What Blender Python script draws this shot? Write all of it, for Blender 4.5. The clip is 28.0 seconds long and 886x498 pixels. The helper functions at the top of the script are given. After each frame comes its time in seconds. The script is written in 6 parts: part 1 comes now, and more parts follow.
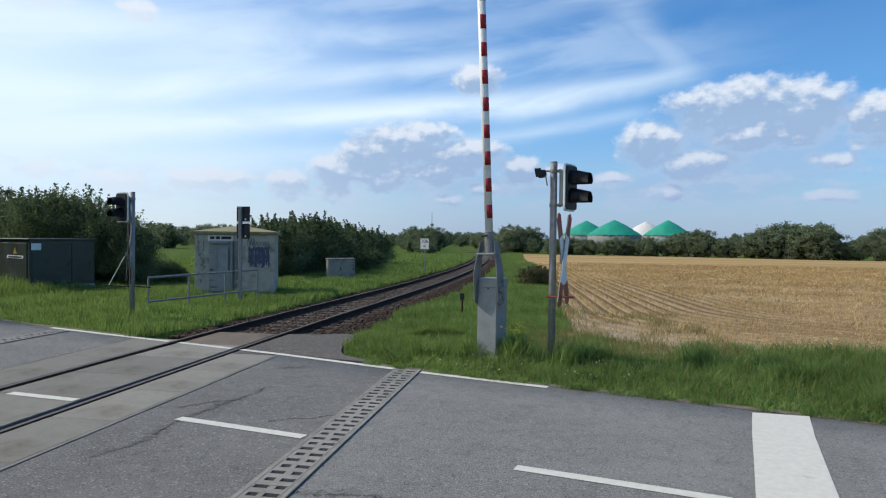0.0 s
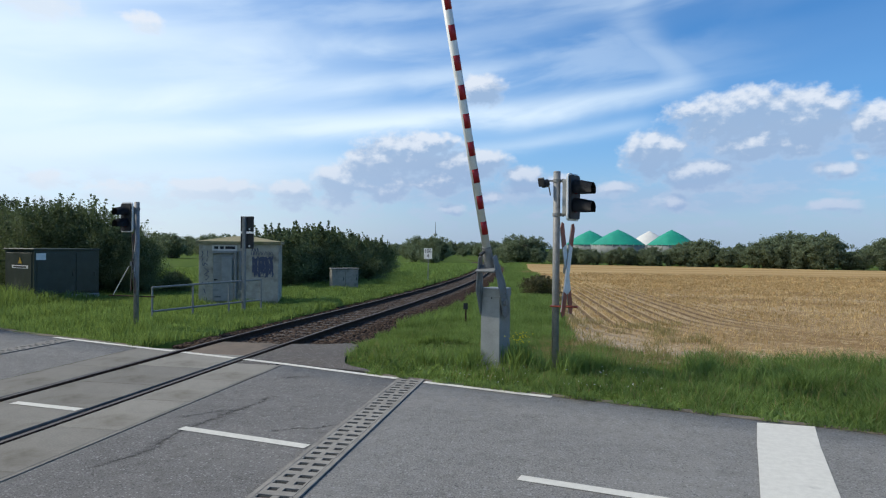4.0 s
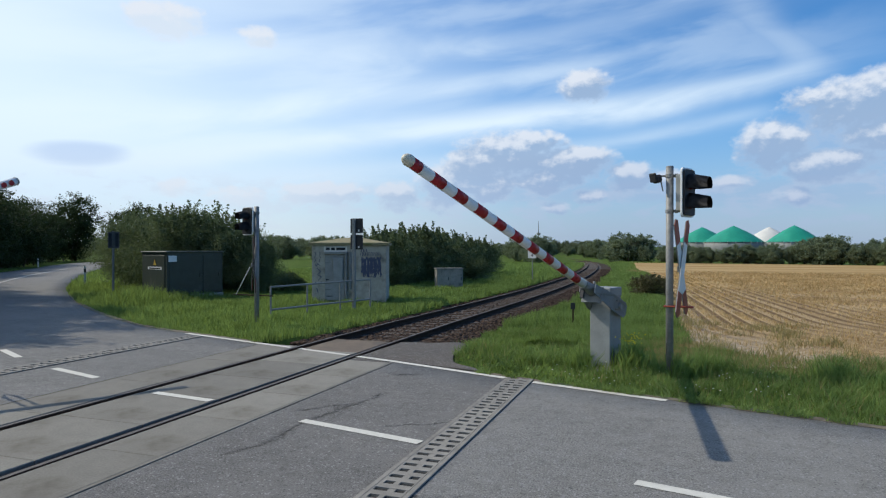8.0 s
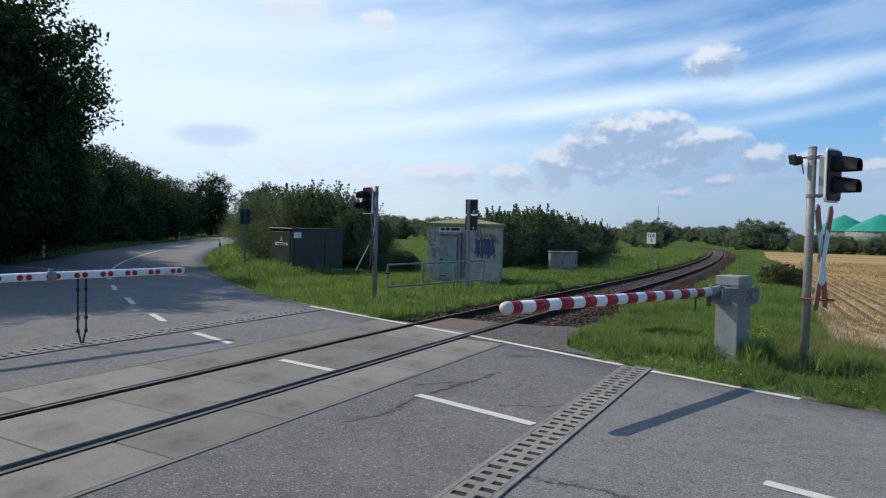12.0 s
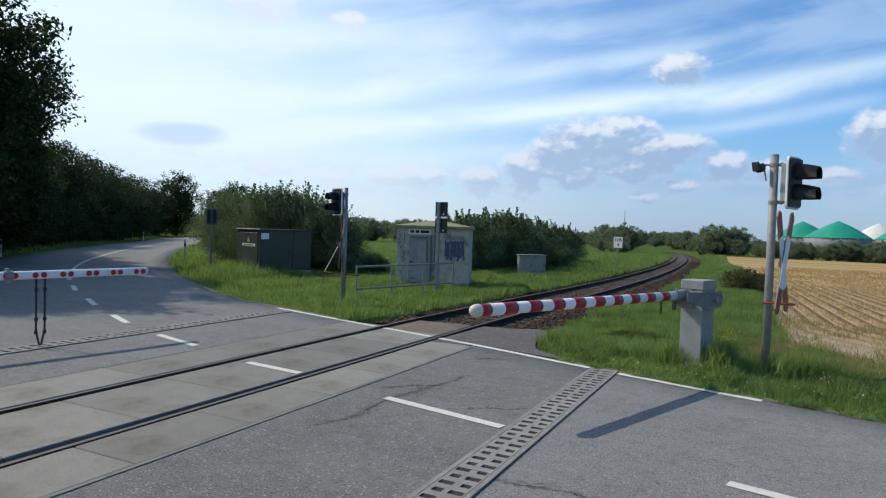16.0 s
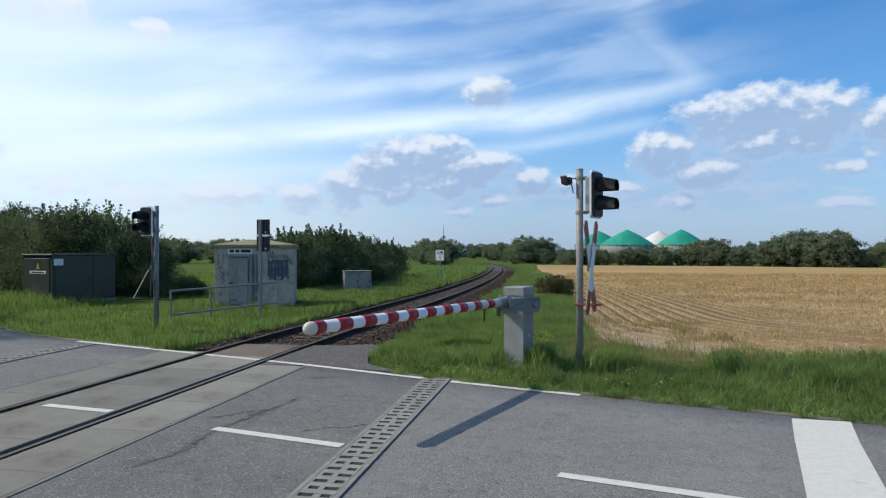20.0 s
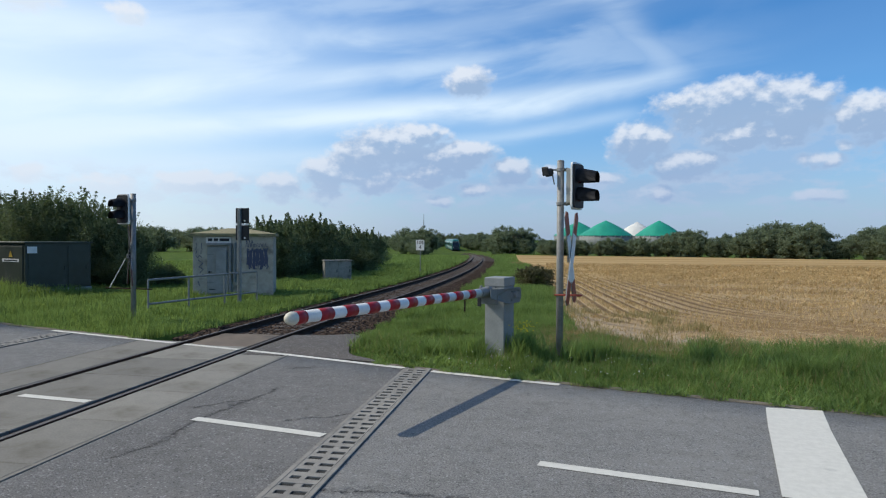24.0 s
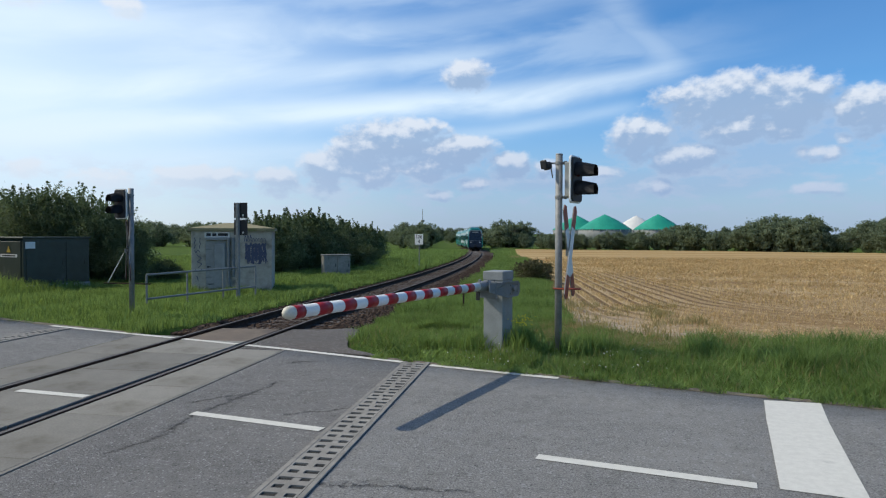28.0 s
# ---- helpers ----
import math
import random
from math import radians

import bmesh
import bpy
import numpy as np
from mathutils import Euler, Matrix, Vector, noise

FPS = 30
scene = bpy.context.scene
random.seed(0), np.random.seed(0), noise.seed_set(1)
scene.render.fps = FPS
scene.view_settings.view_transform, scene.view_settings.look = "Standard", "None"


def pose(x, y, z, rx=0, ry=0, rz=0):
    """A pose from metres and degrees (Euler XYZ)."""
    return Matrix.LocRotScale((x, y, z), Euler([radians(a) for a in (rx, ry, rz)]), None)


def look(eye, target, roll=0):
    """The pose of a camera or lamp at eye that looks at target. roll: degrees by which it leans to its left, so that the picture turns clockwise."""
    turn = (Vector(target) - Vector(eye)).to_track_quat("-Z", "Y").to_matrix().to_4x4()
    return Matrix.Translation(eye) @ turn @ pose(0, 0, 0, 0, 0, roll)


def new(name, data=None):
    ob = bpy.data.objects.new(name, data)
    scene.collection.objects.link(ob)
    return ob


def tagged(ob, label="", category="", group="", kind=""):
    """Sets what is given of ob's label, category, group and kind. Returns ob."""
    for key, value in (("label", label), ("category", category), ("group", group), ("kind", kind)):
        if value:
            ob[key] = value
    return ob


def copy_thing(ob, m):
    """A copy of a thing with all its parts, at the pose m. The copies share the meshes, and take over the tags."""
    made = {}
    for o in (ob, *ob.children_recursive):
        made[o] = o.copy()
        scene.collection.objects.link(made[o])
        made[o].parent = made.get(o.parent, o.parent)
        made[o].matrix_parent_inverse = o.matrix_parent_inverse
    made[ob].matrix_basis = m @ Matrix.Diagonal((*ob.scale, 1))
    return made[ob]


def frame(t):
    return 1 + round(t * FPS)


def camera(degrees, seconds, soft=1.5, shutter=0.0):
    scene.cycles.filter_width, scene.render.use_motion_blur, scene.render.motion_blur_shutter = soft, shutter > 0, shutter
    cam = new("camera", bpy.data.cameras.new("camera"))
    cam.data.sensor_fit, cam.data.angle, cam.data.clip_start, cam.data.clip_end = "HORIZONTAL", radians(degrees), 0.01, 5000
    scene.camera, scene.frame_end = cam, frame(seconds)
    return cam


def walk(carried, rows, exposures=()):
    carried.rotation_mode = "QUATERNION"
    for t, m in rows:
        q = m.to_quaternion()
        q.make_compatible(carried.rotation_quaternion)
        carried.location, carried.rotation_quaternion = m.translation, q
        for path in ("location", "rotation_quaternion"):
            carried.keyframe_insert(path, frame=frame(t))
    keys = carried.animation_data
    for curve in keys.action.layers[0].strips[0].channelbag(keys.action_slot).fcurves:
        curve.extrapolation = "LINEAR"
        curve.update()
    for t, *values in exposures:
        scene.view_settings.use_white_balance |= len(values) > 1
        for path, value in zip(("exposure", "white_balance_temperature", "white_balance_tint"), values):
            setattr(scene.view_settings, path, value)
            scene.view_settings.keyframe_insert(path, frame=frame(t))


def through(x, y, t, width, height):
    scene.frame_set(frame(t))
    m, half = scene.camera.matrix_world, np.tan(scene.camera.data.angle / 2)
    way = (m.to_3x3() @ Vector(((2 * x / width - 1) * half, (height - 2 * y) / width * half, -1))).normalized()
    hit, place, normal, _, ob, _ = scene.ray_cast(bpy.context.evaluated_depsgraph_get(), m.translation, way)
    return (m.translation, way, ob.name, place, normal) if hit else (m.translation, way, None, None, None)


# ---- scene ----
cam = camera(68.00, 28.0, soft=1.2)
PATH = [
    (0, pose(5.442, 0.000, 1.964, 88.96, -0.63, 10.15)),
    (0.5, pose(5.447, -0.010, 1.958, 89.18, -0.62, 10.17)),
    (1, pose(5.456, -0.013, 1.959, 89.34, -0.66, 10.04)),
    (1.5, pose(5.451, -0.013, 1.963, 89.36, -0.77, 9.99)),
    (2, pose(5.449, -0.000, 1.960, 89.44, -0.95, 9.89)),
    (2.5, pose(5.444, -0.005, 1.961, 89.53, -0.95, 9.91)),
    (3, pose(5.444, -0.017, 1.963, 89.50, -0.90, 10.22)),
    (3.5, pose(5.445, -0.011, 1.960, 89.71, -0.66, 10.35)),
    (5.5, pose(5.449, -0.026, 1.963, 89.96, -0.34, 11.23)),
    (6, pose(5.443, -0.038, 1.962, 90.21, -0.02, 11.92)),
    (6.5, pose(5.445, -0.037, 1.960, 90.26, 0.16, 12.61)),
    (7, pose(5.427, -0.033, 1.959, 90.15, 0.39, 14.32)),
    (7.5, pose(5.403, -0.038, 1.959, 89.96, 0.42, 17.08)),
    (8, pose(5.388, -0.043, 1.957, 89.74, -0.01, 19.40)),
    (8.5, pose(5.376, -0.051, 1.961, 89.49, -0.19, 22.01)),
    (9, pose(5.365, -0.069, 1.958, 89.50, -0.38, 23.62)),
    (9.5, pose(5.350, -0.069, 1.951, 89.43, -0.37, 25.51)),
    (10, pose(5.335, -0.082, 1.948, 89.18, -0.51, 28.12)),
    (10.5, pose(5.337, -0.064, 1.947, 88.94, -0.90, 29.43)),
    (11, pose(5.340, -0.052, 1.943, 88.83, -1.14, 29.92)),
    (11.5, pose(5.334, -0.055, 1.945, 88.31, -1.36, 29.51)),
    (12, pose(5.332, -0.052, 1.939, 88.06, -1.25, 29.21)),
    (12.5, pose(5.327, -0.032, 1.933, 87.95, -1.12, 28.95)),
    (14.5, pose(5.334, -0.056, 1.937, 88.05, -1.53, 27.76)),
    (15, pose(5.325, -0.045, 1.936, 88.25, -1.70, 27.26)),
    (15.5, pose(5.322, -0.058, 1.942, 88.35, -1.81, 26.85)),
    (16, pose(5.317, -0.047, 1.937, 88.35, -1.82, 26.54)),
    (16.5, pose(5.300, -0.041, 1.932, 88.14, -1.73, 25.97)),
    (17, pose(5.285, -0.044, 1.930, 87.97, -1.73, 24.85)),
    (17.5, pose(5.219, -0.039, 1.909, 87.89, -1.01, 22.84)),
    (18, pose(5.132, -0.021, 1.898, 87.59, -1.18, 27.12)),
    (18.2, pose(5.119, -0.032, 1.882, 87.92, -1.16, 24.64)),
    (18.5, pose(5.146, -0.071, 1.899, 88.33, -0.95, 17.87)),
    (19, pose(5.180, -0.078, 1.906, 89.69, -0.36, 16.00)),
    (19.5, pose(5.197, -0.049, 1.909, 89.92, -0.10, 14.30)),
    (20, pose(5.209, -0.036, 1.911, 90.01, 0.07, 11.17)),
    (20.5, pose(5.206, -0.066, 1.915, 89.96, 0.08, 9.59)),
    (21, pose(5.201, -0.065, 1.915, 89.84, -0.16, 9.11)),
    (21.5, pose(5.199, -0.059, 1.912, 89.50, 0.00, 9.32)),
    (23.5, pose(5.193, -0.055, 1.915, 89.20, -0.11, 9.48)),
    (24, pose(5.190, -0.052, 1.920, 89.12, -0.27, 9.43)),
    (24.5, pose(5.187, -0.041, 1.922, 88.92, 0.07, 9.37)),
    (25, pose(5.190, -0.043, 1.920, 88.87, 0.18, 9.24)),
    (25.5, pose(5.188, -0.040, 1.919, 88.90, 0.02, 9.37)),
    (26, pose(5.192, -0.039, 1.917, 88.92, 0.09, 9.45)),
    (26.5, pose(5.193, -0.040, 1.917, 88.98, 0.12, 9.45)),
    (27, pose(5.196, -0.039, 1.918, 88.94, -0.04, 9.31)),
    (27.5, pose(5.196, -0.035, 1.914, 88.71, -0.14, 9.30)),
    (28, pose(5.197, -0.035, 1.914, 88.62, -0.11, 9.34)),
]
walk(cam, PATH, [(0, 0.02), (3.5, 0.0), (5.5, -0.02), (9, -0.05), (11, -0.05), (12.5, 0.0), (14.5, 0.04), (20, 0.06), (21.5, 0.0), (24, -0.03), (28, -0.03)])

# ---- world and sun ----
SUN_EL, SUN_AZ = radians(43.0), radians(90.6)      # height, and the turn to the left of the track's line
SUN_WAY = Vector((-math.sin(SUN_AZ) * math.cos(SUN_EL), math.cos(SUN_AZ) * math.cos(SUN_EL), math.sin(SUN_EL)))


class Nodes:
    """A short way to write node trees."""

    def __init__(self, tree):
        self.tree = tree
        tree.nodes.clear()

    def add(self, kind, props=None, **sockets):
        n = self.tree.nodes.new(kind)
        for k, v in (props or {}).items():
            setattr(n, k, v)
        for k, v in sockets.items():
            self.put(n, k.replace("_", " "), v)
        return n

    def put(self, n, key, v):
        sock = n.inputs[int(key[1:])] if key[0] == "i" and key[1:].isdigit() else n.inputs[key]
        if isinstance(v, bpy.types.NodeSocket):
            self.tree.links.new(v, sock)
        else:
            sock.default_value = v

    def math(self, op, a, b=0.0, c=0.0):
        n = self.tree.nodes.new("ShaderNodeMath")
        n.operation = op
        for i, v in enumerate((a, b, c)):
            self.put(n, f"i{i}", v)
        return n.outputs[0]

    def vmath(self, op, a, b=(0, 0, 0)):
        n = self.tree.nodes.new("ShaderNodeVectorMath")
        n.operation = op
        self.put(n, "i0", a)
        if op == "SCALE":
            self.put(n, "Scale", b)
        else:
            self.put(n, "i1", b)
        return n.outputs["Value"] if op in ("DOT_PRODUCT", "LENGTH", "DISTANCE") else n.outputs[0]

    def noise(self, vec, scale, detail=4.0, rough=0.55, distort=0.0):
        n = self.add("ShaderNodeTexNoise", None, Scale=scale, Detail=detail, Roughness=rough, Distortion=distort)
        if vec is not None:
            self.put(n, "Vector", vec)
        return n.outputs["Fac"]

    def ramp(self, fac, lo, hi, a=0.0, b=1.0, smooth=True):
        n = self.add("ShaderNodeMapRange", {"interpolation_type": "SMOOTHSTEP" if smooth else "LINEAR"})
        for k, v in zip(("Value", "From Min", "From Max", "To Min", "To Max"), (fac, lo, hi, a, b)):
            self.put(n, k, v)
        return n.outputs[0]

    def mix(self, fac, a, b, blend="MIX"):
        n = self.add("ShaderNodeMix", {"data_type": "RGBA", "blend_type": blend})
        self.put(n, "i0", fac)
        for i, v in ((6, a), (7, b)):
            self.put(n, f"i{i}", (*v, 1) if isinstance(v, tuple) and len(v) == 3 else v)
        return n.outputs[2]


def build_sky():
    world = bpy.data.worlds.new("sky")
    scene.world = world
    world.use_nodes = True
    N = Nodes(world.node_tree)
    way = N.add("ShaderNodeTexCoord").outputs["Generated"]
    sky = N.add("ShaderNodeTexSky", {"sky_type": "NISHITA", "sun_disc": False, "sun_elevation": SUN_EL, "sun_rotation": -SUN_AZ,
                                     "dust_density": 0.4, "air_density": 1.0, "ozone_density": 2.5})
    blue = N.add("ShaderNodeHueSaturation", None, Saturation=SATURATION, Value=0.90, Color=N.mix(1.0, sky.outputs[0], (0.86, 1.02, 1.20), "MULTIPLY"))
    xyz = N.add("ShaderNodeSeparateXYZ", None, Vector=way)
    x, y, z = xyz.outputs
    left = N.math("MULTIPLY", N.math("ARCTAN2", N.math("MULTIPLY", x, -1.0), y), 180 / math.pi)
    high = N.math("MULTIPLY", N.math("ARCSINE", z), 180 / math.pi)
    # cirrus: soft strands along drawn lines, roughened by stretched noise, and a veil that thickens towards the sun
    share = N.ramp(left, -30.0, 70.0, 0.0, 1.0, False)

    def drawn(points, low, top):
        """A value that follows points (degrees to the left, value)."""
        n = N.add("ShaderNodeFloatCurve", None, Value=share)
        c = n.mapping.curves[0]
        pts = sorted(((a + 30.0) / 100.0, (b - low) / (top - low)) for a, b in points)
        for k, (a, b) in enumerate(pts):
            if k < 2:
                c.points[k].location = (a, b)
            else:
                c.points.new(a, b)
        n.mapping.extend = "HORIZONTAL"
        n.mapping.update()
        return N.math("MULTIPLY_ADD", n.outputs[0], top - low, low)

    plane = N.add("ShaderNodeCombineXYZ", None, X=N.math("MULTIPLY", left, 0.035), Y=N.math("MULTIPLY", N.math("ADD", high, N.math("MULTIPLY", left, 0.10)), 0.14)).outputs[0]
    bands = N.noise(plane, 1.0, 2, 0.45, 0.3)
    plane2 = N.add("ShaderNodeCombineXYZ", None, X=N.math("MULTIPLY", left, 0.07), Y=N.math("MULTIPLY", N.math("ADD", high, N.math("MULTIPLY", left, 0.13)), 0.30), Z=4.0).outputs[0]
    threads = N.noise(plane2, 1.0, 5, 0.50, 0.35)
    bend = N.math("ADD", N.math("MULTIPLY", N.math("SUBTRACT", bands, 0.5), 2.6), N.math("MULTIPLY", N.math("SUBTRACT", threads, 0.5), 1.6))
    grain = N.ramp(threads, 0.30, 0.62, 0.55, 1.0)

    def strand(middle, wide, strong):
        away = N.math("DIVIDE", N.math("SUBTRACT", N.math("ADD", high, bend), drawn(middle, 0.0, 30.0)), drawn(wide, 0.0, 6.0))
        soft = N.math("POWER", 2.718, N.math("MULTIPLY", N.math("MULTIPLY", away, away), -1.0))
        return N.math("MULTIPLY", soft, N.math("MULTIPLY", drawn(strong, 0.0, 1.0), grain))

    strands = [
        strand([(70, 9.5), (43, 10.2), (27, 12.4), (18, 13.3), (5, 15.2), (-30, 19)], [(70, 3.0), (43, 2.4), (27, 1.7), (12, 1.0), (-30, 0.7)], [(70, 1), (24, 0.98), (14, 0.62), (6, 0.28), (0, 0.0), (-30, 0)]),
        strand([(70, 5.5), (43, 7.2), (27, 9.1), (18, 10.2), (9, 11.2), (0, 12.0), (-8, 13.0), (-30, 17)], [(70, 2.4), (43, 1.9), (18, 1.3), (0, 1.0), (-8, 0.9), (-30, 0.7)],
               [(70, 1), (30, 0.95), (10, 0.98), (-4, 0.92), (-9, 0.5), (-13, 0.06), (-30, 0)]),
        strand([(70, 16), (43, 15.4), (24, 16.0), (8, 17.6), (-30, 24)], [(70, 3.0), (24, 1.5), (-30, 0.9)], [(70, 0.9), (40, 0.72), (20, 0.55), (6, 0.42), (-4, 0.2), (-30, 0)]),
        strand([(70, 3), (40, 4.6), (16, 7.2), (2, 9.3), (-4, 9.9), (-30, 12)], [(70, 1.6), (20, 1.0), (-30, 0.6)], [(70, 0.8), (30, 0.7), (8, 0.45), (-5, 0.5), (-9, 0.0), (-30, 0)]),
    ]
    # a feather that curls upwards, and faint wisps beside it
    curl = N.math("DIVIDE", N.math("SUBTRACT", N.math("ADD", left, N.math("MULTIPLY", bend, 0.7)), N.ramp(high, 12.0, 19.0, -10.0, -5.4, True)), 1.9)
    curl = N.math("MULTIPLY", N.math("POWER", 2.718, N.math("MULTIPLY", N.math("MULTIPLY", curl, curl), -1.0)), N.math("MULTIPLY", N.ramp(high, 11.0, 13.0), N.ramp(threads, 0.30, 0.66, 0.1, 0.36)))
    faint = N.math("MULTIPLY", N.math("MULTIPLY", N.ramp(left, -20.0, -2.0), N.ramp(high, 9.0, 14.0)), N.ramp(threads, 0.40, 0.68, 0.0, 0.34))
    cirrus = N.math("MAXIMUM", curl, faint)
    for one in strands:
        cirrus = N.math("SUBTRACT", N.math("ADD", cirrus, one), N.math("MULTIPLY", cirrus, one))
    veil = N.math("MULTIPLY", N.ramp(left, 6.0, 58.0, 0.05, 0.9), N.ramp(high, 60.0, 20.0, 0.25, 1.0))
    cirrus = N.math("SUBTRACT", N.math("ADD", cirrus, veil), N.math("MULTIPLY", cirrus, veil))
    cirrus = N.math("MULTIPLY", N.math("MINIMUM", cirrus, 1.0), N.ramp(high, 0.0, 7.0, 0.40, 0.93))
    col = N.mix(cirrus, blue.outputs[0], CIRRUS)
    # one thin shaded cloud before the veil
    spot = N.math("ADD", N.math("POWER", N.math("DIVIDE", N.math("SUBTRACT", left, 48.3), 4.4), 2.0), N.math("POWER", N.math("DIVIDE", N.math("SUBTRACT", high, 7.0), 1.2), 2.0))
    spot = N.ramp(N.math("ADD", spot, N.math("MULTIPLY", N.math("SUBTRACT", threads, 0.5), 1.6)), 1.0, 0.1, 0.0, 0.6)
    col = N.mix(spot, col, (3.1, 4.3, 6.6))
    # grey veils that hang round the banks
    for turn, height, wide, tall, dense in VEILS:
        du = N.math("DIVIDE", N.math("SUBTRACT", left, turn), wide)
        dv = N.math("DIVIDE", N.math("SUBTRACT", high, height), tall)
        near = N.math("ADD", N.math("ADD", N.math("MULTIPLY", du, du), N.math("MULTIPLY", dv, dv)), N.math("MULTIPLY", N.math("SUBTRACT", threads, 0.5), 1.5))
        col = N.mix(N.ramp(near, 1.15, 0.1, 0.0, dense), col, CLOUD_VEIL)
    # banks of cumulus, thick where a bank and the billows add up; the side towards the sun is lit
    def thickness(dl, dh):
        u, v = N.math("ADD", left, dl), N.math("ADD", high, dh)
        at = N.add("ShaderNodeCombineXYZ", None, X=u, Y=N.math("MULTIPLY", v, 1.3)).outputs[0]
        rough = N.math("MULTIPLY", N.math("SUBTRACT", N.noise(at, 0.45, 3, 0.5), 0.5), 2.0)
        rough = N.math("ADD", rough, N.math("MULTIPLY", N.math("SUBTRACT", N.noise(at, 0.95, 7, 0.56), 0.5), 1.5))
        body = None
        for turn, height, wide, tall in CUMULUS:
            du = N.math("DIVIDE", N.math("SUBTRACT", u, turn), wide)
            dv = N.math("DIVIDE", N.math("SUBTRACT", v, height), tall)
            dv = N.math("MAXIMUM", dv, N.math("MULTIPLY", dv, -0.6))
            near = N.math("SUBTRACT", 1.0 if tall > 0.8 else 0.6, N.math("ADD", N.math("MULTIPLY", du, du), N.math("MULTIPLY", dv, dv)))
            body = N.math("MAXIMUM", near, -2.0) if body is None else N.math("MAXIMUM", body, near)
        return N.math("ADD", body, rough)
    mass, over = thickness(0.0, 0.0), thickness(0.28, 0.80)
    cover = N.ramp(mass, -0.35, 0.60)
    lit = N.ramp(N.math("SUBTRACT", mass, over), -0.05, 1.05)
    thin = N.ramp(mass, 0.5, -0.3, 0.0, 0.55)
    lit = N.math("MINIMUM", N.math("ADD", lit, thin), 1.0)
    # a low field of small clouds over the horizon
    plain = N.add("ShaderNodeCombineXYZ", None, X=left, Y=N.math("MULTIPLY", high, 2.4), Z=7.0).outputs[0]
    low = N.noise(plain, 0.30, 7, 0.60)
    low = N.math("MULTIPLY", N.ramp(low, 0.46, 0.62), N.math("MULTIPLY", N.ramp(high, 0.6, 2.2), N.ramp(high, 6.8, 4.4)))
    col = N.mix(N.math("MULTIPLY", low, 0.45), col, CLOUD_LOW)
    col = N.mix(N.math("MULTIPLY", cover, 0.88), col, N.mix(lit, N.mix(N.ramp(left, 18.0, 38.0, 0.0, 0.9), CLOUD_SHADE, CLOUD_SUNWARD), CLOUD_LIT))
    haze = N.math("MULTIPLY", N.ramp(high, 11.0, 0.0), 0.72)
    col = N.mix(haze, col, N.mix(N.ramp(left, 4.0, 40.0), HAZE, HAZE_SUNWARD))
    bg = N.add("ShaderNodeBackground", None, Color=col, Strength=SKY)
    N.add("ShaderNodeOutputWorld", None, Surface=bg.outputs[0])


SKY, SATURATION = 0.138, 1.21
HAZE_SUNWARD = (4.9, 5.7, 6.7)
CIRRUS, CLOUD_LIT, CLOUD_SHADE, CLOUD_LOW, HAZE = (6.15, 7.2, 8.05), (5.9, 6.3, 6.9), (2.5, 3.5, 5.05), (4.7, 5.2, 6.2), (2.25, 3.15, 4.95)
CLOUD_VEIL, CLOUD_SUNWARD = (3.05, 3.95, 5.4), (5.6, 6.3, 7.1)
VEILS = [(-14.5, 7.6, 9.0, 3.2, 0.5), (-23.5, 8.6, 4.0, 2.0, 0.5), (11.5, 6.6, 8.5, 1.5, 0.6), (-8.0, 4.2, 12.0, 1.4, 0.45), (9.0, 4.6, 14.0, 1.1, 0.45)]
CUMULUS = [(-14.8, 10.8, 6.6, 1.9), (-18.5, 10.4, 3.6, 1.7), (-23.4, 9.4, 2.6, 1.6), (-7.2, 8.2, 2.8, 1.6), (-11.0, 6.3, 3.4, 1.05), (-15.5, 8.4, 4.5, 0.9), (-20.4, 6.2, 2.0, 0.7), (-22.0, 7.3, 0.9, 0.5),
           (13.4, 8.3, 5.0, 1.7), (16.6, 7.3, 3.0, 1.4), (8.4, 7.4, 3.8, 1.2), (19.6, 5.6, 2.1, 1.5), (16.0, 5.5, 3.4, 1.0), (10.8, 5.9, 3.0, 0.9), (3.6, 6.1, 2.5, 0.95), (0.6, 5.7, 2.0, 0.75), (23.4, 4.6, 2.3, 0.95),
           (7.3, 13.8, 2.2, 1.05), (6.8, 4.4, 2.2, 0.6), (9.8, 3.5, 1.8, 0.55), (-8.8, 4.0, 2.1, 0.8), (-20.5, 3.5, 2.2, 0.55),
           (29.5, 4.7, 4.0, 0.85), (36.5, 4.4, 3.0, 0.7), (41.4, 4.9, 1.8, 0.8), (42.3, 17.9, 3.2, 1.1), (35.2, 17.2, 2.0, 0.8), (-4.4, 5.2, 1.9, 0.6)]
build_sky()
sun = new("sun", bpy.data.lights.new("sun", "SUN"))
sun.data.energy, sun.data.angle, sun.data.color = 3.5, radians(0.6), (1.0, 0.932, 0.80)
sun.matrix_world = look((0, 0, 60), Vector((0, 0, 60)) - SUN_WAY)


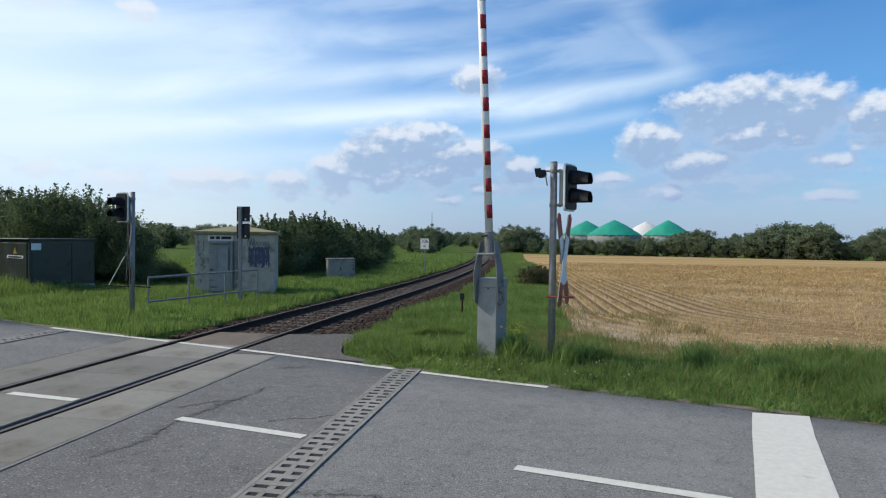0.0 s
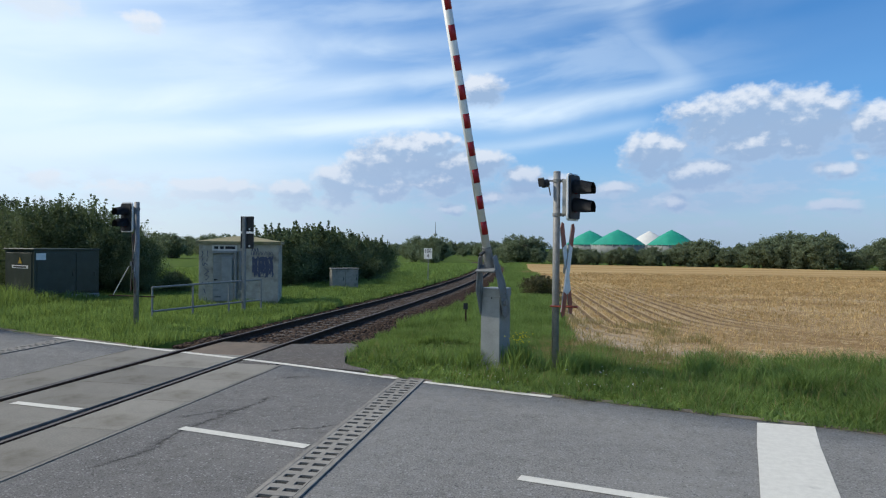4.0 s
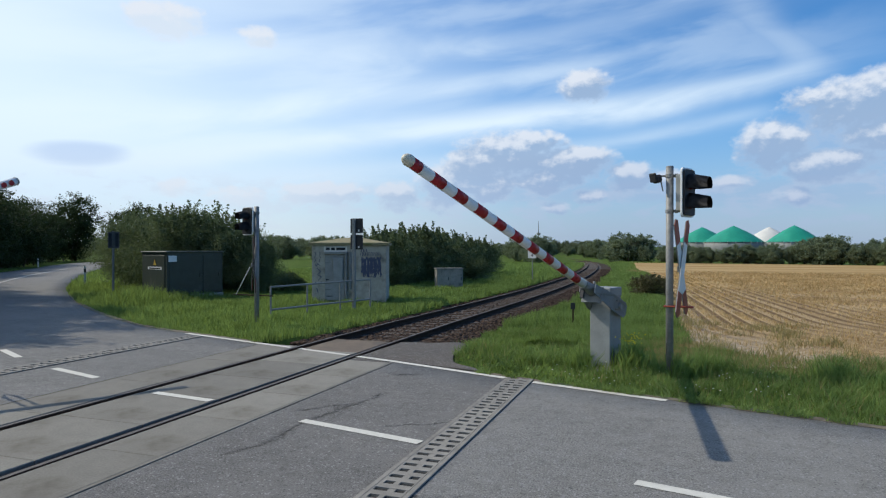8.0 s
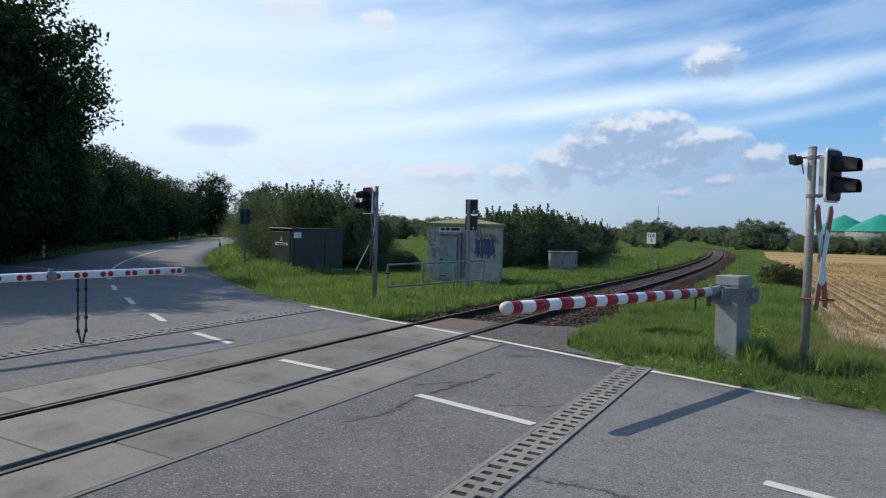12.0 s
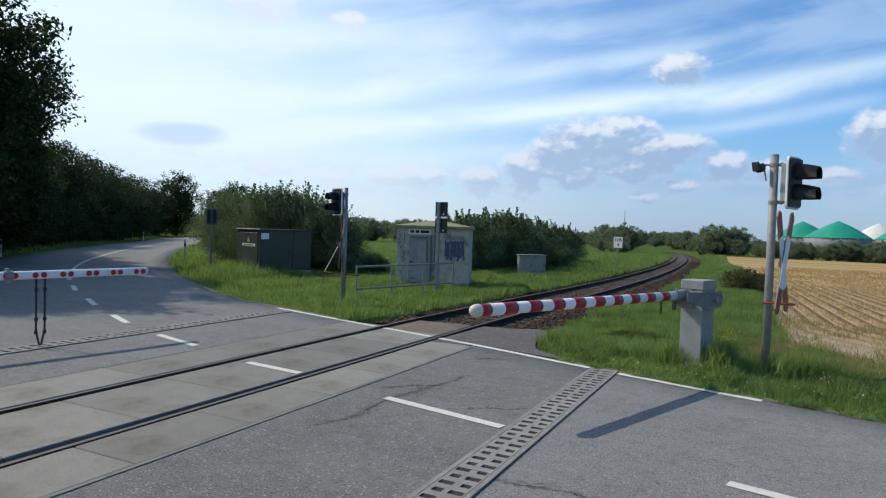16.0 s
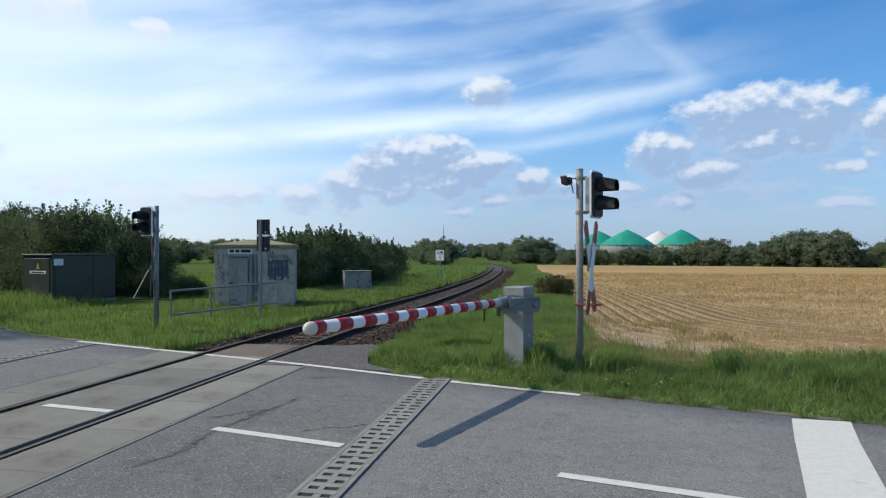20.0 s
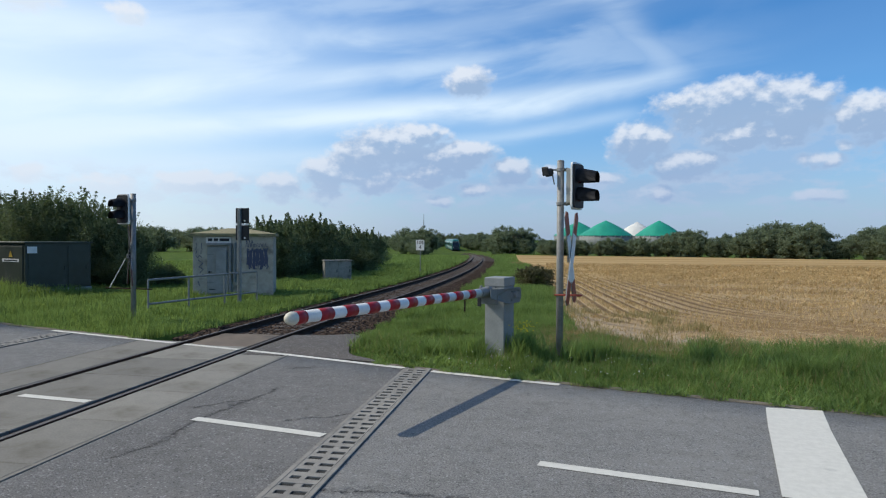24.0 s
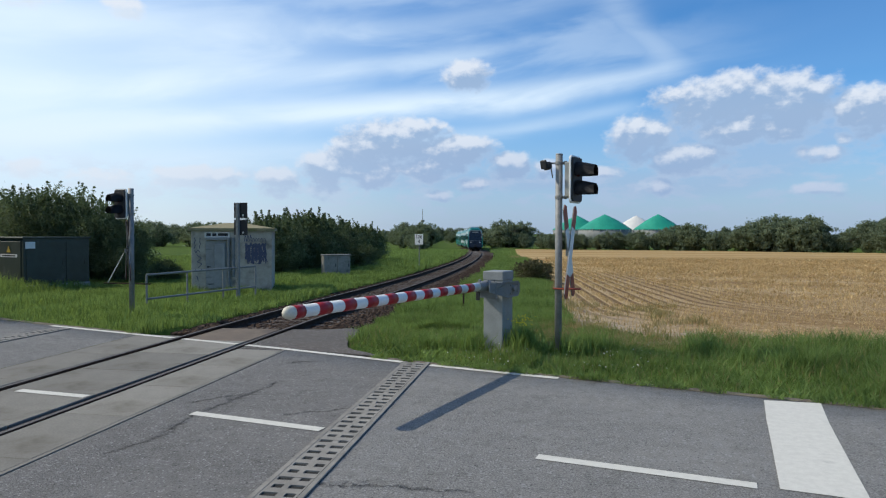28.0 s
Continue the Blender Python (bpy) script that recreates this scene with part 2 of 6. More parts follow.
# ---- materials ----
def material(name, a, b, rough=0.8, metal=0.0, scale=6.0, fine=60.0, bump=0.15, stain=None, stain_at=(0.56, 0.7), stain_scale=1.3,
             random_tint=0.0, island_tint=0.0, detail=5.0, gloss_var=0.1, depth=0.01, spec=0.4):
    """A surface of two colours in two grains, with stains of a third colour and fine relief."""
    m = bpy.data.materials.new(name)
    m.use_nodes = True
    N = Nodes(m.node_tree)
    at = N.add("ShaderNodeTexCoord").outputs["Object"]
    g1, g2 = N.noise(at, scale, detail), N.noise(at, fine, 3)
    both = N.math("ADD", N.math("MULTIPLY", g1, 0.6), N.math("MULTIPLY", g2, 0.4))
    col = N.mix(N.ramp(both, 0.36, 0.64), a, b)
    if stain:
        s = N.ramp(N.noise(at, stain_scale, 6, 0.6), *stain_at)
        col = N.mix(s, col, stain)
    if random_tint or island_tint:
        src = N.add("ShaderNodeObjectInfo").outputs["Random"] if random_tint else N.add("ShaderNodeNewGeometry").outputs["Random Per Island"]
        k = random_tint or island_tint
        hsv = N.add("ShaderNodeHueSaturation", None, Color=col, Value=N.ramp(src, 0, 1, 1 - k, 1 + k, False))
        col = hsv.outputs[0]
    bsdf = N.add("ShaderNodeBsdfPrincipled", None, Base_Color=col, Metallic=metal,
                 Roughness=N.ramp(g1, 0.2, 0.8, max(0.02, rough - gloss_var), min(1, rough + gloss_var)))
    bsdf.inputs["Specular IOR Level"].default_value = spec
    if bump:
        bp = N.add("ShaderNodeBump", None, Strength=bump, Distance=depth, Height=both)
        N.put(bsdf, "Normal", bp.outputs[0])
    N.add("ShaderNodeOutputMaterial", None, Surface=bsdf.outputs[0])
    return m


def leafy(name, a, b, through=0.35, rough=0.6):
    """Leaves or blades: each island has its own green, and light passes through."""
    m = bpy.data.materials.new(name)
    m.use_nodes = True
    N = Nodes(m.node_tree)
    geo = N.add("ShaderNodeNewGeometry")
    at = N.add("ShaderNodeTexCoord").outputs["Object"]
    patch = N.ramp(N.noise(at, 0.7, 3), 0.40, 0.60)
    tuft = N.ramp(N.noise(at, 3.4, 4, 0.6), 0.41, 0.60)
    mixed = N.math("ADD", N.math("MULTIPLY", geo.outputs["Random Per Island"], 0.38), N.math("ADD", N.math("MULTIPLY", patch, 0.28), N.math("MULTIPLY", tuft, 0.34)))
    col = N.mix(mixed, a, b)
    d = N.add("ShaderNodeBsdfPrincipled", None, Base_Color=col, Roughness=rough)
    d.inputs["Specular IOR Level"].default_value = 0.12
    t = N.add("ShaderNodeBsdfTranslucent", None, Color=N.mix(0.5, col, (b[0] * 1.5, b[1] * 1.5, b[2])))
    mix = N.add("ShaderNodeMixShader", None, Fac=through, i1=d.outputs[0], i2=t.outputs[0])
    N.add("ShaderNodeOutputMaterial", None, Surface=mix.outputs[0])
    return m


def road_material(name, a, b, patch, cracks=()):
    """Asphalt: pale and dark grit of two sizes, worn patches, and crumbled cracks that wander along given lines."""
    m = bpy.data.materials.new(name)
    m.use_nodes = True
    N = Nodes(m.node_tree)
    at = N.add("ShaderNodeTexCoord").outputs["Object"]
    grit = N.noise(at, 62.0, 4, 0.75)
    worn = N.noise(at, 0.55, 5, 0.6)
    mid = N.noise(at, 5.0, 5, 0.65)
    col = N.mix(N.ramp(grit, 0.36, 0.64, smooth=False), a, b)
    col = N.mix(N.math("MULTIPLY", N.ramp(worn, 0.40, 0.68), 0.5), col, patch)
    col = N.mix(N.math("MULTIPLY", N.ramp(mid, 0.45, 0.72), 0.30), col, a)
    long = N.noise(N.add("ShaderNodeMapping", None, Vector=at, Rotation=(0, 0, radians(13)), Scale=(0.06, 0.9, 1.0)).outputs[0], 1.0, 4, 0.55)
    col = N.mix(N.math("MULTIPLY", N.ramp(long, 0.42, 0.66), 0.12), col, b)
    for scale, pale, dark in ((38.0, 0.8, 0.7), (19.0, 0.38, 0.36)):
        speck = N.add("ShaderNodeTexVoronoi", None, Vector=at, Scale=scale)
        pick = N.add("ShaderNodeSeparateColor", None, Color=speck.outputs["Color"])
        near = N.ramp(speck.outputs["Distance"], 0.42, 0.22)
        col = N.mix(N.math("MULTIPLY", N.math("MULTIPLY", near, N.ramp(pick.outputs[0], 0.5, 0.9)), pale), col, (0.40, 0.39, 0.37))
        col = N.mix(N.math("MULTIPLY", N.math("MULTIPLY", near, N.ramp(pick.outputs[1], 0.6, 0.95)), dark), col, (0.03, 0.03, 0.031))
    height = grit
    if cracks:
        wob = N.add("ShaderNodeTexNoise", None, Vector=at, Scale=4.5, Detail=7.0, Roughness=0.68).outputs["Color"]
        wob = N.vmath("ADD", at, N.vmath("SCALE", N.vmath("SUBTRACT", wob, (0.5, 0.5, 0.5)), 0.34))
        flat = N.add("ShaderNodeSeparateXYZ", None, Vector=wob).outputs
        line = halo = None
        for (x0, y0), (x1, y1), wide in cracks:
            dx, dy = x1 - x0, y1 - y0
            px, py = N.math("SUBTRACT", flat[0], x0), N.math("SUBTRACT", flat[1], y0)
            t = N.math("DIVIDE", N.math("ADD", N.math("MULTIPLY", px, dx), N.math("MULTIPLY", py, dy)), dx * dx + dy * dy)
            t = N.math("MINIMUM", N.math("MAXIMUM", t, 0.0), 1.0)
            ex, ey = N.math("SUBTRACT", px, N.math("MULTIPLY", t, dx)), N.math("SUBTRACT", py, N.math("MULTIPLY", t, dy))
            far = N.math("SQRT", N.math("ADD", N.math("MULTIPLY", ex, ex), N.math("MULTIPLY", ey, ey)))
            one, soft = N.ramp(far, wide, wide * 0.25), N.ramp(far, wide * 9, 0.0)
            line = one if line is None else N.math("MAXIMUM", line, one)
            halo = soft if halo is None else N.math("MAXIMUM", halo, soft)
        line = N.math("MULTIPLY", line, N.ramp(N.noise(at, 9.0, 3), 0.36, 0.54))
        crumbs = N.math("MULTIPLY", halo, N.ramp(N.noise(at, 16.0, 5, 0.7), 0.47, 0.60))
        lines = N.math("MAXIMUM", line, N.math("MULTIPLY", crumbs, 0.55))
        col = N.mix(N.math("MULTIPLY", lines, 0.85), col, (0.026, 0.025, 0.024))
        height = N.math("SUBTRACT", grit, N.math("MULTIPLY", lines, 2.0))
    bsdf = N.add("ShaderNodeBsdfPrincipled", None, Base_Color=col, Roughness=N.ramp(mid, 0.2, 0.8, 0.75, 0.93))
    bsdf.inputs["Specular IOR Level"].default_value = 0.25
    bp = N.add("ShaderNodeBump", None, Strength=1.0, Distance=0.014, Height=height)
    N.put(bsdf, "Normal", bp.outputs[0])
    N.add("ShaderNodeOutputMaterial", None, Surface=bsdf.outputs[0])
    return m


FIELD_SLANT = -0.06


def field_rows(x, y):
    """Distance from the field's border, rounded at its corner: the outer passes of the harvester."""
    a, b, k = x - FIELD_SLANT * y - 5.9, y + 0.24 * x - 14.1, 5.0
    h = np.maximum(k - np.abs(a - b), 0.0) / k
    return np.minimum(a, b) - h * h * k / 4


def field_material():
    """Stubble: straw rows across bare brown soil; the outer rows follow the border, the inner ones the road."""
    m = bpy.data.materials.new("stubble_ground")
    m.use_nodes = True
    N = Nodes(m.node_tree)
    at = N.add("ShaderNodeTexCoord").outputs["Object"]
    xyz = N.add("ShaderNodeSeparateXYZ", None, Vector=at)
    x, y = xyz.outputs[0], xyz.outputs[1]
    wob = N.math("MULTIPLY", N.math("SUBTRACT", N.noise(at, 0.25, 3), 0.5), 0.5)
    a = N.math("ADD", N.math("SUBTRACT", x, N.math("MULTIPLY", y, FIELD_SLANT)), -5.9)
    b = N.math("ADD", N.math("MULTIPLY_ADD", x, 0.24, y), -14.1)
    h = N.math("DIVIDE", N.math("MAXIMUM", N.math("SUBTRACT", 5.0, N.math("ABSOLUTE", N.math("SUBTRACT", a, b))), 0.0), 5.0)
    ring = N.math("ADD", N.math("SUBTRACT", N.math("MINIMUM", a, b), N.math("MULTIPLY", N.math("MULTIPLY", h, h), 1.25)), 0.0)
    inner = N.ramp(ring, 5.2, 6.4)
    across = N.math("MULTIPLY_ADD", inner, N.math("SUBTRACT", N.math("ADD", b, wob), ring), ring)
    fine, mid = N.noise(at, 16.0, 4, 0.65), N.noise(at, 0.9, 4)
    tufts = N.noise(at, 4.2, 5, 0.7)
    col = N.mix(N.ramp(fine, 0.34, 0.66), (0.205, 0.128, 0.06), (0.46, 0.325, 0.165))
    # broad swaths along the rows
    swath = N.noise(N.add("ShaderNodeCombineXYZ", None, X=across, Y=N.math("MULTIPLY", x, 0.03), Z=N.math("MULTIPLY", y, 0.02)).outputs[0], 0.42, 4, 0.55)
    col = N.mix(N.math("MULTIPLY", N.ramp(swath, 0.52, 0.64), 0.75), col, (0.23, 0.138, 0.055))
    col = N.mix(N.math("MULTIPLY", N.ramp(swath, 0.47, 0.36), 0.55), col, (0.54, 0.41, 0.23))
    track = N.math("MULTIPLY", N.ramp(ring, 4.3, 4.8), N.ramp(ring, 5.9, 5.3))
    col = N.mix(N.math("MULTIPLY", track, 0.72), col, (0.22, 0.13, 0.05))
    row = N.math("SINE", N.math("MULTIPLY", ring, 2 * math.pi / 0.47))
    side = N.ramp(N.math("SUBTRACT", b, a), -2.0, 5.0, 0.08, 1.0)
    rows = N.math("MULTIPLY", N.math("MULTIPLY", N.ramp(row, -0.1, 0.8), N.ramp(ring, 9.5, 4.5, 0.08, 0.95)), side)
    col = N.mix(N.math("MULTIPLY", N.ramp(tufts, 0.52, 0.70), 0.6), col, (0.60, 0.48, 0.29))
    col = N.mix(N.math("MULTIPLY", N.ramp(tufts, 0.47, 0.34), 0.5), col, (0.17, 0.105, 0.052))
    col = N.mix(N.math("MULTIPLY", N.math("MULTIPLY", N.ramp(ring, 6.5, 4.0), side), 0.5), col, (0.50, 0.385, 0.225))
    col = N.mix(rows, col, (0.14, 0.085, 0.042))
    # the far part was cut later and lies in pale and golden strips
    headland = N.noise(N.add("ShaderNodeMapping", None, Vector=at, Rotation=(0, 0, math.atan(0.24)), Scale=(0.012, 0.30, 1.0)).outputs[0], 0.62, 4, 0.55)
    gold = N.mix(N.ramp(headland, 0.38, 0.62), (0.33, 0.20, 0.072), (0.49, 0.345, 0.155))
    gold = N.mix(N.math("MULTIPLY", N.ramp(fine, 0.4, 0.6), 0.30), gold, (0.25, 0.155, 0.06))
    col = N.mix(N.ramp(N.math("ADD", y, N.math("MULTIPLY", headland, 16.0)), 38.0, 60.0, 0.0, 0.85), col, gold)
    # trodden grey margin at the corner
    margin = N.math("MULTIPLY", N.ramp(N.math("ADD", ring, N.math("MULTIPLY", N.math("SUBTRACT", mid, 0.5), 3.0)), 1.9, 0.2), N.ramp(y, 34.0, 20.0))
    col = N.mix(N.math("MULTIPLY", margin, 0.75), col, N.mix(N.ramp(fine, 0.38, 0.62), (0.16, 0.125, 0.095), (0.46, 0.395, 0.30)))
    bsdf = N.add("ShaderNodeBsdfPrincipled", None, Base_Color=col, Roughness=0.95)
    bsdf.inputs["Specular IOR Level"].default_value = 0.1
    bp = N.add("ShaderNodeBump", None, Strength=0.7, Distance=0.05, Height=N.math("ADD", fine, N.math("MULTIPLY", row, -0.15)))
    N.put(bsdf, "Normal", bp.outputs[0])
    N.add("ShaderNodeOutputMaterial", None, Surface=bsdf.outputs[0])
    return m


CRACKS = (((1.42, 5.10), (1.59, 5.63), 0.008), ((1.59, 5.63), (1.50, 6.30), 0.012), ((1.50, 6.30), (1.64, 7.0), 0.016), ((1.64, 7.0), (1.76, 7.9), 0.012), ((1.18, 6.75), (1.46, 7.09), 0.010), ((1.46, 7.09), (1.70, 7.25), 0.012),
          ((2.42, 6.46), (3.02, 6.81), 0.007), ((1.44, 9.17), (1.64, 9.25), 0.020))
M = {
    "asphalt": road_material("asphalt", (0.066, 0.062, 0.057), (0.27, 0.257, 0.237), (0.225, 0.213, 0.195), CRACKS),
    "asphalt_smooth": road_material("asphalt_smooth", (0.094, 0.090, 0.083), (0.355, 0.340, 0.310), (0.28, 0.268, 0.245), (((3.48, 4.73), (4.6, 4.74), 0.009),)),
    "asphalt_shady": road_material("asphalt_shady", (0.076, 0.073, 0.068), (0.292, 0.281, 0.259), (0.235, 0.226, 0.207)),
    "asphalt_dark": road_material("asphalt_dark", (0.075, 0.066, 0.058), (0.15, 0.135, 0.12), (0.135, 0.11, 0.09)),
    "panel": material("crossing_panel", (0.168, 0.156, 0.130), (0.238, 0.222, 0.188), 0.85, scale=2.5, fine=45, bump=0.25,
                      stain=(0.125, 0.112, 0.088), random_tint=0.17, stain_at=(0.46, 0.70)),
    "concrete": material("grey_concrete", (0.33, 0.33, 0.31), (0.44, 0.43, 0.40), 0.9, scale=3.0, fine=90, bump=0.25, stain=(0.2, 0.2, 0.17), random_tint=0.06),
    "drain": material("drain_concrete", (0.195, 0.18, 0.155), (0.29, 0.27, 0.235), 0.9, scale=5, fine=120, bump=0.2, stain=(0.17, 0.16, 0.13), random_tint=0.1),
    # near-black for slots and grooves: the shade inside them is put into the colour
    "dark": material("hollow_shade", (0.02, 0.02, 0.018), (0.035, 0.032, 0.028), 0.95, bump=0),
    "paint": material("road_paint", (0.56, 0.535, 0.465), (0.645, 0.62, 0.545), 0.75, scale=14, fine=120, bump=0.15, stain=(0.46, 0.44, 0.385), stain_at=(0.60, 0.80), stain_scale=5),
    "dull_grey": material("weathered_aluminium", (0.060, 0.062, 0.060), (0.095, 0.097, 0.094), 0.8, scale=6, bump=0.05),
    "rust": material("rusty_steel", (0.040, 0.026, 0.019), (0.075, 0.046, 0.032), 0.9, metal=0.0, scale=9, bump=0.3, spec=0.1),
    "rail_end": material("rust_stained_slab", (0.115, 0.088, 0.064), (0.175, 0.135, 0.10), 0.9, scale=3, bump=0.2, stain=(0.09, 0.07, 0.055)),
    "rail_top": material("worn_steel", (0.085, 0.072, 0.064), (0.14, 0.122, 0.11), 0.6, metal=0.0, scale=5, bump=0.05, spec=0.25),
    "sleeper": material("weathered_sleeper", (0.062, 0.050, 0.040), (0.115, 0.096, 0.080), 0.9, scale=8, bump=0.4, random_tint=0.2),
    "ballast": material("ballast_stone", (0.032, 0.021, 0.015), (0.095, 0.066, 0.049), 0.95, spec=0.1, scale=8, bump=0.3, island_tint=0.45),
    "earth": material("ballast_bed", (0.030, 0.020, 0.015), (0.075, 0.053, 0.04), 0.95, spec=0.1, scale=14, fine=50, bump=0.6, depth=0.03),
    "ground": material("turf", spec=0.02, a=(0.045, 0.08, 0.016), b=(0.105, 0.15, 0.034), rough=0.95, scale=0.6, fine=9, bump=0.5, depth=0.05, stain=(0.10, 0.085, 0.045), stain_at=(0.6, 0.74), stain_scale=0.5),
    "soil": material("crumbly_soil", (0.10, 0.08, 0.055), (0.19, 0.16, 0.11), 0.95, scale=9, fine=50, bump=0.8, depth=0.02, stain=(0.06, 0.085, 0.025), stain_at=(0.5, 0.6), stain_scale=3),
    "field": field_material(),
    "straw": leafy("straw", (0.20, 0.122, 0.05), (0.69, 0.505, 0.265), 0.22),
    "grass": leafy("grass_blade", (0.026, 0.056, 0.016), (0.245, 0.340, 0.105), 0.44),
    "grass_dry": leafy("dry_grass", (0.22, 0.18, 0.08), (0.36, 0.30, 0.14), 0.3),
    "leaf": leafy("leaf", (0.034, 0.058, 0.026), (0.165, 0.21, 0.115), 0.32),
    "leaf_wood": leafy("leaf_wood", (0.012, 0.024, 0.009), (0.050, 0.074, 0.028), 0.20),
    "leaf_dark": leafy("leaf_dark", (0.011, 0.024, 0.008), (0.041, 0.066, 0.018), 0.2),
    "leaf_red": leafy("leaf_red", (0.035, 0.045, 0.02), (0.16, 0.145, 0.08), 0.3),
    # leaves of distant trees: the haze before them is mixed into this green
    "leaf_hazy": leafy("leaf_hazy", (0.085, 0.115, 0.075), (0.215, 0.26, 0.165), 0.36),
    "bark": material("bark", (0.06, 0.048, 0.036), (0.13, 0.11, 0.085), 0.95, scale=9, bump=0.7),
    "galv": material("galvanised_steel", (0.195, 0.195, 0.19), (0.28, 0.28, 0.272), 0.6, metal=0.2, scale=14, fine=70, bump=0.08, stain=(0.22, 0.22, 0.21)),
    "grey_paint": material("grey_housing_paint", (0.22, 0.23, 0.225), (0.29, 0.30, 0.295), 0.6, scale=5, fine=60, bump=0.06, stain=(0.24, 0.24, 0.21), stain_at=(0.58, 0.78), stain_scale=3),
    "cream": material("cream_plastic", (0.56, 0.51, 0.40), (0.66, 0.61, 0.50), 0.5, scale=6, bump=0.03),
    "grey_dark": material("dark_grey_steel", (0.15, 0.16, 0.16), (0.21, 0.22, 0.22), 0.6, scale=5, fine=60, bump=0.06, stain=(0.18, 0.18, 0.16), stain_at=(0.58, 0.78), stain_scale=3),
    "white": material("white_enamel", (0.70, 0.70, 0.68), (0.80, 0.80, 0.78), 0.45, scale=6, bump=0.03, stain=(0.52, 0.51, 0.47), stain_at=(0.6, 0.8), stain_scale=4),
    "red": material("red_enamel", (0.30, 0.012, 0.018), (0.40, 0.02, 0.026), 0.45, scale=6, bump=0.03),
    "red_faded": material("faded_red_enamel", (0.25, 0.042, 0.022), (0.34, 0.07, 0.04), 0.55, scale=6, bump=0.03),
    "black": material("black_plastic", (0.014, 0.015, 0.018), (0.026, 0.027, 0.031), 0.62, scale=8, bump=0.03),
    "lens": material("signal_lens", (0.10, 0.012, 0.01), (0.14, 0.02, 0.015), 0.15, bump=0, gloss_var=0.02),
    "green_steel": material("green_cabinet_paint", (0.032, 0.043, 0.034), (0.047, 0.061, 0.048), 0.5, scale=3, fine=40, bump=0.05, stain=(0.09, 0.10, 0.085), stain_at=(0.56, 0.8)),
    "render": material("hut_plaster", (0.33, 0.305, 0.25), (0.45, 0.42, 0.35), 0.9, scale=4, fine=70, bump=0.45, stain=(0.17, 0.16, 0.135), stain_at=(0.48, 0.72), stain_scale=2.2),
    "cable_grey": material("cabinet_concrete", (0.23, 0.22, 0.19), (0.32, 0.31, 0.275), 0.9, scale=5, fine=70, bump=0.3, stain=(0.15, 0.145, 0.12), stain_at=(0.5, 0.7), stain_scale=2.5),
    "roof": material("mossy_roof", (0.20, 0.175, 0.095), (0.30, 0.265, 0.15), 0.9, scale=6, bump=0.3, stain=(0.16, 0.16, 0.06)),
    "ink": material("spray_ink", (0.05, 0.055, 0.09), (0.09, 0.10, 0.16), 0.7, scale=30, bump=0),
    "letter": material("sign_black", (0.012, 0.012, 0.012), (0.02, 0.02, 0.02), 0.6, bump=0),
    "yellow": material("warning_yellow", (0.42, 0.28, 0.04), (0.50, 0.34, 0.06), 0.5, bump=0),
    "yellow_flower": leafy("yellow_petal", (0.65, 0.52, 0.03), (0.8, 0.66, 0.06), 0.2),
    "white_flower": leafy("white_petal", (0.7, 0.7, 0.66), (0.82, 0.82, 0.8), 0.2),
    "teal": material("teal_membrane", (0.012, 0.24, 0.155), (0.018, 0.31, 0.20), 0.55, scale=0.25, fine=2, bump=0.05),
    "pale_membrane": material("pale_membrane", (0.60, 0.58, 0.53), (0.68, 0.66, 0.60), 0.6, scale=0.25, fine=2, bump=0.05),
    "tank": material("tank_cladding", (0.16, 0.17, 0.165), (0.24, 0.25, 0.24), 0.7, scale=0.5, fine=3, bump=0.1),
    "train_teal": material("train_teal", (0.008, 0.14, 0.135), (0.010, 0.18, 0.17), 0.3, scale=1, bump=0),
    "train_pale": material("train_pale_blue", (0.46, 0.52, 0.55), (0.54, 0.60, 0.63), 0.3, scale=1, bump=0),
    "train_dark": material("train_dark_blue", (0.012, 0.022, 0.045), (0.02, 0.032, 0.06), 0.3, scale=1, bump=0),
    "glass": material("dark_glass", (0.012, 0.015, 0.018), (0.02, 0.024, 0.028), 0.06, scale=2, bump=0, gloss_var=0.02, spec=0.6),
}


# ---- mesh helpers ----
def part(name, bm, mat, parent=None, label="", smooth=False):
    """Links a bmesh as one mesh object."""
    me = bpy.data.meshes.new(name)
    bmesh.ops.recalc_face_normals(bm, faces=bm.faces)
    if smooth:
        for f in bm.faces:
            f.smooth = len(f.verts) == 4
    bm.to_mesh(me)
    bm.free()
    me.materials.append(M[mat])
    ob = new(name, me)
    ob.parent = parent
    return tagged(ob, label)


def share(name, me, parent, m=None):
    """Another object on a mesh that stands already."""
    ob = new(name, me)
    ob.parent = parent
    if m is not None:
        ob.matrix_basis = m
    return ob


def empty(name, m, label, category, group="", kind=""):
    ob = new(name)
    ob.matrix_basis = m
    ob.empty_display_size = 0.2
    return tagged(ob, label, category, group, kind)


def raw(name, verts, faces, mat, parent=None, label="", kind="", category=""):
    """A mesh from arrays of corners and of quads or triangles."""
    verts, faces = np.asarray(verts, dtype=np.float32), np.asarray(faces, dtype=np.int32)
    me = bpy.data.meshes.new(name)
    n, k = faces.shape
    me.vertices.add(len(verts))
    me.vertices.foreach_set("co", verts.ravel())
    me.loops.add(n * k)
    me.loops.foreach_set("vertex_index", faces.ravel())
    me.polygons.add(n)
    me.polygons.foreach_set("loop_start", np.arange(0, n * k, k, dtype=np.int32))
    me.polygons.foreach_set("loop_total", np.full(n, k, dtype=np.int32))
    me.update(calc_edges=True)
    me.materials.append(M[mat])
    ob = new(name, me)
    ob.parent = parent
    return tagged(ob, label, category, "", kind)


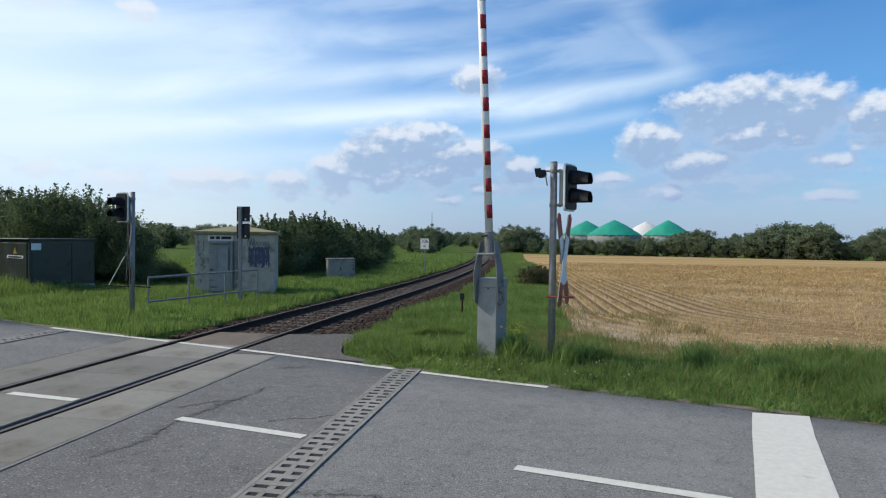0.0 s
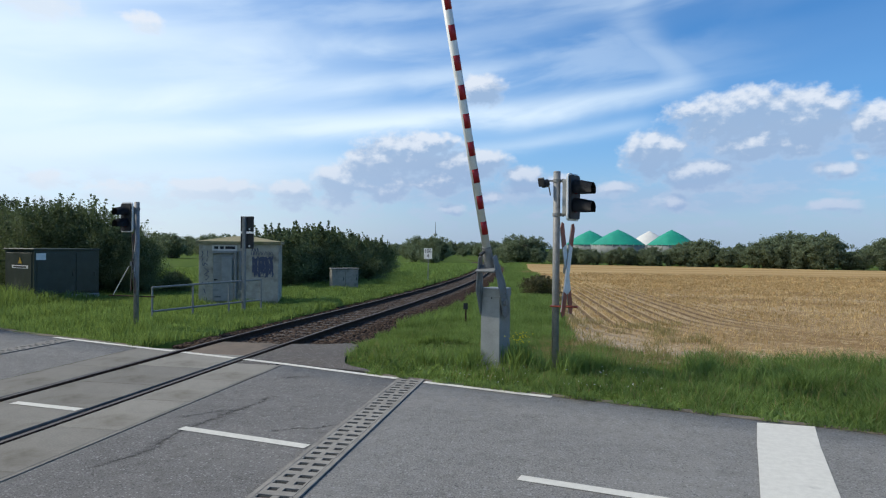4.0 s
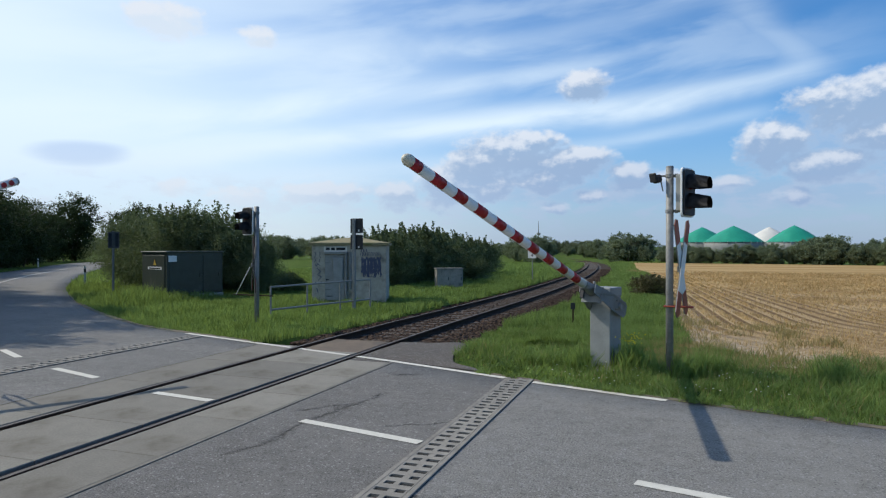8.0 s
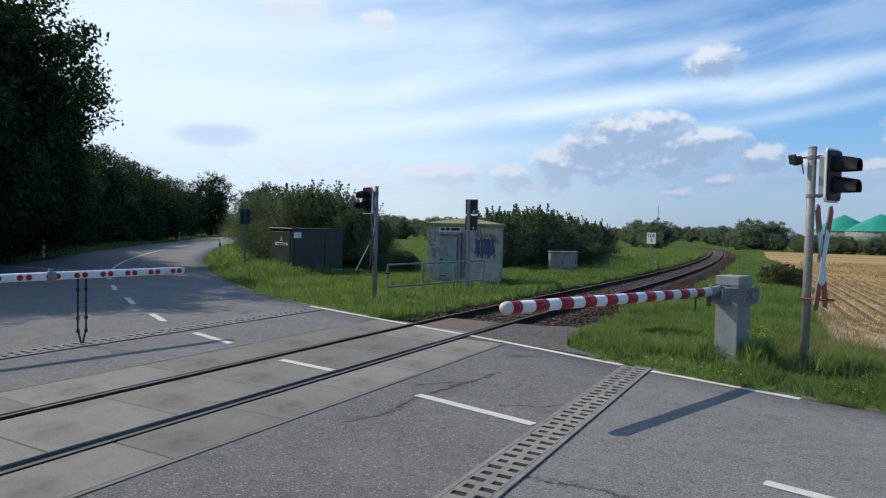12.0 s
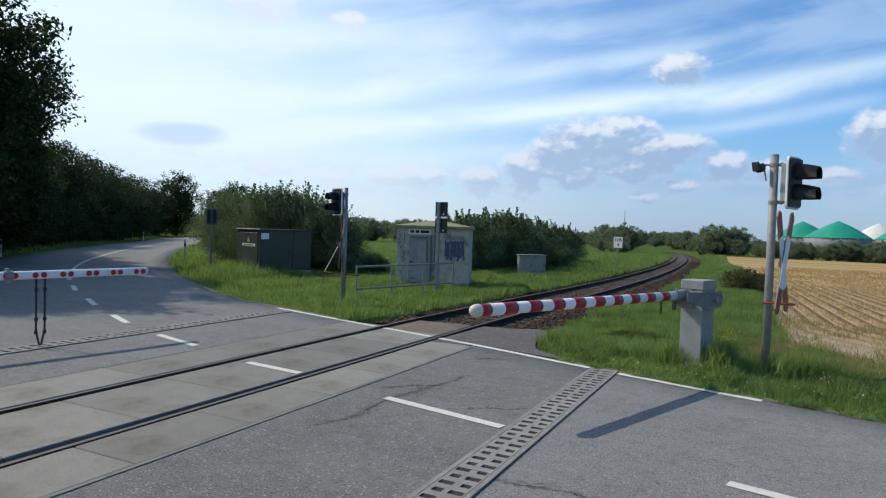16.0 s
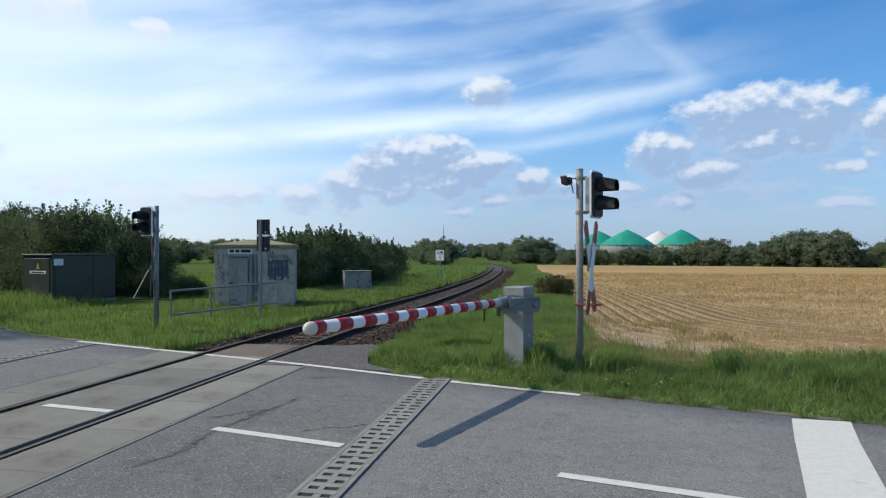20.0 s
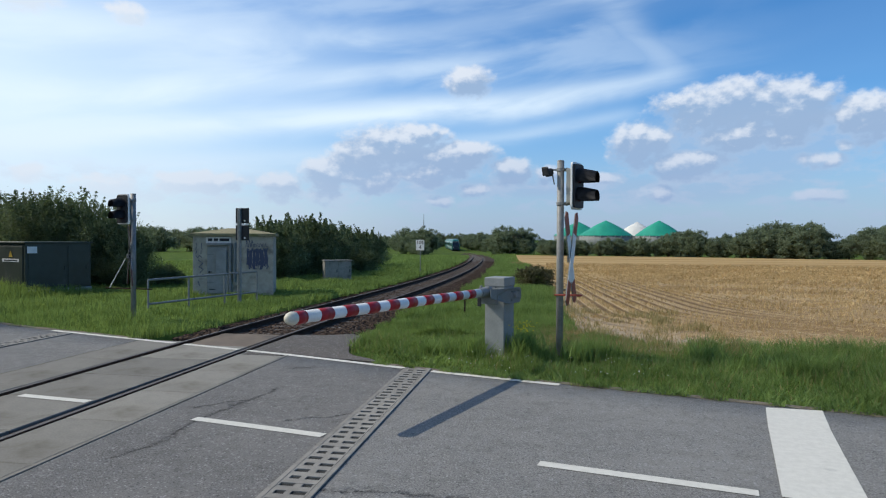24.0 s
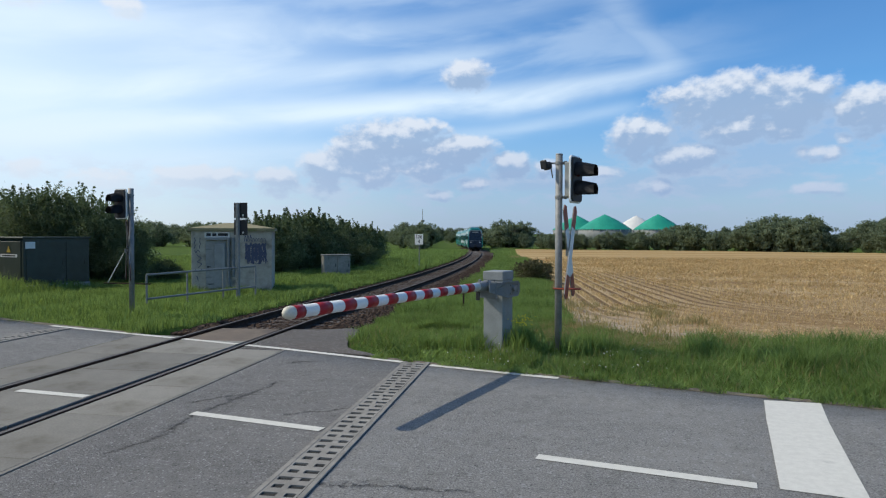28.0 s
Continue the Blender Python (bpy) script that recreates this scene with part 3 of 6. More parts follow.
def box(bm, x, y, z, sx, sy, sz, bevel=0.0, m=None):
    """A box with its centre at x, y, z."""
    mat = Matrix.Translation((x, y, z)) @ Matrix.Diagonal((sx, sy, sz, 1))
    if m is not None:
        mat = m @ mat
    made = bmesh.ops.create_cube(bm, size=1.0, matrix=mat)
    if bevel:
        edges = list({e for v in made["verts"] for e in v.link_edges})
        bmesh.ops.bevel(bm, geom=edges, offset=bevel, segments=1, affect="EDGES", clamp_overlap=True)
    return bm


def rod(bm, p, q, r, r2=None, seg=12):
    """A round bar from p to q."""
    p, q = Vector(p), Vector(q)
    d = q - p
    m = Matrix.Translation((p + q) / 2) @ d.to_track_quat("Z", "Y").to_matrix().to_4x4()
    bmesh.ops.create_cone(bm, cap_ends=True, segments=seg, radius1=r, radius2=r if r2 is None else r2, depth=d.length, matrix=m)
    return bm


def prism(bm, outline, depth, m):
    """A plate with an outline in x and z, and a depth along y, at the pose m."""
    front = [bm.verts.new(m @ Vector((a, -depth / 2, b))) for a, b in outline]
    back = [bm.verts.new(m @ Vector((a, depth / 2, b))) for a, b in outline]
    bm.faces.new(front)
    bm.faces.new(back[::-1])
    n = len(outline)
    for i in range(n):
        bm.faces.new((front[i], back[i], back[(i + 1) % n], front[(i + 1) % n]))
    return bm


def words(name, text, size, mat, m, parent, label=""):
    """Flat letters, 2 mm thick, as a mesh. The text stands in the xz plane of m and faces -y."""
    cu = bpy.data.curves.new(name, "FONT")
    cu.body, cu.size, cu.align_x, cu.align_y, cu.extrude = text, size, "CENTER", "CENTER", 0.001
    ob = bpy.data.objects.new(name, cu)
    scene.collection.objects.link(ob)
    me = bpy.data.meshes.new_from_object(ob.evaluated_get(bpy.context.evaluated_depsgraph_get()))
    bpy.data.objects.remove(ob)
    me.transform(Matrix.Rotation(radians(90), 4, "X"))
    me.materials.clear()
    me.materials.append(M[mat])
    out = new(name, me)
    out.parent, out.matrix_basis = parent, m
    return tagged(out, label)


# ---- the plan ----
LAND = ((14, 35, 55, 75, 100, 130, 230), (0, -0.346, -0.60, -0.80, -1.015, -1.335, -2.47))


def ground_z(y):
    """The land falls gently away behind the crossing."""
    return float(np.interp(y, *LAND))


TRACK_X, ARC_Y, ARC_R, ARC_L = -0.712, 1.34, 905.0, 175.0


def on_track(s):
    """Place and turn of the track's centre, s metres along it from the line y = 0: straight, a long bend, straight again."""
    a = min(max(0.0, s - ARC_Y), ARC_L) / ARC_R
    x, y = TRACK_X - ARC_R * (1 - math.cos(a)), min(s, ARC_Y) + ARC_R * math.sin(a)
    more = max(0.0, s - ARC_Y - ARC_L)
    x, y = x - more * math.sin(a), y + more * math.cos(a)
    return Vector((x, y, ground_z(y))), a


def track_x(y):
    """The track's centre at y, for arrays."""
    return TRACK_X - np.maximum(0, y - ARC_Y) ** 2 / (2 * ARC_R)


def smooth_line(points, step=1.0):
    """A Catmull-Rom curve through points of the plan, in even steps."""
    p = [np.array(q, float) for q in points]
    p = [2 * p[0] - p[1]] + p + [2 * p[-1] - p[-2]]
    out = []
    for i in range(1, len(p) - 2):
        n = max(2, int(np.linalg.norm(p[i + 1] - p[i]) / step))
        for k in range(n):
            t = k / n
            out.append(0.5 * (2 * p[i] + (p[i + 1] - p[i - 1]) * t + (2 * p[i - 1] - 5 * p[i] + 4 * p[i + 1] - p[i + 2]) * t * t
                              + (3 * p[i] - p[i - 1] - 3 * p[i + 1] + p[i + 2]) * t ** 3))
    out.append(p[-2])
    return np.array(out)


# the far edge of the road, from the field past the crossing into the wood
EDGE_FAR = smooth_line([(60, -6.0), (30, 2.2), (16, 5.75), (9, 7.75), (6.2, 8.55), (3.5, 9.36), (0.9, 10.26), (-2.2, 11.18), (-4.5, 11.88), (-6.65, 12.6),
                        (-9.2, 13.95), (-13.5, 16.85), (-19.6, 21.6), (-27, 28.0), (-40, 40.5), (-58, 59.5), (-73, 75), (-84, 90), (-90.4, 106), (-92.4, 125), (-92.4, 145)])
CENTRE = smooth_line([(60, -9.3), (30, -1.1), (16, 2.5), (9, 4.65), (5.1, 5.6), (1.5, 6.36), (-1.15, 6.95), (-4.0, 7.8), (-6.5, 8.86), (-9, 10.1),
                      (-14, 12.95), (-20.5, 17.6), (-28.5, 24.4), (-42, 37.3), (-60.5, 57), (-75.5, 72.5), (-87, 88), (-93.7, 105), (-95.7, 125), (-95.7, 145)])
EDGE_NEAR = smooth_line([(60, -12.6), (30, -4.4), (16, -1.6), (9, 0.2), (5, 0.9), (1.4, 1.5), (-1.3, 2.0), (-4.5, 2.7), (-9, 4.6), (-15, 8.0),
                         (-22.5, 13.4), (-30.5, 21.0), (-44, 34), (-63, 54.5), (-78, 70), (-90, 86), (-97, 104), (-99, 125), (-99, 145)])


def between(a, b, n):
    """n even points of the line a at the same fractions as b's."""
    t = np.linspace(0, 1, n)
    def even(c):
        d = np.concatenate([[0], np.cumsum(np.linalg.norm(np.diff(c, axis=0), axis=1))])
        return np.stack([np.interp(t * d[-1], d, c[:, k]) for k in (0, 1)], 1)
    return even(a), even(b)


def inside(poly, x, y):
    """Whether each of the points x, y lies within the polygon."""
    hit = np.zeros(len(x), bool)
    for (x0, y0), (x1, y1) in zip(poly, np.roll(poly, -1, axis=0)):
        if y0 != y1:
            hit ^= ((y0 > y) != (y1 > y)) & (x < (x1 - x0) * (y - y0) / (y1 - y0) + x0)
    return hit


ROAD_POLY = np.concatenate([EDGE_FAR, EDGE_NEAR[::-1]])
FIELD_EDGE = smooth_line([(5.35, 12.9), (5.05, 14.7), (4.9, 21.6), (4.35, 33), (2.9, 55), (0.4, 85), (-3.0, 141)], 3.0)
FIELD_POLY = np.concatenate([FIELD_EDGE, smooth_line([(-3.0, 141), (32.7, 131.5), (57.4, 117.5), (110, 92), (160, 60)], 6.0),
                             smooth_line([(160, -30), (60, -2.0), (30, 6.0), (18, 9.0), (12, 11.0), (9, 11.9), (7.4, 12.1), (6.4, 12.6), (5.35, 12.9)], 3.0)])
ground_fall = np.vectorize(ground_z)


# ---- the setting ----
def build_ground():
    """One sheet to the horizon, a little below the road, fine near the crossing."""
    def steps(near, far, fine):
        a = [0.0]
        while a[-1] < far:
            a.append(a[-1] + max(fine, (a[-1] - near) * 0.22))
        return a
    xs = sorted({-v for v in steps(34, 2600, 1.0)} | set(steps(26, 2600, 1.0)) | set(np.arange(-8, 12, 0.25)))
    ys = sorted({-v for v in steps(8, 700, 1.0)} | set(steps(46, 3200, 1.0)) | set(np.arange(7, 20, 0.25)))
    X, Y = np.meshgrid(xs, ys)
    x, y = X.ravel(), Y.ravel()
    z = ground_fall(np.minimum(y, 260.0)) - 0.07
    bumps = np.array([noise.noise((a * 0.35, b * 0.35, 0.0)) for a, b in zip(x, y)])
    z += 0.03 * bumps * (np.hypot(x, y - 10) < 90)
    z -= 0.42 * (x - track_x(y) > -1.55) * (x - track_x(y) < np.interp(y, [12.7, 13.2, 14.5, 18, 25, 70], [1.9, 2.0, 2.25, 2.55, 2.85, 2.7])) * (y < 190)
    z -= 0.12 * inside(ROAD_POLY, x, y) + 0.10 * inside(FIELD_POLY, x, y)
    w = len(xs)
    i = np.arange(len(x)).reshape(len(ys), w)
    faces = np.stack([i[:-1, :-1], i[:-1, 1:], i[1:, 1:], i[1:, :-1]], -1).reshape(-1, 4)
    raw("ground", np.stack([x, y, z], 1), faces, "ground", None, "green grassy verges and meadows round the crossing", "structure", "ground")


def strip(name, a, b, mat, label, category, lift=0.0, n=160, thick=0.12):
    """A sheet between two lines of the plan, with a skirt along both sides."""
    a, b = between(a, b, n)
    rows = []
    for p, q in zip(a, b):
        rows.append([(*p, ground_z(p[1]) + lift - thick)] + [(*(p + (q - p) * t), ground_z((p + (q - p) * t)[1]) + lift) for t in np.linspace(0, 1, 9)]
                    + [(*q, ground_z(q[1]) + lift - thick)])
    v = np.array(rows)
    i = np.arange(v.shape[0] * v.shape[1]).reshape(v.shape[:2])
    f = np.stack([i[:-1, :-1], i[:-1, 1:], i[1:, 1:], i[1:, :-1]], -1).reshape(-1, 4)
    return raw(name, v.reshape(-1, 3), f, mat, None, label, "structure", category)


def build_road():
    left = lambda c: c[c[:, 0] < -2.42]
    ends = lambda c, x: np.array([[x, np.interp(x, c[::-1, 0], c[::-1, 1])]])
    def lane(name, lo, hi, mat, label):
        a, b = (np.concatenate([ends(c, hi), c[(c[:, 0] > lo) & (c[:, 0] < hi)], ends(c, lo)]) for c in (EDGE_FAR, EDGE_NEAR))
        strip(name, a, b, mat, label, "road", n=max(24, int(2.5 * min(hi - lo, 64))))
    lane("road", 3.25, 59.9, "asphalt_smooth", "smooth grey asphalt country road before the drain")
    lane("road", 0.95, 3.25, "asphalt", "older dark asphalt with branching cracks beside the rails")
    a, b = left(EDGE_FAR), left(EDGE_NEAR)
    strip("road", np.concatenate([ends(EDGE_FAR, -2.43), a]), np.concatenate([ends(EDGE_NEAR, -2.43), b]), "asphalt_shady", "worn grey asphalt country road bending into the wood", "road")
    # the bare apron between the road's edge line and the ballast
    bm = bmesh.new()
    rim = [(0.11, 10.08), (0.11, 12.4), (0.76, 12.5), (1.2, 12.75), (1.42, 12.6), (1.52, 12.1), (1.60, 11.6), (1.63, 11.2), (1.75, 10.8), (1.86, 10.5), (2.02, 10.3), (2.3, 10.12), (2.6, 9.83), (1.6, 10.07), (0.87, 10.29), (0.80, 10.30), (0.80, 10.08)]
    top = [bm.verts.new((x, y, 0.001 if y < 11 else -0.015)) for x, y in rim]
    low = [bm.verts.new((x, y, -0.12)) for x, y in rim]
    bm.faces.new(top)
    for k in range(len(rim)):
        bm.faces.new((top[k], low[k], low[(k + 1) % len(rim)], top[(k + 1) % len(rim)]))
    tagged(part("pavement", bm, "asphalt_dark"), "dark rust-stained asphalt apron beside the rails", "apron", "", "structure")


def flat_mark(name, corners, label, parent=None, lift=0.006):
    bm = bmesh.new()
    vs = [bm.verts.new((x, y, ground_z(y) + lift)) for x, y in corners]
    n = len(vs) // 2
    for i in range(n - 1):
        bm.faces.new((vs[i], vs[i + 1], vs[-2 - i], vs[-1 - i]))
    ob = part(name, bm, "paint", parent)
    return tagged(ob, label, "road marking", "", "structure")


def ribbon(centre, width):
    c = np.array(centre, float)
    d = np.gradient(c, axis=0)
    d /= np.linalg.norm(d, axis=1)[:, None]
    nrm = np.stack([-d[:, 1], d[:, 0]], 1) * width / 2
    return [tuple(p) for p in c + nrm] + [tuple(p) for p in (c - nrm)[::-1]]


def build_markings():
    dash = "worn white centre dash painted on the road"
    for a, b in (((12.6, 3.72), (14.2, 3.27)), ((5.09, 5.60), (6.75, 5.22)), ((1.46, 6.36), (3.01, 6.03)), ((-1.15, 6.93), (-0.13, 6.80)), ((-3.95, 7.78), (-2.68, 7.42)),
                 ((-6.54, 8.86), (-5.45, 8.34)), ((-9.45, 10.35), (-8.2, 9.65)), ((-12.6, 12.1), (-11.3, 11.3)), ((-15.6, 14.05), (-14.4, 13.2))):
        flat_mark("centre_dash", ribbon(np.linspace(a, b, 3), 0.125), dash)
    solid = CENTRE[(CENTRE[:, 0] < -16.8) & (CENTRE[:, 0] > -60)]
    flat_mark("centre_line", ribbon(solid, 0.13), "thin white solid centre line bending into the wood")
    flat_mark("junction_line", ribbon(np.linspace((-17.2, 15.0), (-24.2, 14.1), 5), 0.13), "thin white line across the side of the road")
    edge = EDGE_FAR + np.array([0.02, -0.10])
    for lo, hi in ((3.48, 5.3), (0.10, 3.03), (-1.33, -0.11), (-4.9, -1.56)):
        xs = np.linspace(lo, hi, 14)
        line = np.stack([xs, np.interp(xs, edge[::-1, 0], edge[::-1, 1])], 1)
        flat_mark("edge_line", ribbon(line, 0.12), "worn white edge line along the grass")
    # bare soil between asphalt and turf
    rnd = random.Random(12)
    for lo, hi in ((2.7, 16.0), (-19.0, -2.5)):
        xs = np.linspace(lo, hi, 90)
        y0 = np.interp(xs, EDGE_FAR[::-1, 0], EDGE_FAR[::-1, 1])
        v, f = [], []
        for k, (a, b) in enumerate(zip(xs, y0)):
            w = 0.10 + 0.10 * rnd.random()
            v += [(a, b - 0.03 - 0.05 * rnd.random(), ground_z(b) + 0.004), (a, b + w * 0.5, ground_z(b) + 0.012), (a, b + w + 0.15, ground_z(b) - 0.06)]
            if k:
                n = 3 * k
                f += [(n - 3, n, n + 1, n - 2), (n - 2, n + 1, n + 2, n - 1)]
        raw("soil_edge", v, f, "soil", None, "crumbly brown soil along the road's edge", "structure", "soil")
    flat_mark("stop_line", [(7.62, 7.96), (7.40, 7.15), (7.16, 6.2), (6.90, 5.18), (7.47, 5.05), (7.73, 6.1), (7.98, 7.1), (8.21, 7.92)], "broad white stop line painted across the lane")


def build_track():
    # rails: a real profile swept along the line
    prof = [(-0.0365, 0.0), (-0.0365, -0.035), (-0.010, -0.048), (-0.010, -0.12), (-0.065, -0.135), (-0.065, -0.15),
            (0.065, -0.15), (0.065, -0.135), (0.010, -0.12), (0.010, -0.048), (0.0365, -0.035), (0.0365, 0.0)]
    where = [on_track(s) for s in np.concatenate([np.arange(-40, 36, 4.0), np.arange(36, 330, 3.0)])]
    track = empty("railway_track", pose(0, 0, 0), "single railway track with rusty rails on weathered sleepers", "railway track", "", "structure")
    for off in (0.7545, -0.7545):
        v, n = [], len(prof)
        for p, a in where:
            c, s = math.cos(a), math.sin(a)
            v += [(p.x + (off + u) * c, p.y + (off + u) * s, p.z + w) for u, w in prof]
        i = np.arange(len(v)).reshape(-1, n)
        f = np.stack([i[:-1], i[1:], np.roll(i, -1, 1)[1:], np.roll(i, -1, 1)[:-1]], -1).reshape(-1, 4)
        rail = raw("rail", v, f, "rust", track, "rusty brown steel rail")
        top = []
        for p, a in where:
            c, s = math.cos(a), math.sin(a)
            top += [(p.x + (off + u) * c, p.y + (off + u) * s, p.z + 0.002) for u in (-0.026, 0.026)]
        i = np.arange(len(top)).reshape(-1, 2)
        raw("running_surface", top, np.stack([i[:-1, 0], i[:-1, 1], i[1:, 1], i[1:, 0]], -1), "rail_top", rail, "bright worn rail head")
    # bed of ballast
    bed, lines = [], [-3.4, -1.75, -1.3, 0, 1.3, 1.9, 2.7, 3.6]
    heights = [-0.34, -0.20, -0.175, -0.185, -0.175, -0.20, -0.235, -0.36]
    span = [on_track(s) for s in np.concatenate([np.arange(-40, -2, 3.0), np.arange(-1.5, 11.4, 3.0), np.arange(11.4, 90, 1.0), np.arange(90, 330, 4.0)])]
    for p, a in span:
        c, s = math.cos(a), math.sin(a)
        low = 0.12 if -2 < p.y < 11.3 else 0.0
        bed += [(p.x + u * c, p.y + u * s, p.z + h - low) for u, h in zip(lines, heights)]
    i = np.arange(len(bed)).reshape(-1, len(lines))
    raw("ballast_bed", bed, np.stack([i[:-1, :-1], i[:-1, 1:], i[1:, 1:], i[1:, :-1]], -1).reshape(-1, 4), "earth", None, "brown stained bed of track ballast", "structure", "ballast")
    # sleepers
    bm = bmesh.new()
    box(bm, 0, 0, -0.20, 2.5, 0.26, 0.12, 0.015)
    first = part("sleeper", bm, "sleeper", track)
    s = 12.65
    p, a = on_track(s)
    first.matrix_basis = Matrix.Translation(p) @ Matrix.Rotation(a, 4, "Z")
    while s < 160:
        s += 0.63
        p, a = on_track(s)
        share("sleeper", first.data, track, Matrix.Translation(p) @ Matrix.Rotation(a + random.uniform(-0.008, 0.008), 4, "Z"))
    build_stones()


def build_stones():
    """Ballast stones, each an uneven block; those of the near stretch are larger in number."""
    rng = np.random.default_rng(3)
    base = np.array([(-1, -1, -1), (1, -1, -1), (1, 1, -1), (-1, 1, -1), (-1, -1, 1), (1, -1, 1), (1, 1, 1), (-1, 1, 1)], float)
    quads = np.array([(0, 3, 2, 1), (4, 5, 6, 7), (0, 1, 5, 4), (1, 2, 6, 5), (2, 3, 7, 6), (3, 0, 4, 7)])
    n = 62000
    s = 12.3 + (rng.random(n) ** 1.7) * 75
    u = rng.uniform(-1.9, 3.05, n)
    keep = ~((np.abs(np.abs(u) - 0.7545) < 0.10))
    s, u = s[keep], u[keep]
    n = len(s)
    h = np.interp(np.abs(u), [0, 1.2, 1.4, 1.9, 2.7, 3.1], [-0.168, -0.164, -0.155, -0.175, -0.205, -0.25])
    a = np.maximum(0, (s - ARC_Y) / ARC_R)
    cx, cy = track_x(s) + u, s + u * np.sin(a)
    cz = ground_fall(cy) + h + rng.uniform(-0.01, 0.012, n)
    size = rng.uniform(0.018, 0.042, n)
    v = base[None] * (0.6 + 0.7 * rng.random((n, 8, 3))) * size[:, None, None] * np.array([1, 1, 0.7])
    t = rng.uniform(0, 6.28, n)
    c, sn = np.cos(t), np.sin(t)
    vx = v[:, :, 0] * c[:, None] - v[:, :, 1] * sn[:, None] + cx[:, None]
    vy = v[:, :, 0] * sn[:, None] + v[:, :, 1] * c[:, None] + cy[:, None]
    vz = v[:, :, 2] + cz[:, None]
    f = (quads[None] + 8 * np.arange(n)[:, None, None]).reshape(-1, 4)
    raw("ballast_stones", np.stack([vx, vy, vz], -1).reshape(-1, 3), f, "ballast", None, "loose brown and grey crushed ballast stones", "stuff", "ballast")


# ---- plants ----
def blades(name, x, y, height, width, mat, label, lean=0.35, seed=5, z0=None):
    """Bent blades, two quads each, one object of stuff."""
    rng = np.random.default_rng(seed)
    n = len(x)
    t = rng.uniform(0, 6.283, n)
    h = height * rng.uniform(0.55, 1.25, n)
    l = h * lean * rng.uniform(0.2, 1.6, n)
    lt = rng.uniform(0, 6.283, n)
    z = ground_fall(y) - 0.09 if z0 is None else z0
    w = width * rng.uniform(0.6, 1.3, n) / 2
    dx, dy = np.cos(t) * w, np.sin(t) * w
    lx, ly = np.cos(lt) * l, np.sin(lt) * l
    P = np.zeros((n, 6, 3))
    for k, (f, b, wd) in enumerate(((0, 0, 1), (0.55, 0.3, 0.8), (1, 1, 0.12))):
        P[:, 2 * k] = np.stack([x - dx * wd + lx * b, y - dy * wd + ly * b, z + h * f], 1)
        P[:, 2 * k + 1] = np.stack([x + dx * wd + lx * b, y + dy * wd + ly * b, z + h * f], 1)
    q = np.array([(0, 1, 3, 2), (2, 3, 5, 4)])
    f = (q[None] + 6 * np.arange(n)[:, None, None]).reshape(-1, 4)
    return raw(name, P.reshape(-1, 3), f, mat, None, label, "stuff", "grass")


def scatter(n, x0, x1, y0, y1, rng, power=1.0):
    x = rng.uniform(x0, x1, n)
    y = y0 + (rng.random(n) ** power) * (y1 - y0)
    return x, y


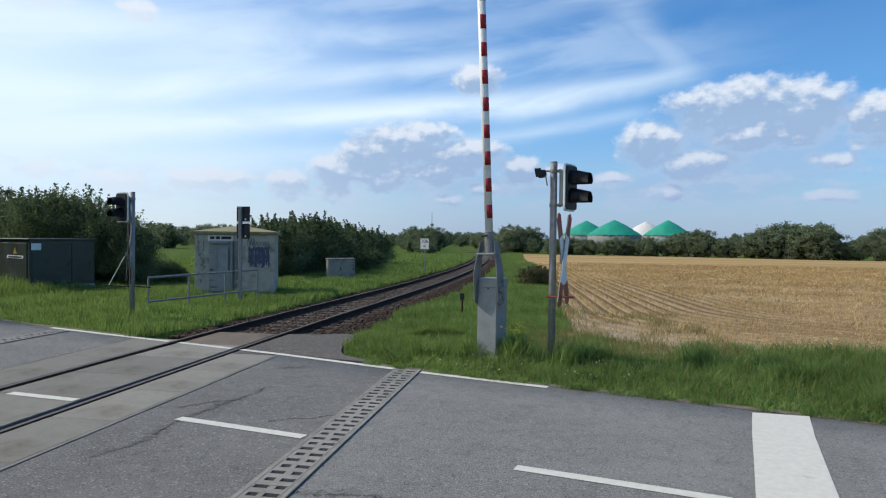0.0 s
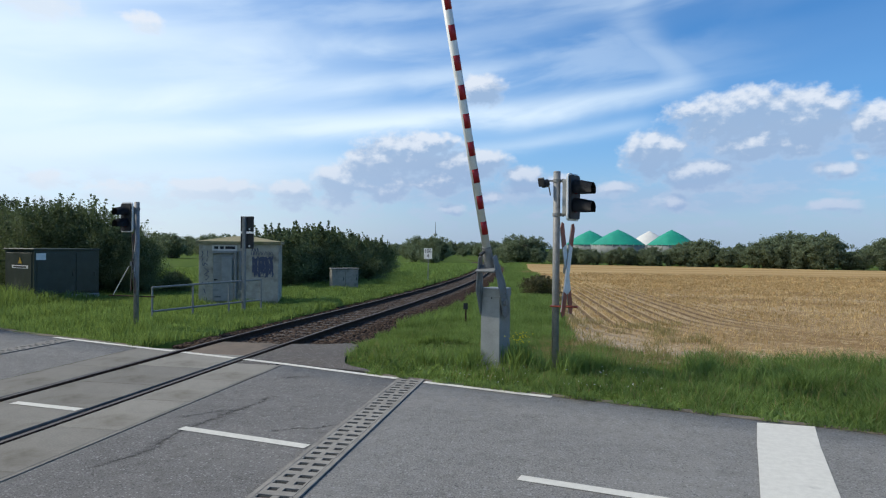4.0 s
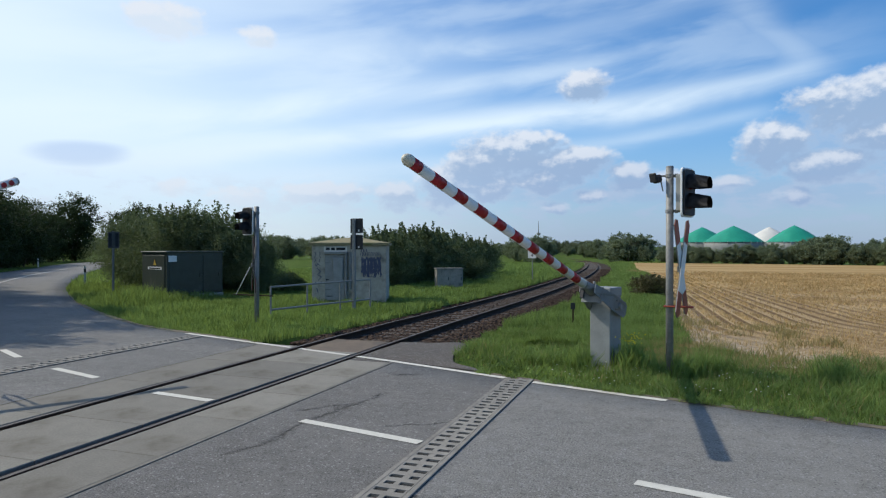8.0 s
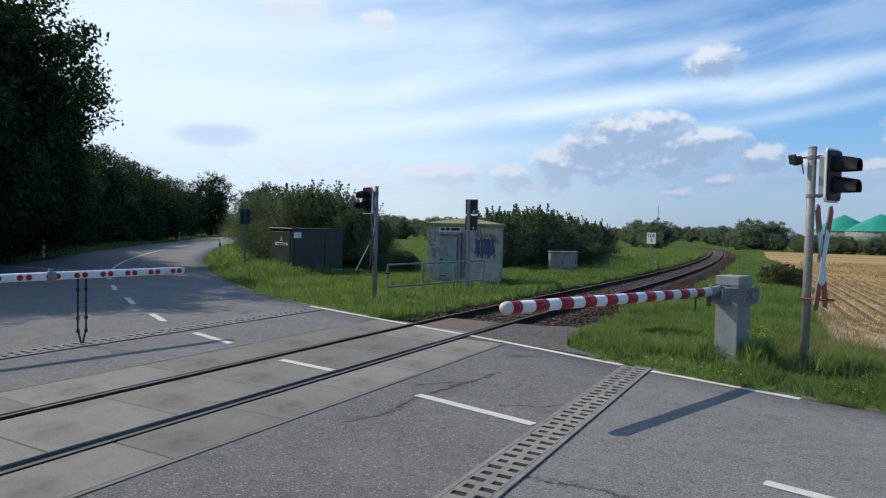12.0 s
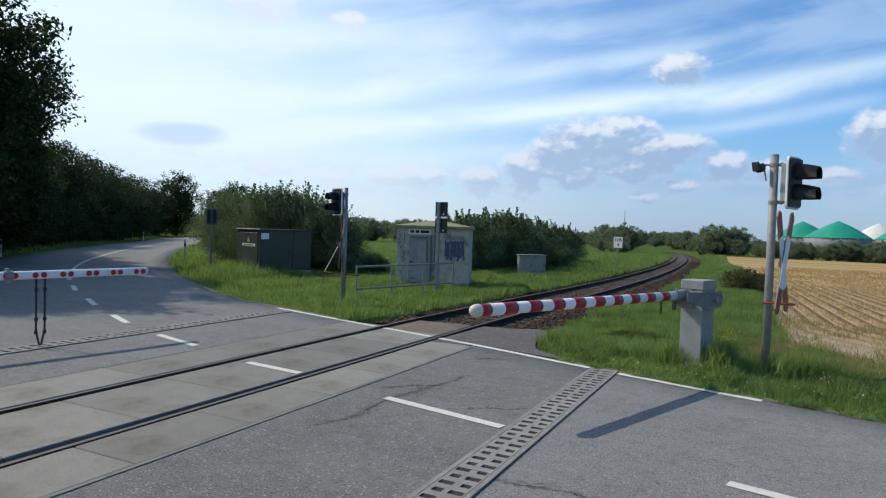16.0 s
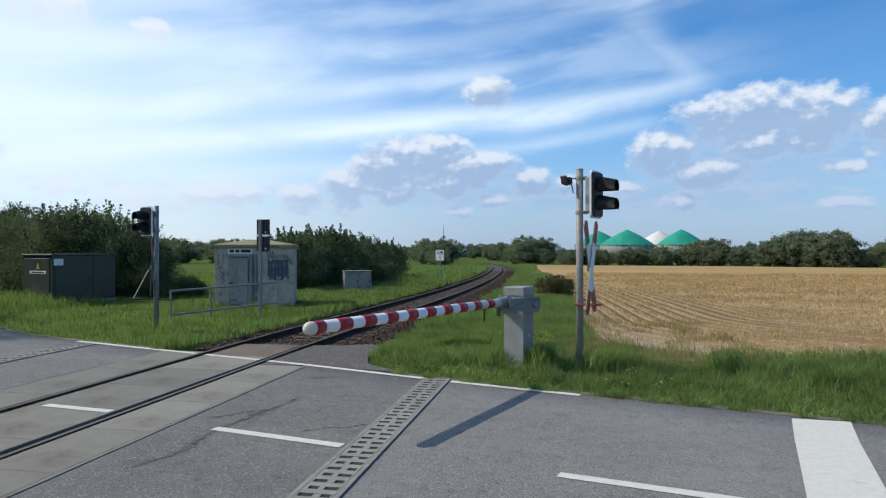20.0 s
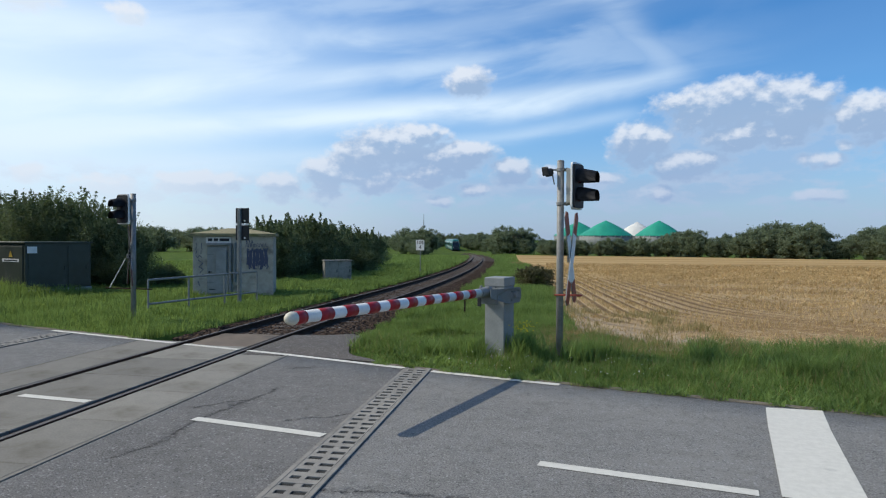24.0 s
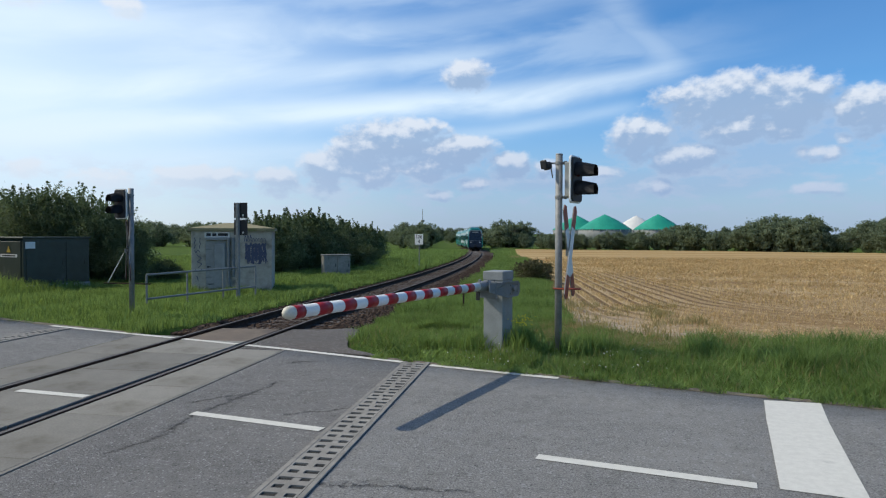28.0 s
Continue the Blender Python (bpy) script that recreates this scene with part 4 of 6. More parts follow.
def build_grass():
    rng = np.random.default_rng(11)
    jag = lambda x, y: 0.22 * np.array([noise.noise((a * 1.7, b * 1.7, 3.0)) for a, b in zip(x, y)])
    def free(x, y):
        j = jag(x, y)
        ok = ~inside(ROAD_POLY, x, y + j - 0.02) & ~inside(FIELD_POLY, x + 2 * j - 0.4, y + 2 * j - 0.5)
        cx = track_x(y)
        ok &= (x < cx - 1.5 + 1.6 * j) | (x > cx + np.interp(y, [12.6, 14.5, 18, 25, 60], [2.1, 2.3, 2.55, 2.9, 2.65]) + 2.2 * j)
        edge = np.interp(y, [10.0, 10.3, 10.8, 11.6, 12.7], [2.25, 1.98, 1.70, 1.55, 1.45])
        ok &= ~((x > -2.5) & (x < edge + 1.0 * j) & (y < 12.75))
        return ok
    # the near verge
    x, y = scatter(230000, 0.6, 17, 4.0, 16, rng)
    k = free(x, y)
    x, y = x[k], y[k]
    clump = np.array([noise.noise((a * 0.9, b * 0.9, 7.0)) for a, b in zip(x, y)])
    small = np.array([noise.noise((a * 3.1, b * 3.1, 9.0)) for a, b in zip(x, y)])
    away = y - np.interp(x, EDGE_FAR[::-1, 0], EDGE_FAR[::-1, 1])
    tuft = np.array([noise.noise((a * 1.6, b * 1.6, 15.0)) for a, b in zip(x, y)])
    tall = 0.065 + 0.14 * np.clip(clump + 0.2, 0, 1) + 0.09 * np.clip(small, 0, 1) + 0.22 * np.clip(tuft - 0.22, 0, 0.6) + 0.05 * np.clip(away - 0.5, 0, 1.5)
    tall += 0.13 * np.clip((x - 7.2) / 2.5, 0, 1) * np.clip(away - 0.3, 0, 1) * np.clip(1.3 + 1.5 * clump, 0.3, 1.4)
    tall *= np.clip(0.45 + away * 1.1, 0.35, 1.0)
    keep = rng.random(len(x)) < np.clip(0.25 + away * 1.6 + small, 0.1, 1.0)
    dry = keep & (rng.random(len(x)) < np.clip(0.06 + 0.5 * (x > 5.0) * (x < 8.5) * (y > 11.2), 0, 0.6))
    keep &= ~dry
    blades("verge_grass", x[keep], y[keep], tall[keep] * 0.82, 0.0125, "grass", "lush green verge grass beside the road", 0.6, seed=1)
    blades("dry_verge_grass", x[dry], y[dry], tall[dry] * 0.95, 0.009, "grass_dry", "dry stems among the verge grass", seed=12)
    x, y = scatter(44000, 1.6, 16, 4.5, 13.5, rng)
    k = free(x, y)
    x, y = x[k], y[k]
    herb = np.array([noise.noise((a * 1.3, b * 1.3, 40.0)) for a, b in zip(x, y)])
    k = rng.random(len(x)) < np.clip(0.25 + 1.6 * herb, 0, 1)
    blades("verge_herbs", x[k], y[k], 0.10 + 0.10 * np.clip(herb[k], 0, 1), 0.034, "grass", "broad-leaved weeds among the verge grass", 0.9, 41)
    x = rng.uniform(2.3, 15, 5000)
    y = np.interp(x, EDGE_FAR[::-1, 0], EDGE_FAR[::-1, 1]) + np.abs(rng.normal(0, 0.09, len(x))) - 0.05
    ragged = np.array([noise.noise((a * 2.2, 0.0, 50.0)) for a in x])
    k = ragged > -0.05
    blades("edge_tufts", x[k], y[k], 0.09 + 0.09 * np.clip(ragged[k], 0, 1), 0.012, "grass", "ragged grass tufts over the road's edge", 1.0, 42, 0.0 * x[k] - 0.02)
    # taller tufts round the posts' feet and along the far side of the verge
    rt = np.random.default_rng(61)
    cx = np.concatenate([[5.75, 5.95, 6.15, 5.5, 4.75, 3.9, 3.2], rt.uniform(7.5, 15, 26)])
    cy = np.concatenate([[11.0, 11.15, 11.0, 10.75, 10.8, 10.9, 10.9], np.interp(cx[7:], [7.5, 9, 12, 15], [10.9, 10.6, 9.9, 9.2]) + rt.uniform(-0.7, 0.5, 26)])
    pick = rt.integers(0, len(cx), 7000)
    x, y = cx[pick] + rt.normal(0, 0.16, 7000), cy[pick] + rt.normal(0, 0.12, 7000)
    blades("tall_tufts", x, y, 0.25 + 0.16 * rt.random(len(cx))[pick], 0.014, "grass", "taller grass tufts in the verge", 0.45, 62)
    # the strip between track and field
    x, y = scatter(170000, 0.4, 6.6, 13, 60, rng, 1.8)
    k = free(x, y)
    x, y = x[k], y[k]
    clump = np.array([noise.noise((a * 0.8, b * 0.5, 2.0)) for a, b in zip(x, y)])
    lift = np.clip((y - 13) / 3.5, 0, 1)
    blades("strip_grass", x, y, (0.13 + 0.10 * lift + 0.16 * np.clip(clump, 0, 1) + 0.004 * (y - 12)), 0.014 + 0.0012 * (y - 12), "grass", "green grass strip between track and field", seed=2)
    # beyond the track
    x, y = scatter(230000, -24, -2.0, 10.8, 46, rng, 1.35)
    k = free(x, y)
    clump = np.array([noise.noise((a * 0.6, b * 0.6, 4.0)) for a, b in zip(x[k], y[k])])
    near_cab = 0.45 * (np.exp(-((x[k] + 13.6) ** 2 + (y[k] - 19.6) ** 2) / 2.0) + 0.25 * np.exp(-((x[k] + 12.1) ** 2 + (y[k] - 21.3) ** 2) / 1.6))
    blades("meadow_grass", x[k], y[k], 0.11 + 0.004 * (y[k] - 12) + 0.30 * np.clip(clump + 0.05, 0, 1) + near_cab, 0.015 + 0.001 * (y[k] - 12), "grass", "green grass round the signal hut", seed=3)
    x, y = scatter(60000, -34, -2.0, 40, 120, rng, 1.5)
    k = free(x, y)
    blades("far_meadow_grass", x[k], y[k], 0.35, 0.09, "grass", "distant green meadow grass by the track", seed=4)
    x, y = scatter(26000, -6, 6.0, 56, 150, rng, 1.4)
    k = free(x, y)
    blades("far_strip_grass", x[k], y[k], 0.32, 0.08, "grass", "distant green grass between track and field", seed=16)
    x, y = scatter(40000, -60, -14.0, 12, 60, rng, 1.2)
    k = free(x, y)
    blades("roadside_grass", x[k], y[k], 0.28, 0.05, "grass", "green grass along the bend of the road", seed=6)
    # yellow-flowered weed beside the barrier, daisies at the posts' feet
    x, y = 4.74 + rng.normal(0, 0.11, 300), 11.02 + rng.normal(0, 0.12, 300)
    blades("weed_leaves", x, y, 0.40, 0.034, "grass", "tall leafy weed beside the barrier housing", 0.3, 31)
    x, y = 4.72 + rng.normal(0, 0.11, 46), 11.05 + rng.normal(0, 0.12, 46)
    blades("weed_flowers", x, y, 0.022, 0.03, "yellow_flower", "small yellow flowers on the weed", 0.9, 32, 0.36 + rng.random(46) * 0.18)
    x, y = scatter(110, 3.4, 6.8, 9.2, 11.2, rng)
    k = free(x, y)
    blades("daisies", x[k], y[k], 0.009, 0.017, "white_flower", "small white daisies in the verge", 1.5, 33, 0.03 + 0.08 * rng.random(k.sum()))
    # dry grass at the field's border
    t = rng.random(16000)
    edge = FIELD_POLY[:len(FIELD_EDGE)]
    ex = np.interp(12.6 + 60 * t ** 2, edge[:, 1], edge[:, 0])
    x, y = ex + rng.normal(0, 0.4, len(t)), 12.6 + 60 * t ** 2 + rng.normal(0, 0.3, len(t))
    blades("border_grass", x, y, 0.13 + 0.003 * (y - 12), 0.016 + 0.001 * (y - 12), "grass_dry", "dry yellowed grass along the field's border", seed=7)


def build_field():
    P = FIELD_POLY
    bm = bmesh.new()
    xs = np.concatenate([np.arange(-4, 14, 0.5), np.arange(14, 164, 3.0)])
    ys = np.concatenate([np.arange(-30, 6, 3.0), np.arange(6, 16, 0.5), np.arange(16, 143, 3.0)])
    k = inside(P, *[a.ravel() for a in np.meshgrid(xs, ys)]).reshape(len(ys), len(xs))
    grid = {}
    def vert(i, j):
        if (i, j) not in grid:
            grid[i, j] = bm.verts.new((xs[i], ys[j], ground_z(ys[j]) - 0.04))
        return grid[i, j]
    for j in range(len(ys) - 1):
        for i in range(len(xs) - 1):
            if k[j, i] or k[j + 1, i] or k[j, i + 1] or k[j + 1, i + 1]:
                bm.faces.new((vert(i, j), vert(i + 1, j), vert(i + 1, j + 1), vert(i, j + 1)))
    part("stubble_field", bm, "field")
    tagged(bpy.data.objects["stubble_field"], "harvested golden stubble field with tractor lines", "field", "", "structure")
    rng = np.random.default_rng(21)
    # rows of cut stalks, with bare soil between them
    n = 420000
    x = 4.6 + rng.random(n) * 36
    y = 11 + (rng.random(n) ** 1.9) * 64
    ring = field_rows(x, y)
    patch = np.array([noise.noise((a * 0.5, b * 0.5, 8.0)) for a, b in zip(x, y)])
    tuft = np.array([noise.noise((a * 2.6, b * 2.6, 3.0)) for a, b in zip(x, y)])
    rows = np.where((ring < 7.5) & (y + 0.3 * x - x - 0.06 * y + rng.uniform(-2, 2, n) > 9.5), np.clip(0.25 - 2.2 * np.sin(ring * 2 * math.pi / 0.47), 0.015, 1.0), np.clip(0.42 + 1.9 * tuft, 0.04, 1.0))
    full = rows * np.clip(0.6 + 0.9 * patch, 0.1, 1.0) * np.clip(ring / 1.2, 0.2, 1.0) * np.where((ring > 4.4) & (ring < 5.6), 0.25, 1.0)
    k = inside(P, x + 0.35 * (rng.random(n) - 0.3), y) & (rng.random(n) < full)
    x, y = x[k], y[k]
    blades("stubble", x, y, 0.085 + 0.0012 * (y - 11), 0.010 + 0.0010 * (y - 11), "straw", "rows of short cut straw stalks", 0.4, 8, ground_fall(y) - 0.045)
    n = 70000
    x, y = 4.6 + rng.random(n) * 36, 11 + (rng.random(n) ** 1.9) * 50
    patch = np.array([noise.noise((a * 2.2, b * 2.2, 5.0)) for a, b in zip(x, y)])
    k = inside(P, x, y) & (rng.random(n) < np.clip(0.4 + 1.6 * patch, 0.1, 1) * np.where((field_rows(x, y) < 7.5) & (0.94 * y - 0.7 * x > 9.5), np.sin(field_rows(x, y) * 2 * math.pi / 0.47) < -0.2, 1.0))
    x, y = x[k], y[k]
    blades("loose_straw", x, y, 0.03 + 0.001 * y, 0.010 + 0.0009 * (y - 11), "straw", "loose straw lying on the field", 4.0, 9, ground_fall(y) - 0.035)
    # weeds at the field's corner
    x, y = scatter(7000, 5.5, 8.6, 11.8, 19, rng)
    patch = np.array([noise.noise((a * 1.1, b * 1.1, 28.0)) for a, b in zip(x, y)])
    k = (patch + 0.25 * rng.random(len(x)) > 0.28) & inside(P, x, y)
    x, y = x[k], y[k]
    blades("corner_weeds", x, y, 0.16, 0.014, "grass_dry", "dry weeds at the field's corner", 0.6, 14, ground_fall(y) - 0.045)


def leaves(centres, spread, per, size, rng):
    """Leaves round each centre: bent quads as arrays."""
    n = len(centres) * per
    c = np.repeat(centres, per, 0) + rng.normal(0, 1, (n, 3)) * np.repeat(spread, per)[:, None] * np.array([1, 1, 0.8])
    a = rng.normal(0, 1, (n, 3))
    a /= np.linalg.norm(a, axis=1)[:, None]
    b = np.cross(a, rng.normal(0, 1, (n, 3)))
    b /= np.linalg.norm(b, axis=1)[:, None]
    s = size * rng.uniform(0.6, 1.3, n)[:, None]
    v = np.stack([c - a * s, c + b * s * 0.45, c + a * s, c - b * s * 0.45], 1)
    return v.reshape(-1, 3)


def tree_parts(kind, height, radius, low, clumps, per, size, mat, seed, spiky=0.0, spread=None):
    """A tree or bush at the origin: tapered trunk, limbs and a crown of separate leaves."""
    rng = np.random.default_rng(seed)
    rnd = random.Random(seed)
    root = empty(kind, pose(0, 0, 0), "", "")
    bm = bmesh.new()
    tips = []
    trunks = 1 if low > 0.25 else 4
    for k in range(trunks):
        foot = Vector((0, 0, -0.15)) if trunks == 1 else Vector((rnd.uniform(-0.3, 0.3) * radius, rnd.uniform(-0.3, 0.3) * radius, -0.1))
        head = Vector((foot.x * 2.2, foot.y * 2.2, height * rnd.uniform(0.62, 0.8)))
        mid = foot.lerp(head, 0.45) + Vector((rnd.uniform(-0.15, 0.15), rnd.uniform(-0.15, 0.15), 0)) * radius * 0.4
        r = height * (0.022 if trunks == 1 else 0.010)
        rod(bm, foot, mid, r * 1.25, r * 0.85, 7)
        rod(bm, mid, head, r * 0.85, r * 0.25, 6)
        for j in range(7 if trunks == 1 else 4):
            t = rnd.uniform(0.25, 0.95)
            p = mid.lerp(head, t)
            ang = rnd.uniform(0, 6.28)
            q = p + Vector((math.cos(ang), math.sin(ang), rnd.uniform(0.2, 0.7))) * radius * rnd.uniform(0.5, 0.85)
            rod(bm, p, q, r * 0.4, r * 0.1, 5)
            tips.append(q)
    part("trunk", bm, "bark", root)
    # clumps fill an uneven ellipsoid, denser near its skin
    d = rng.normal(0, 1, (clumps, 3))
    d /= np.linalg.norm(d, axis=1)[:, None]
    lump = np.array([1 + 0.68 * noise.noise((v[0] * 1.8 + seed, v[1] * 1.8, v[2] * 1.8)) + 0.3 * noise.noise((v[0] * 4.5, v[1] * 4.5 + seed, v[2] * 4.5)) for v in d])
    rr = (0.35 + 0.65 * rng.random(clumps) ** 0.5) * lump
    zc, zr = height * (low + (1 - low) / 2), height * (1 - low) / 2
    c = d * rr[:, None] * np.array([radius, radius, zr]) + np.array([0, 0, zc])
    c[:, 2] = np.maximum(c[:, 2], 0.1 + 0.05 * height)
    v = leaves(c, np.full(len(c), min(0.13 * radius, 0.36) if spread is None else spread), per, size, rng)
    if spiky:
        # upright shoots on the top
        k = 54
        t, q = rng.uniform(0, 6.283, k), rng.random(k) ** 0.5 * radius * 0.9
        foot = np.stack([np.cos(t) * q, np.sin(t) * q, zc + zr * 0.92 * np.sqrt(np.maximum(0.1, 1 - (q / radius) ** 2))], 1)
        lean = rng.normal(0, 0.30, (k, 3))
        lean[:, 2] = 1
        tall = (0.2 + 1.1 * rng.random(k) ** 2) * spiky
        shoots = np.concatenate([foot + lean * (tall * f)[:, None] for f in np.linspace(0, 1, 9)])
        v = np.concatenate([v, leaves(shoots, np.repeat(np.linspace(0.10, 0.025, 9), k), 11, size * 1.25, rng)])
    raw("crown", v, np.arange(len(v)).reshape(-1, 4), mat, root)
    return root


def plant(model, x, y, turn, scale, label, category, group=""):
    ob = copy_thing(model, Matrix.Translation((x, y, ground_z(min(y, 260)) - 0.06)) @ Matrix.Rotation(radians(turn), 4, "Z"))
    ob.scale = scale if isinstance(scale, tuple) else (scale, scale, scale)
    return tagged(ob, label, category, group)


def build_plants():
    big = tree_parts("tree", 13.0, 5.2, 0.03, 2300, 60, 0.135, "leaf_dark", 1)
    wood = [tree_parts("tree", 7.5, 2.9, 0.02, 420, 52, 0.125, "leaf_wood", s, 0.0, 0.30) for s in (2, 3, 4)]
    bush = [tree_parts("bush", 3.6, 2.1, 0.0, 420, 84, 0.046, "leaf", s, 0.95) for s in (5, 6, 7)]
    hedge_bush = [tree_parts("bush", 3.6, 2.1, 0.0, 320, 44, 0.075, "leaf", s, 1.0) for s in (15, 16, 17)]
    red = tree_parts("bush", 0.85, 0.85, 0.0, 90, 60, 0.04, "leaf_red", 21, 0.2)
    far = [tree_parts("tree", 8.0, 4.2, 0.0, 300, 46, 0.24, "leaf_hazy", s) for s in (8, 9, 10)]
    rnd = random.Random(4)
    # the wood on the outer side of the bend
    plant(big, -22.5, 10.5, 20, 0.95, "tall dark broadleaf tree beside the road", "tree")
    plant(big, -24.5, 7.5, 140, 1.0, "tall dark broadleaf tree at the wood's edge", "tree")
    plant(big, -27.5, 14.2, 75, 0.62, "dark broadleaf tree beside the road", "tree")
    line = [(-29.8, 17.6), (-32.0, 19.5), (-34.4, 21.6), (-36.9, 23.8), (-39.6, 26.2), (-42.4, 28.6), (-45.2, 31.3), (-48.2, 34.3),
            (-51.4, 37.4), (-55, 41), (-59, 45), (-63, 49.2), (-67, 53.5), (-71, 58), (-75.5, 63), (-80, 68.5)]
    for k, (x, y) in enumerate(line):
        plant(wood[k % 3], x - 0.6, y - 0.4, rnd.uniform(0, 360), (0.88 + 0.016 * k) * rnd.uniform(0.93, 1.08), "dark leafy tree in the row along the road", "tree", "trees along the road")
    for k in range(14):
        plant(wood[k % 3], -33 - 3.4 * k + rnd.uniform(-1, 1), 13.5 + 3.5 * k, rnd.uniform(0, 360), rnd.uniform(0.92, 1.02), "dark leafy tree in the wood behind the road", "tree", "trees along the road")
    for x, y, s in ((-107, 98, 1.65), (-113, 92, 1.5), (-104, 110, 1.5), (-101, 121, 1.4), (-88, 74, 0.95), (-95, 80, 1.0), (-101, 88, 1.1)):
        plant(wood[int(-x) % 3], x, y, rnd.uniform(0, 360), s, "rounded green tree where the road bends away", "tree", "trees along the road")
    for x, y, s in ((-31.4, 18.2, 0.70), (-28.0, 15.9, 0.80), (-35.5, 21.0, 0.62), (-30.5, 9.0, 0.95), (-26.5, 11.0, 0.86), (-24.4, 12.0, 0.66), (-31.0, 14.6, 0.86)):
        plant(big, x, y, rnd.uniform(0, 360), s, "dark broadleaf tree in the wood beside the road", "tree")
    # the thicket behind the green cabinet and the hut
    thick = [(-26.2, 33.4, 0.72), (-23.9, 30.0, 0.9), (-21.9, 28.4, 1.0), (-20.1, 26.9, 0.95), (-18.1, 26.0, 0.90), (-16.4, 25.4, 1.02), (-15.2, 25.9, 0.95), (-13.9, 25.6, 0.80), (-13.1, 25.9, 0.66), (-12.5, 24.9, 0.46)]
    for x, y, s in thick:
        plant(bush[int(-x) % 3], x, y, rnd.uniform(0, 360), s, "dense dark green bush with spiky shoots", "bush", "bushes behind the hut")
    hedge = [(-9.6, 33.2, 0.74), (-9.7, 35.2, 0.72), (-9.2, 37.4, 0.88), (-9.1, 39.6, 0.78), (-9.2, 42.7, 0.78), (-9.7, 47.8, 0.78), (-10.6, 54.9, 0.78), (-11.4, 59.9, 0.7), (-6.9, 41.5, 0.40),
             (-11.2, 37.0, 0.85), (-11.2, 41.0, 0.85), (-11.4, 45.0, 0.85), (-12.0, 51.0, 0.85)]
    for x, y, s in hedge:
        plant(hedge_bush[int(y) % 3], x, y, rnd.uniform(0, 360), s, "dense green hedge bush beside the meadow", "bush", "bushes behind the hut")
    for x, y, s in ((-12.9, 28.6, 0.24), (-12.3, 27.2, 0.20), (-11.4, 27.0, 0.18), (-12.4, 35.5, 0.40), (-14.6, 42.0, 0.46), (-11.6, 30.6, 0.30), (-17.0, 52.0, 0.55)):
        plant(hedge_bush[int(y) % 3], x, y, rnd.uniform(0, 360), s, "low green bush in the meadow behind the hut", "bush", "bushes behind the hut")
    plant(red, 4.45, 29.3, 30, 1.0, "low reddish green bush at the field's corner", "bush")
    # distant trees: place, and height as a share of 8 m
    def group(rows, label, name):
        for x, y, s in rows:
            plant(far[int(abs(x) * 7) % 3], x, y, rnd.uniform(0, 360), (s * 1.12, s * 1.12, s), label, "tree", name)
    rows = []
    for k in range(58):
        x = 3 + 2.3 * k + rnd.uniform(-0.6, 0.6)
        y = np.interp(x, [-2, 32.7, 57.4, 110, 135], [145, 136, 122, 98, 84]) + rnd.uniform(-1.5, 1.5)
        h = np.interp(x, [3, 6, 9, 27, 29, 33, 35, 40, 42, 46, 51, 52.5, 55, 56.5, 62, 90, 135], [3.6, 3.8, 3.9, 3.9, 5.4, 5.4, 4.0, 4.2, 6.4, 7.0, 6.6, 3.0, 3.0, 6.0, 6.4, 5.0, 5.0])
        rows.append((x, y, h / 9.4 * rnd.uniform(0.88, 1.10)))
    group(rows, "distant green hedge tree behind the stubble field", "trees behind the field")
    group([(-4.9, 150, 0.78), (-1.5, 153, 0.74), (-8.5, 158, 0.55), (31.0, 141, 0.60), (44, 134, 0.70), (48, 131, 0.76), (73, 150, 0.8), (78, 150, 0.8), (-0.5, 147, 0.4)],
          "rounded tree standing behind the stubble field", "trees behind the field")
    group([(-27, 170, 0.74), (-31, 172, 0.70), (-26, 148, 0.40), (-23.5, 140, 0.34), (-29, 150, 0.36), (-20.5, 128, 0.30), (-18, 118, 0.26), (-40, 232, 0.85), (-47, 236, 0.98), (-52, 240, 0.7),
           (-25, 250, 0.75), (-20, 240, 0.8), (-14, 230, 0.72), (-10, 240, 0.72), (-62, 252, 0.62), (-70, 262, 0.6), (-66, 292, 0.66)],
          "distant green tree beside the railway", "trees beside the railway")
    group([(-360 + 8.2 * k, 300 - 0.1 * abs(-360 + 8.2 * k) + rnd.uniform(-12, 12), rnd.uniform(0.9, 1.15) if k < 30 else rnd.uniform(0.55, 0.75)) for k in range(45)], "distant tree in the far wood", "trees of the far wood")
    group([(-74 + 6.2 * k, 352 + rnd.uniform(-4, 4), rnd.uniform(0.85, 1.05)) for k in range(9)], "distant tree beyond the bend of the railway", "trees of the far wood")
    group([(90 + 16 * k, 330 + rnd.uniform(-15, 15), rnd.uniform(0.7, 0.95)) for k in range(22)], "distant tree in the far wood", "trees of the far wood")
    group([(-122 + 5.2 * k, 150 + 6 * (k % 2) + rnd.uniform(-2, 2), rnd.uniform(0.64, 0.80)) for k in range(12)], "distant tree in the row behind the meadow", "trees beside the railway")
    for model in (big, red, *wood, *bush, *hedge_bush, *far):
        for o in (*model.children_recursive, model):
            bpy.data.objects.remove(o)


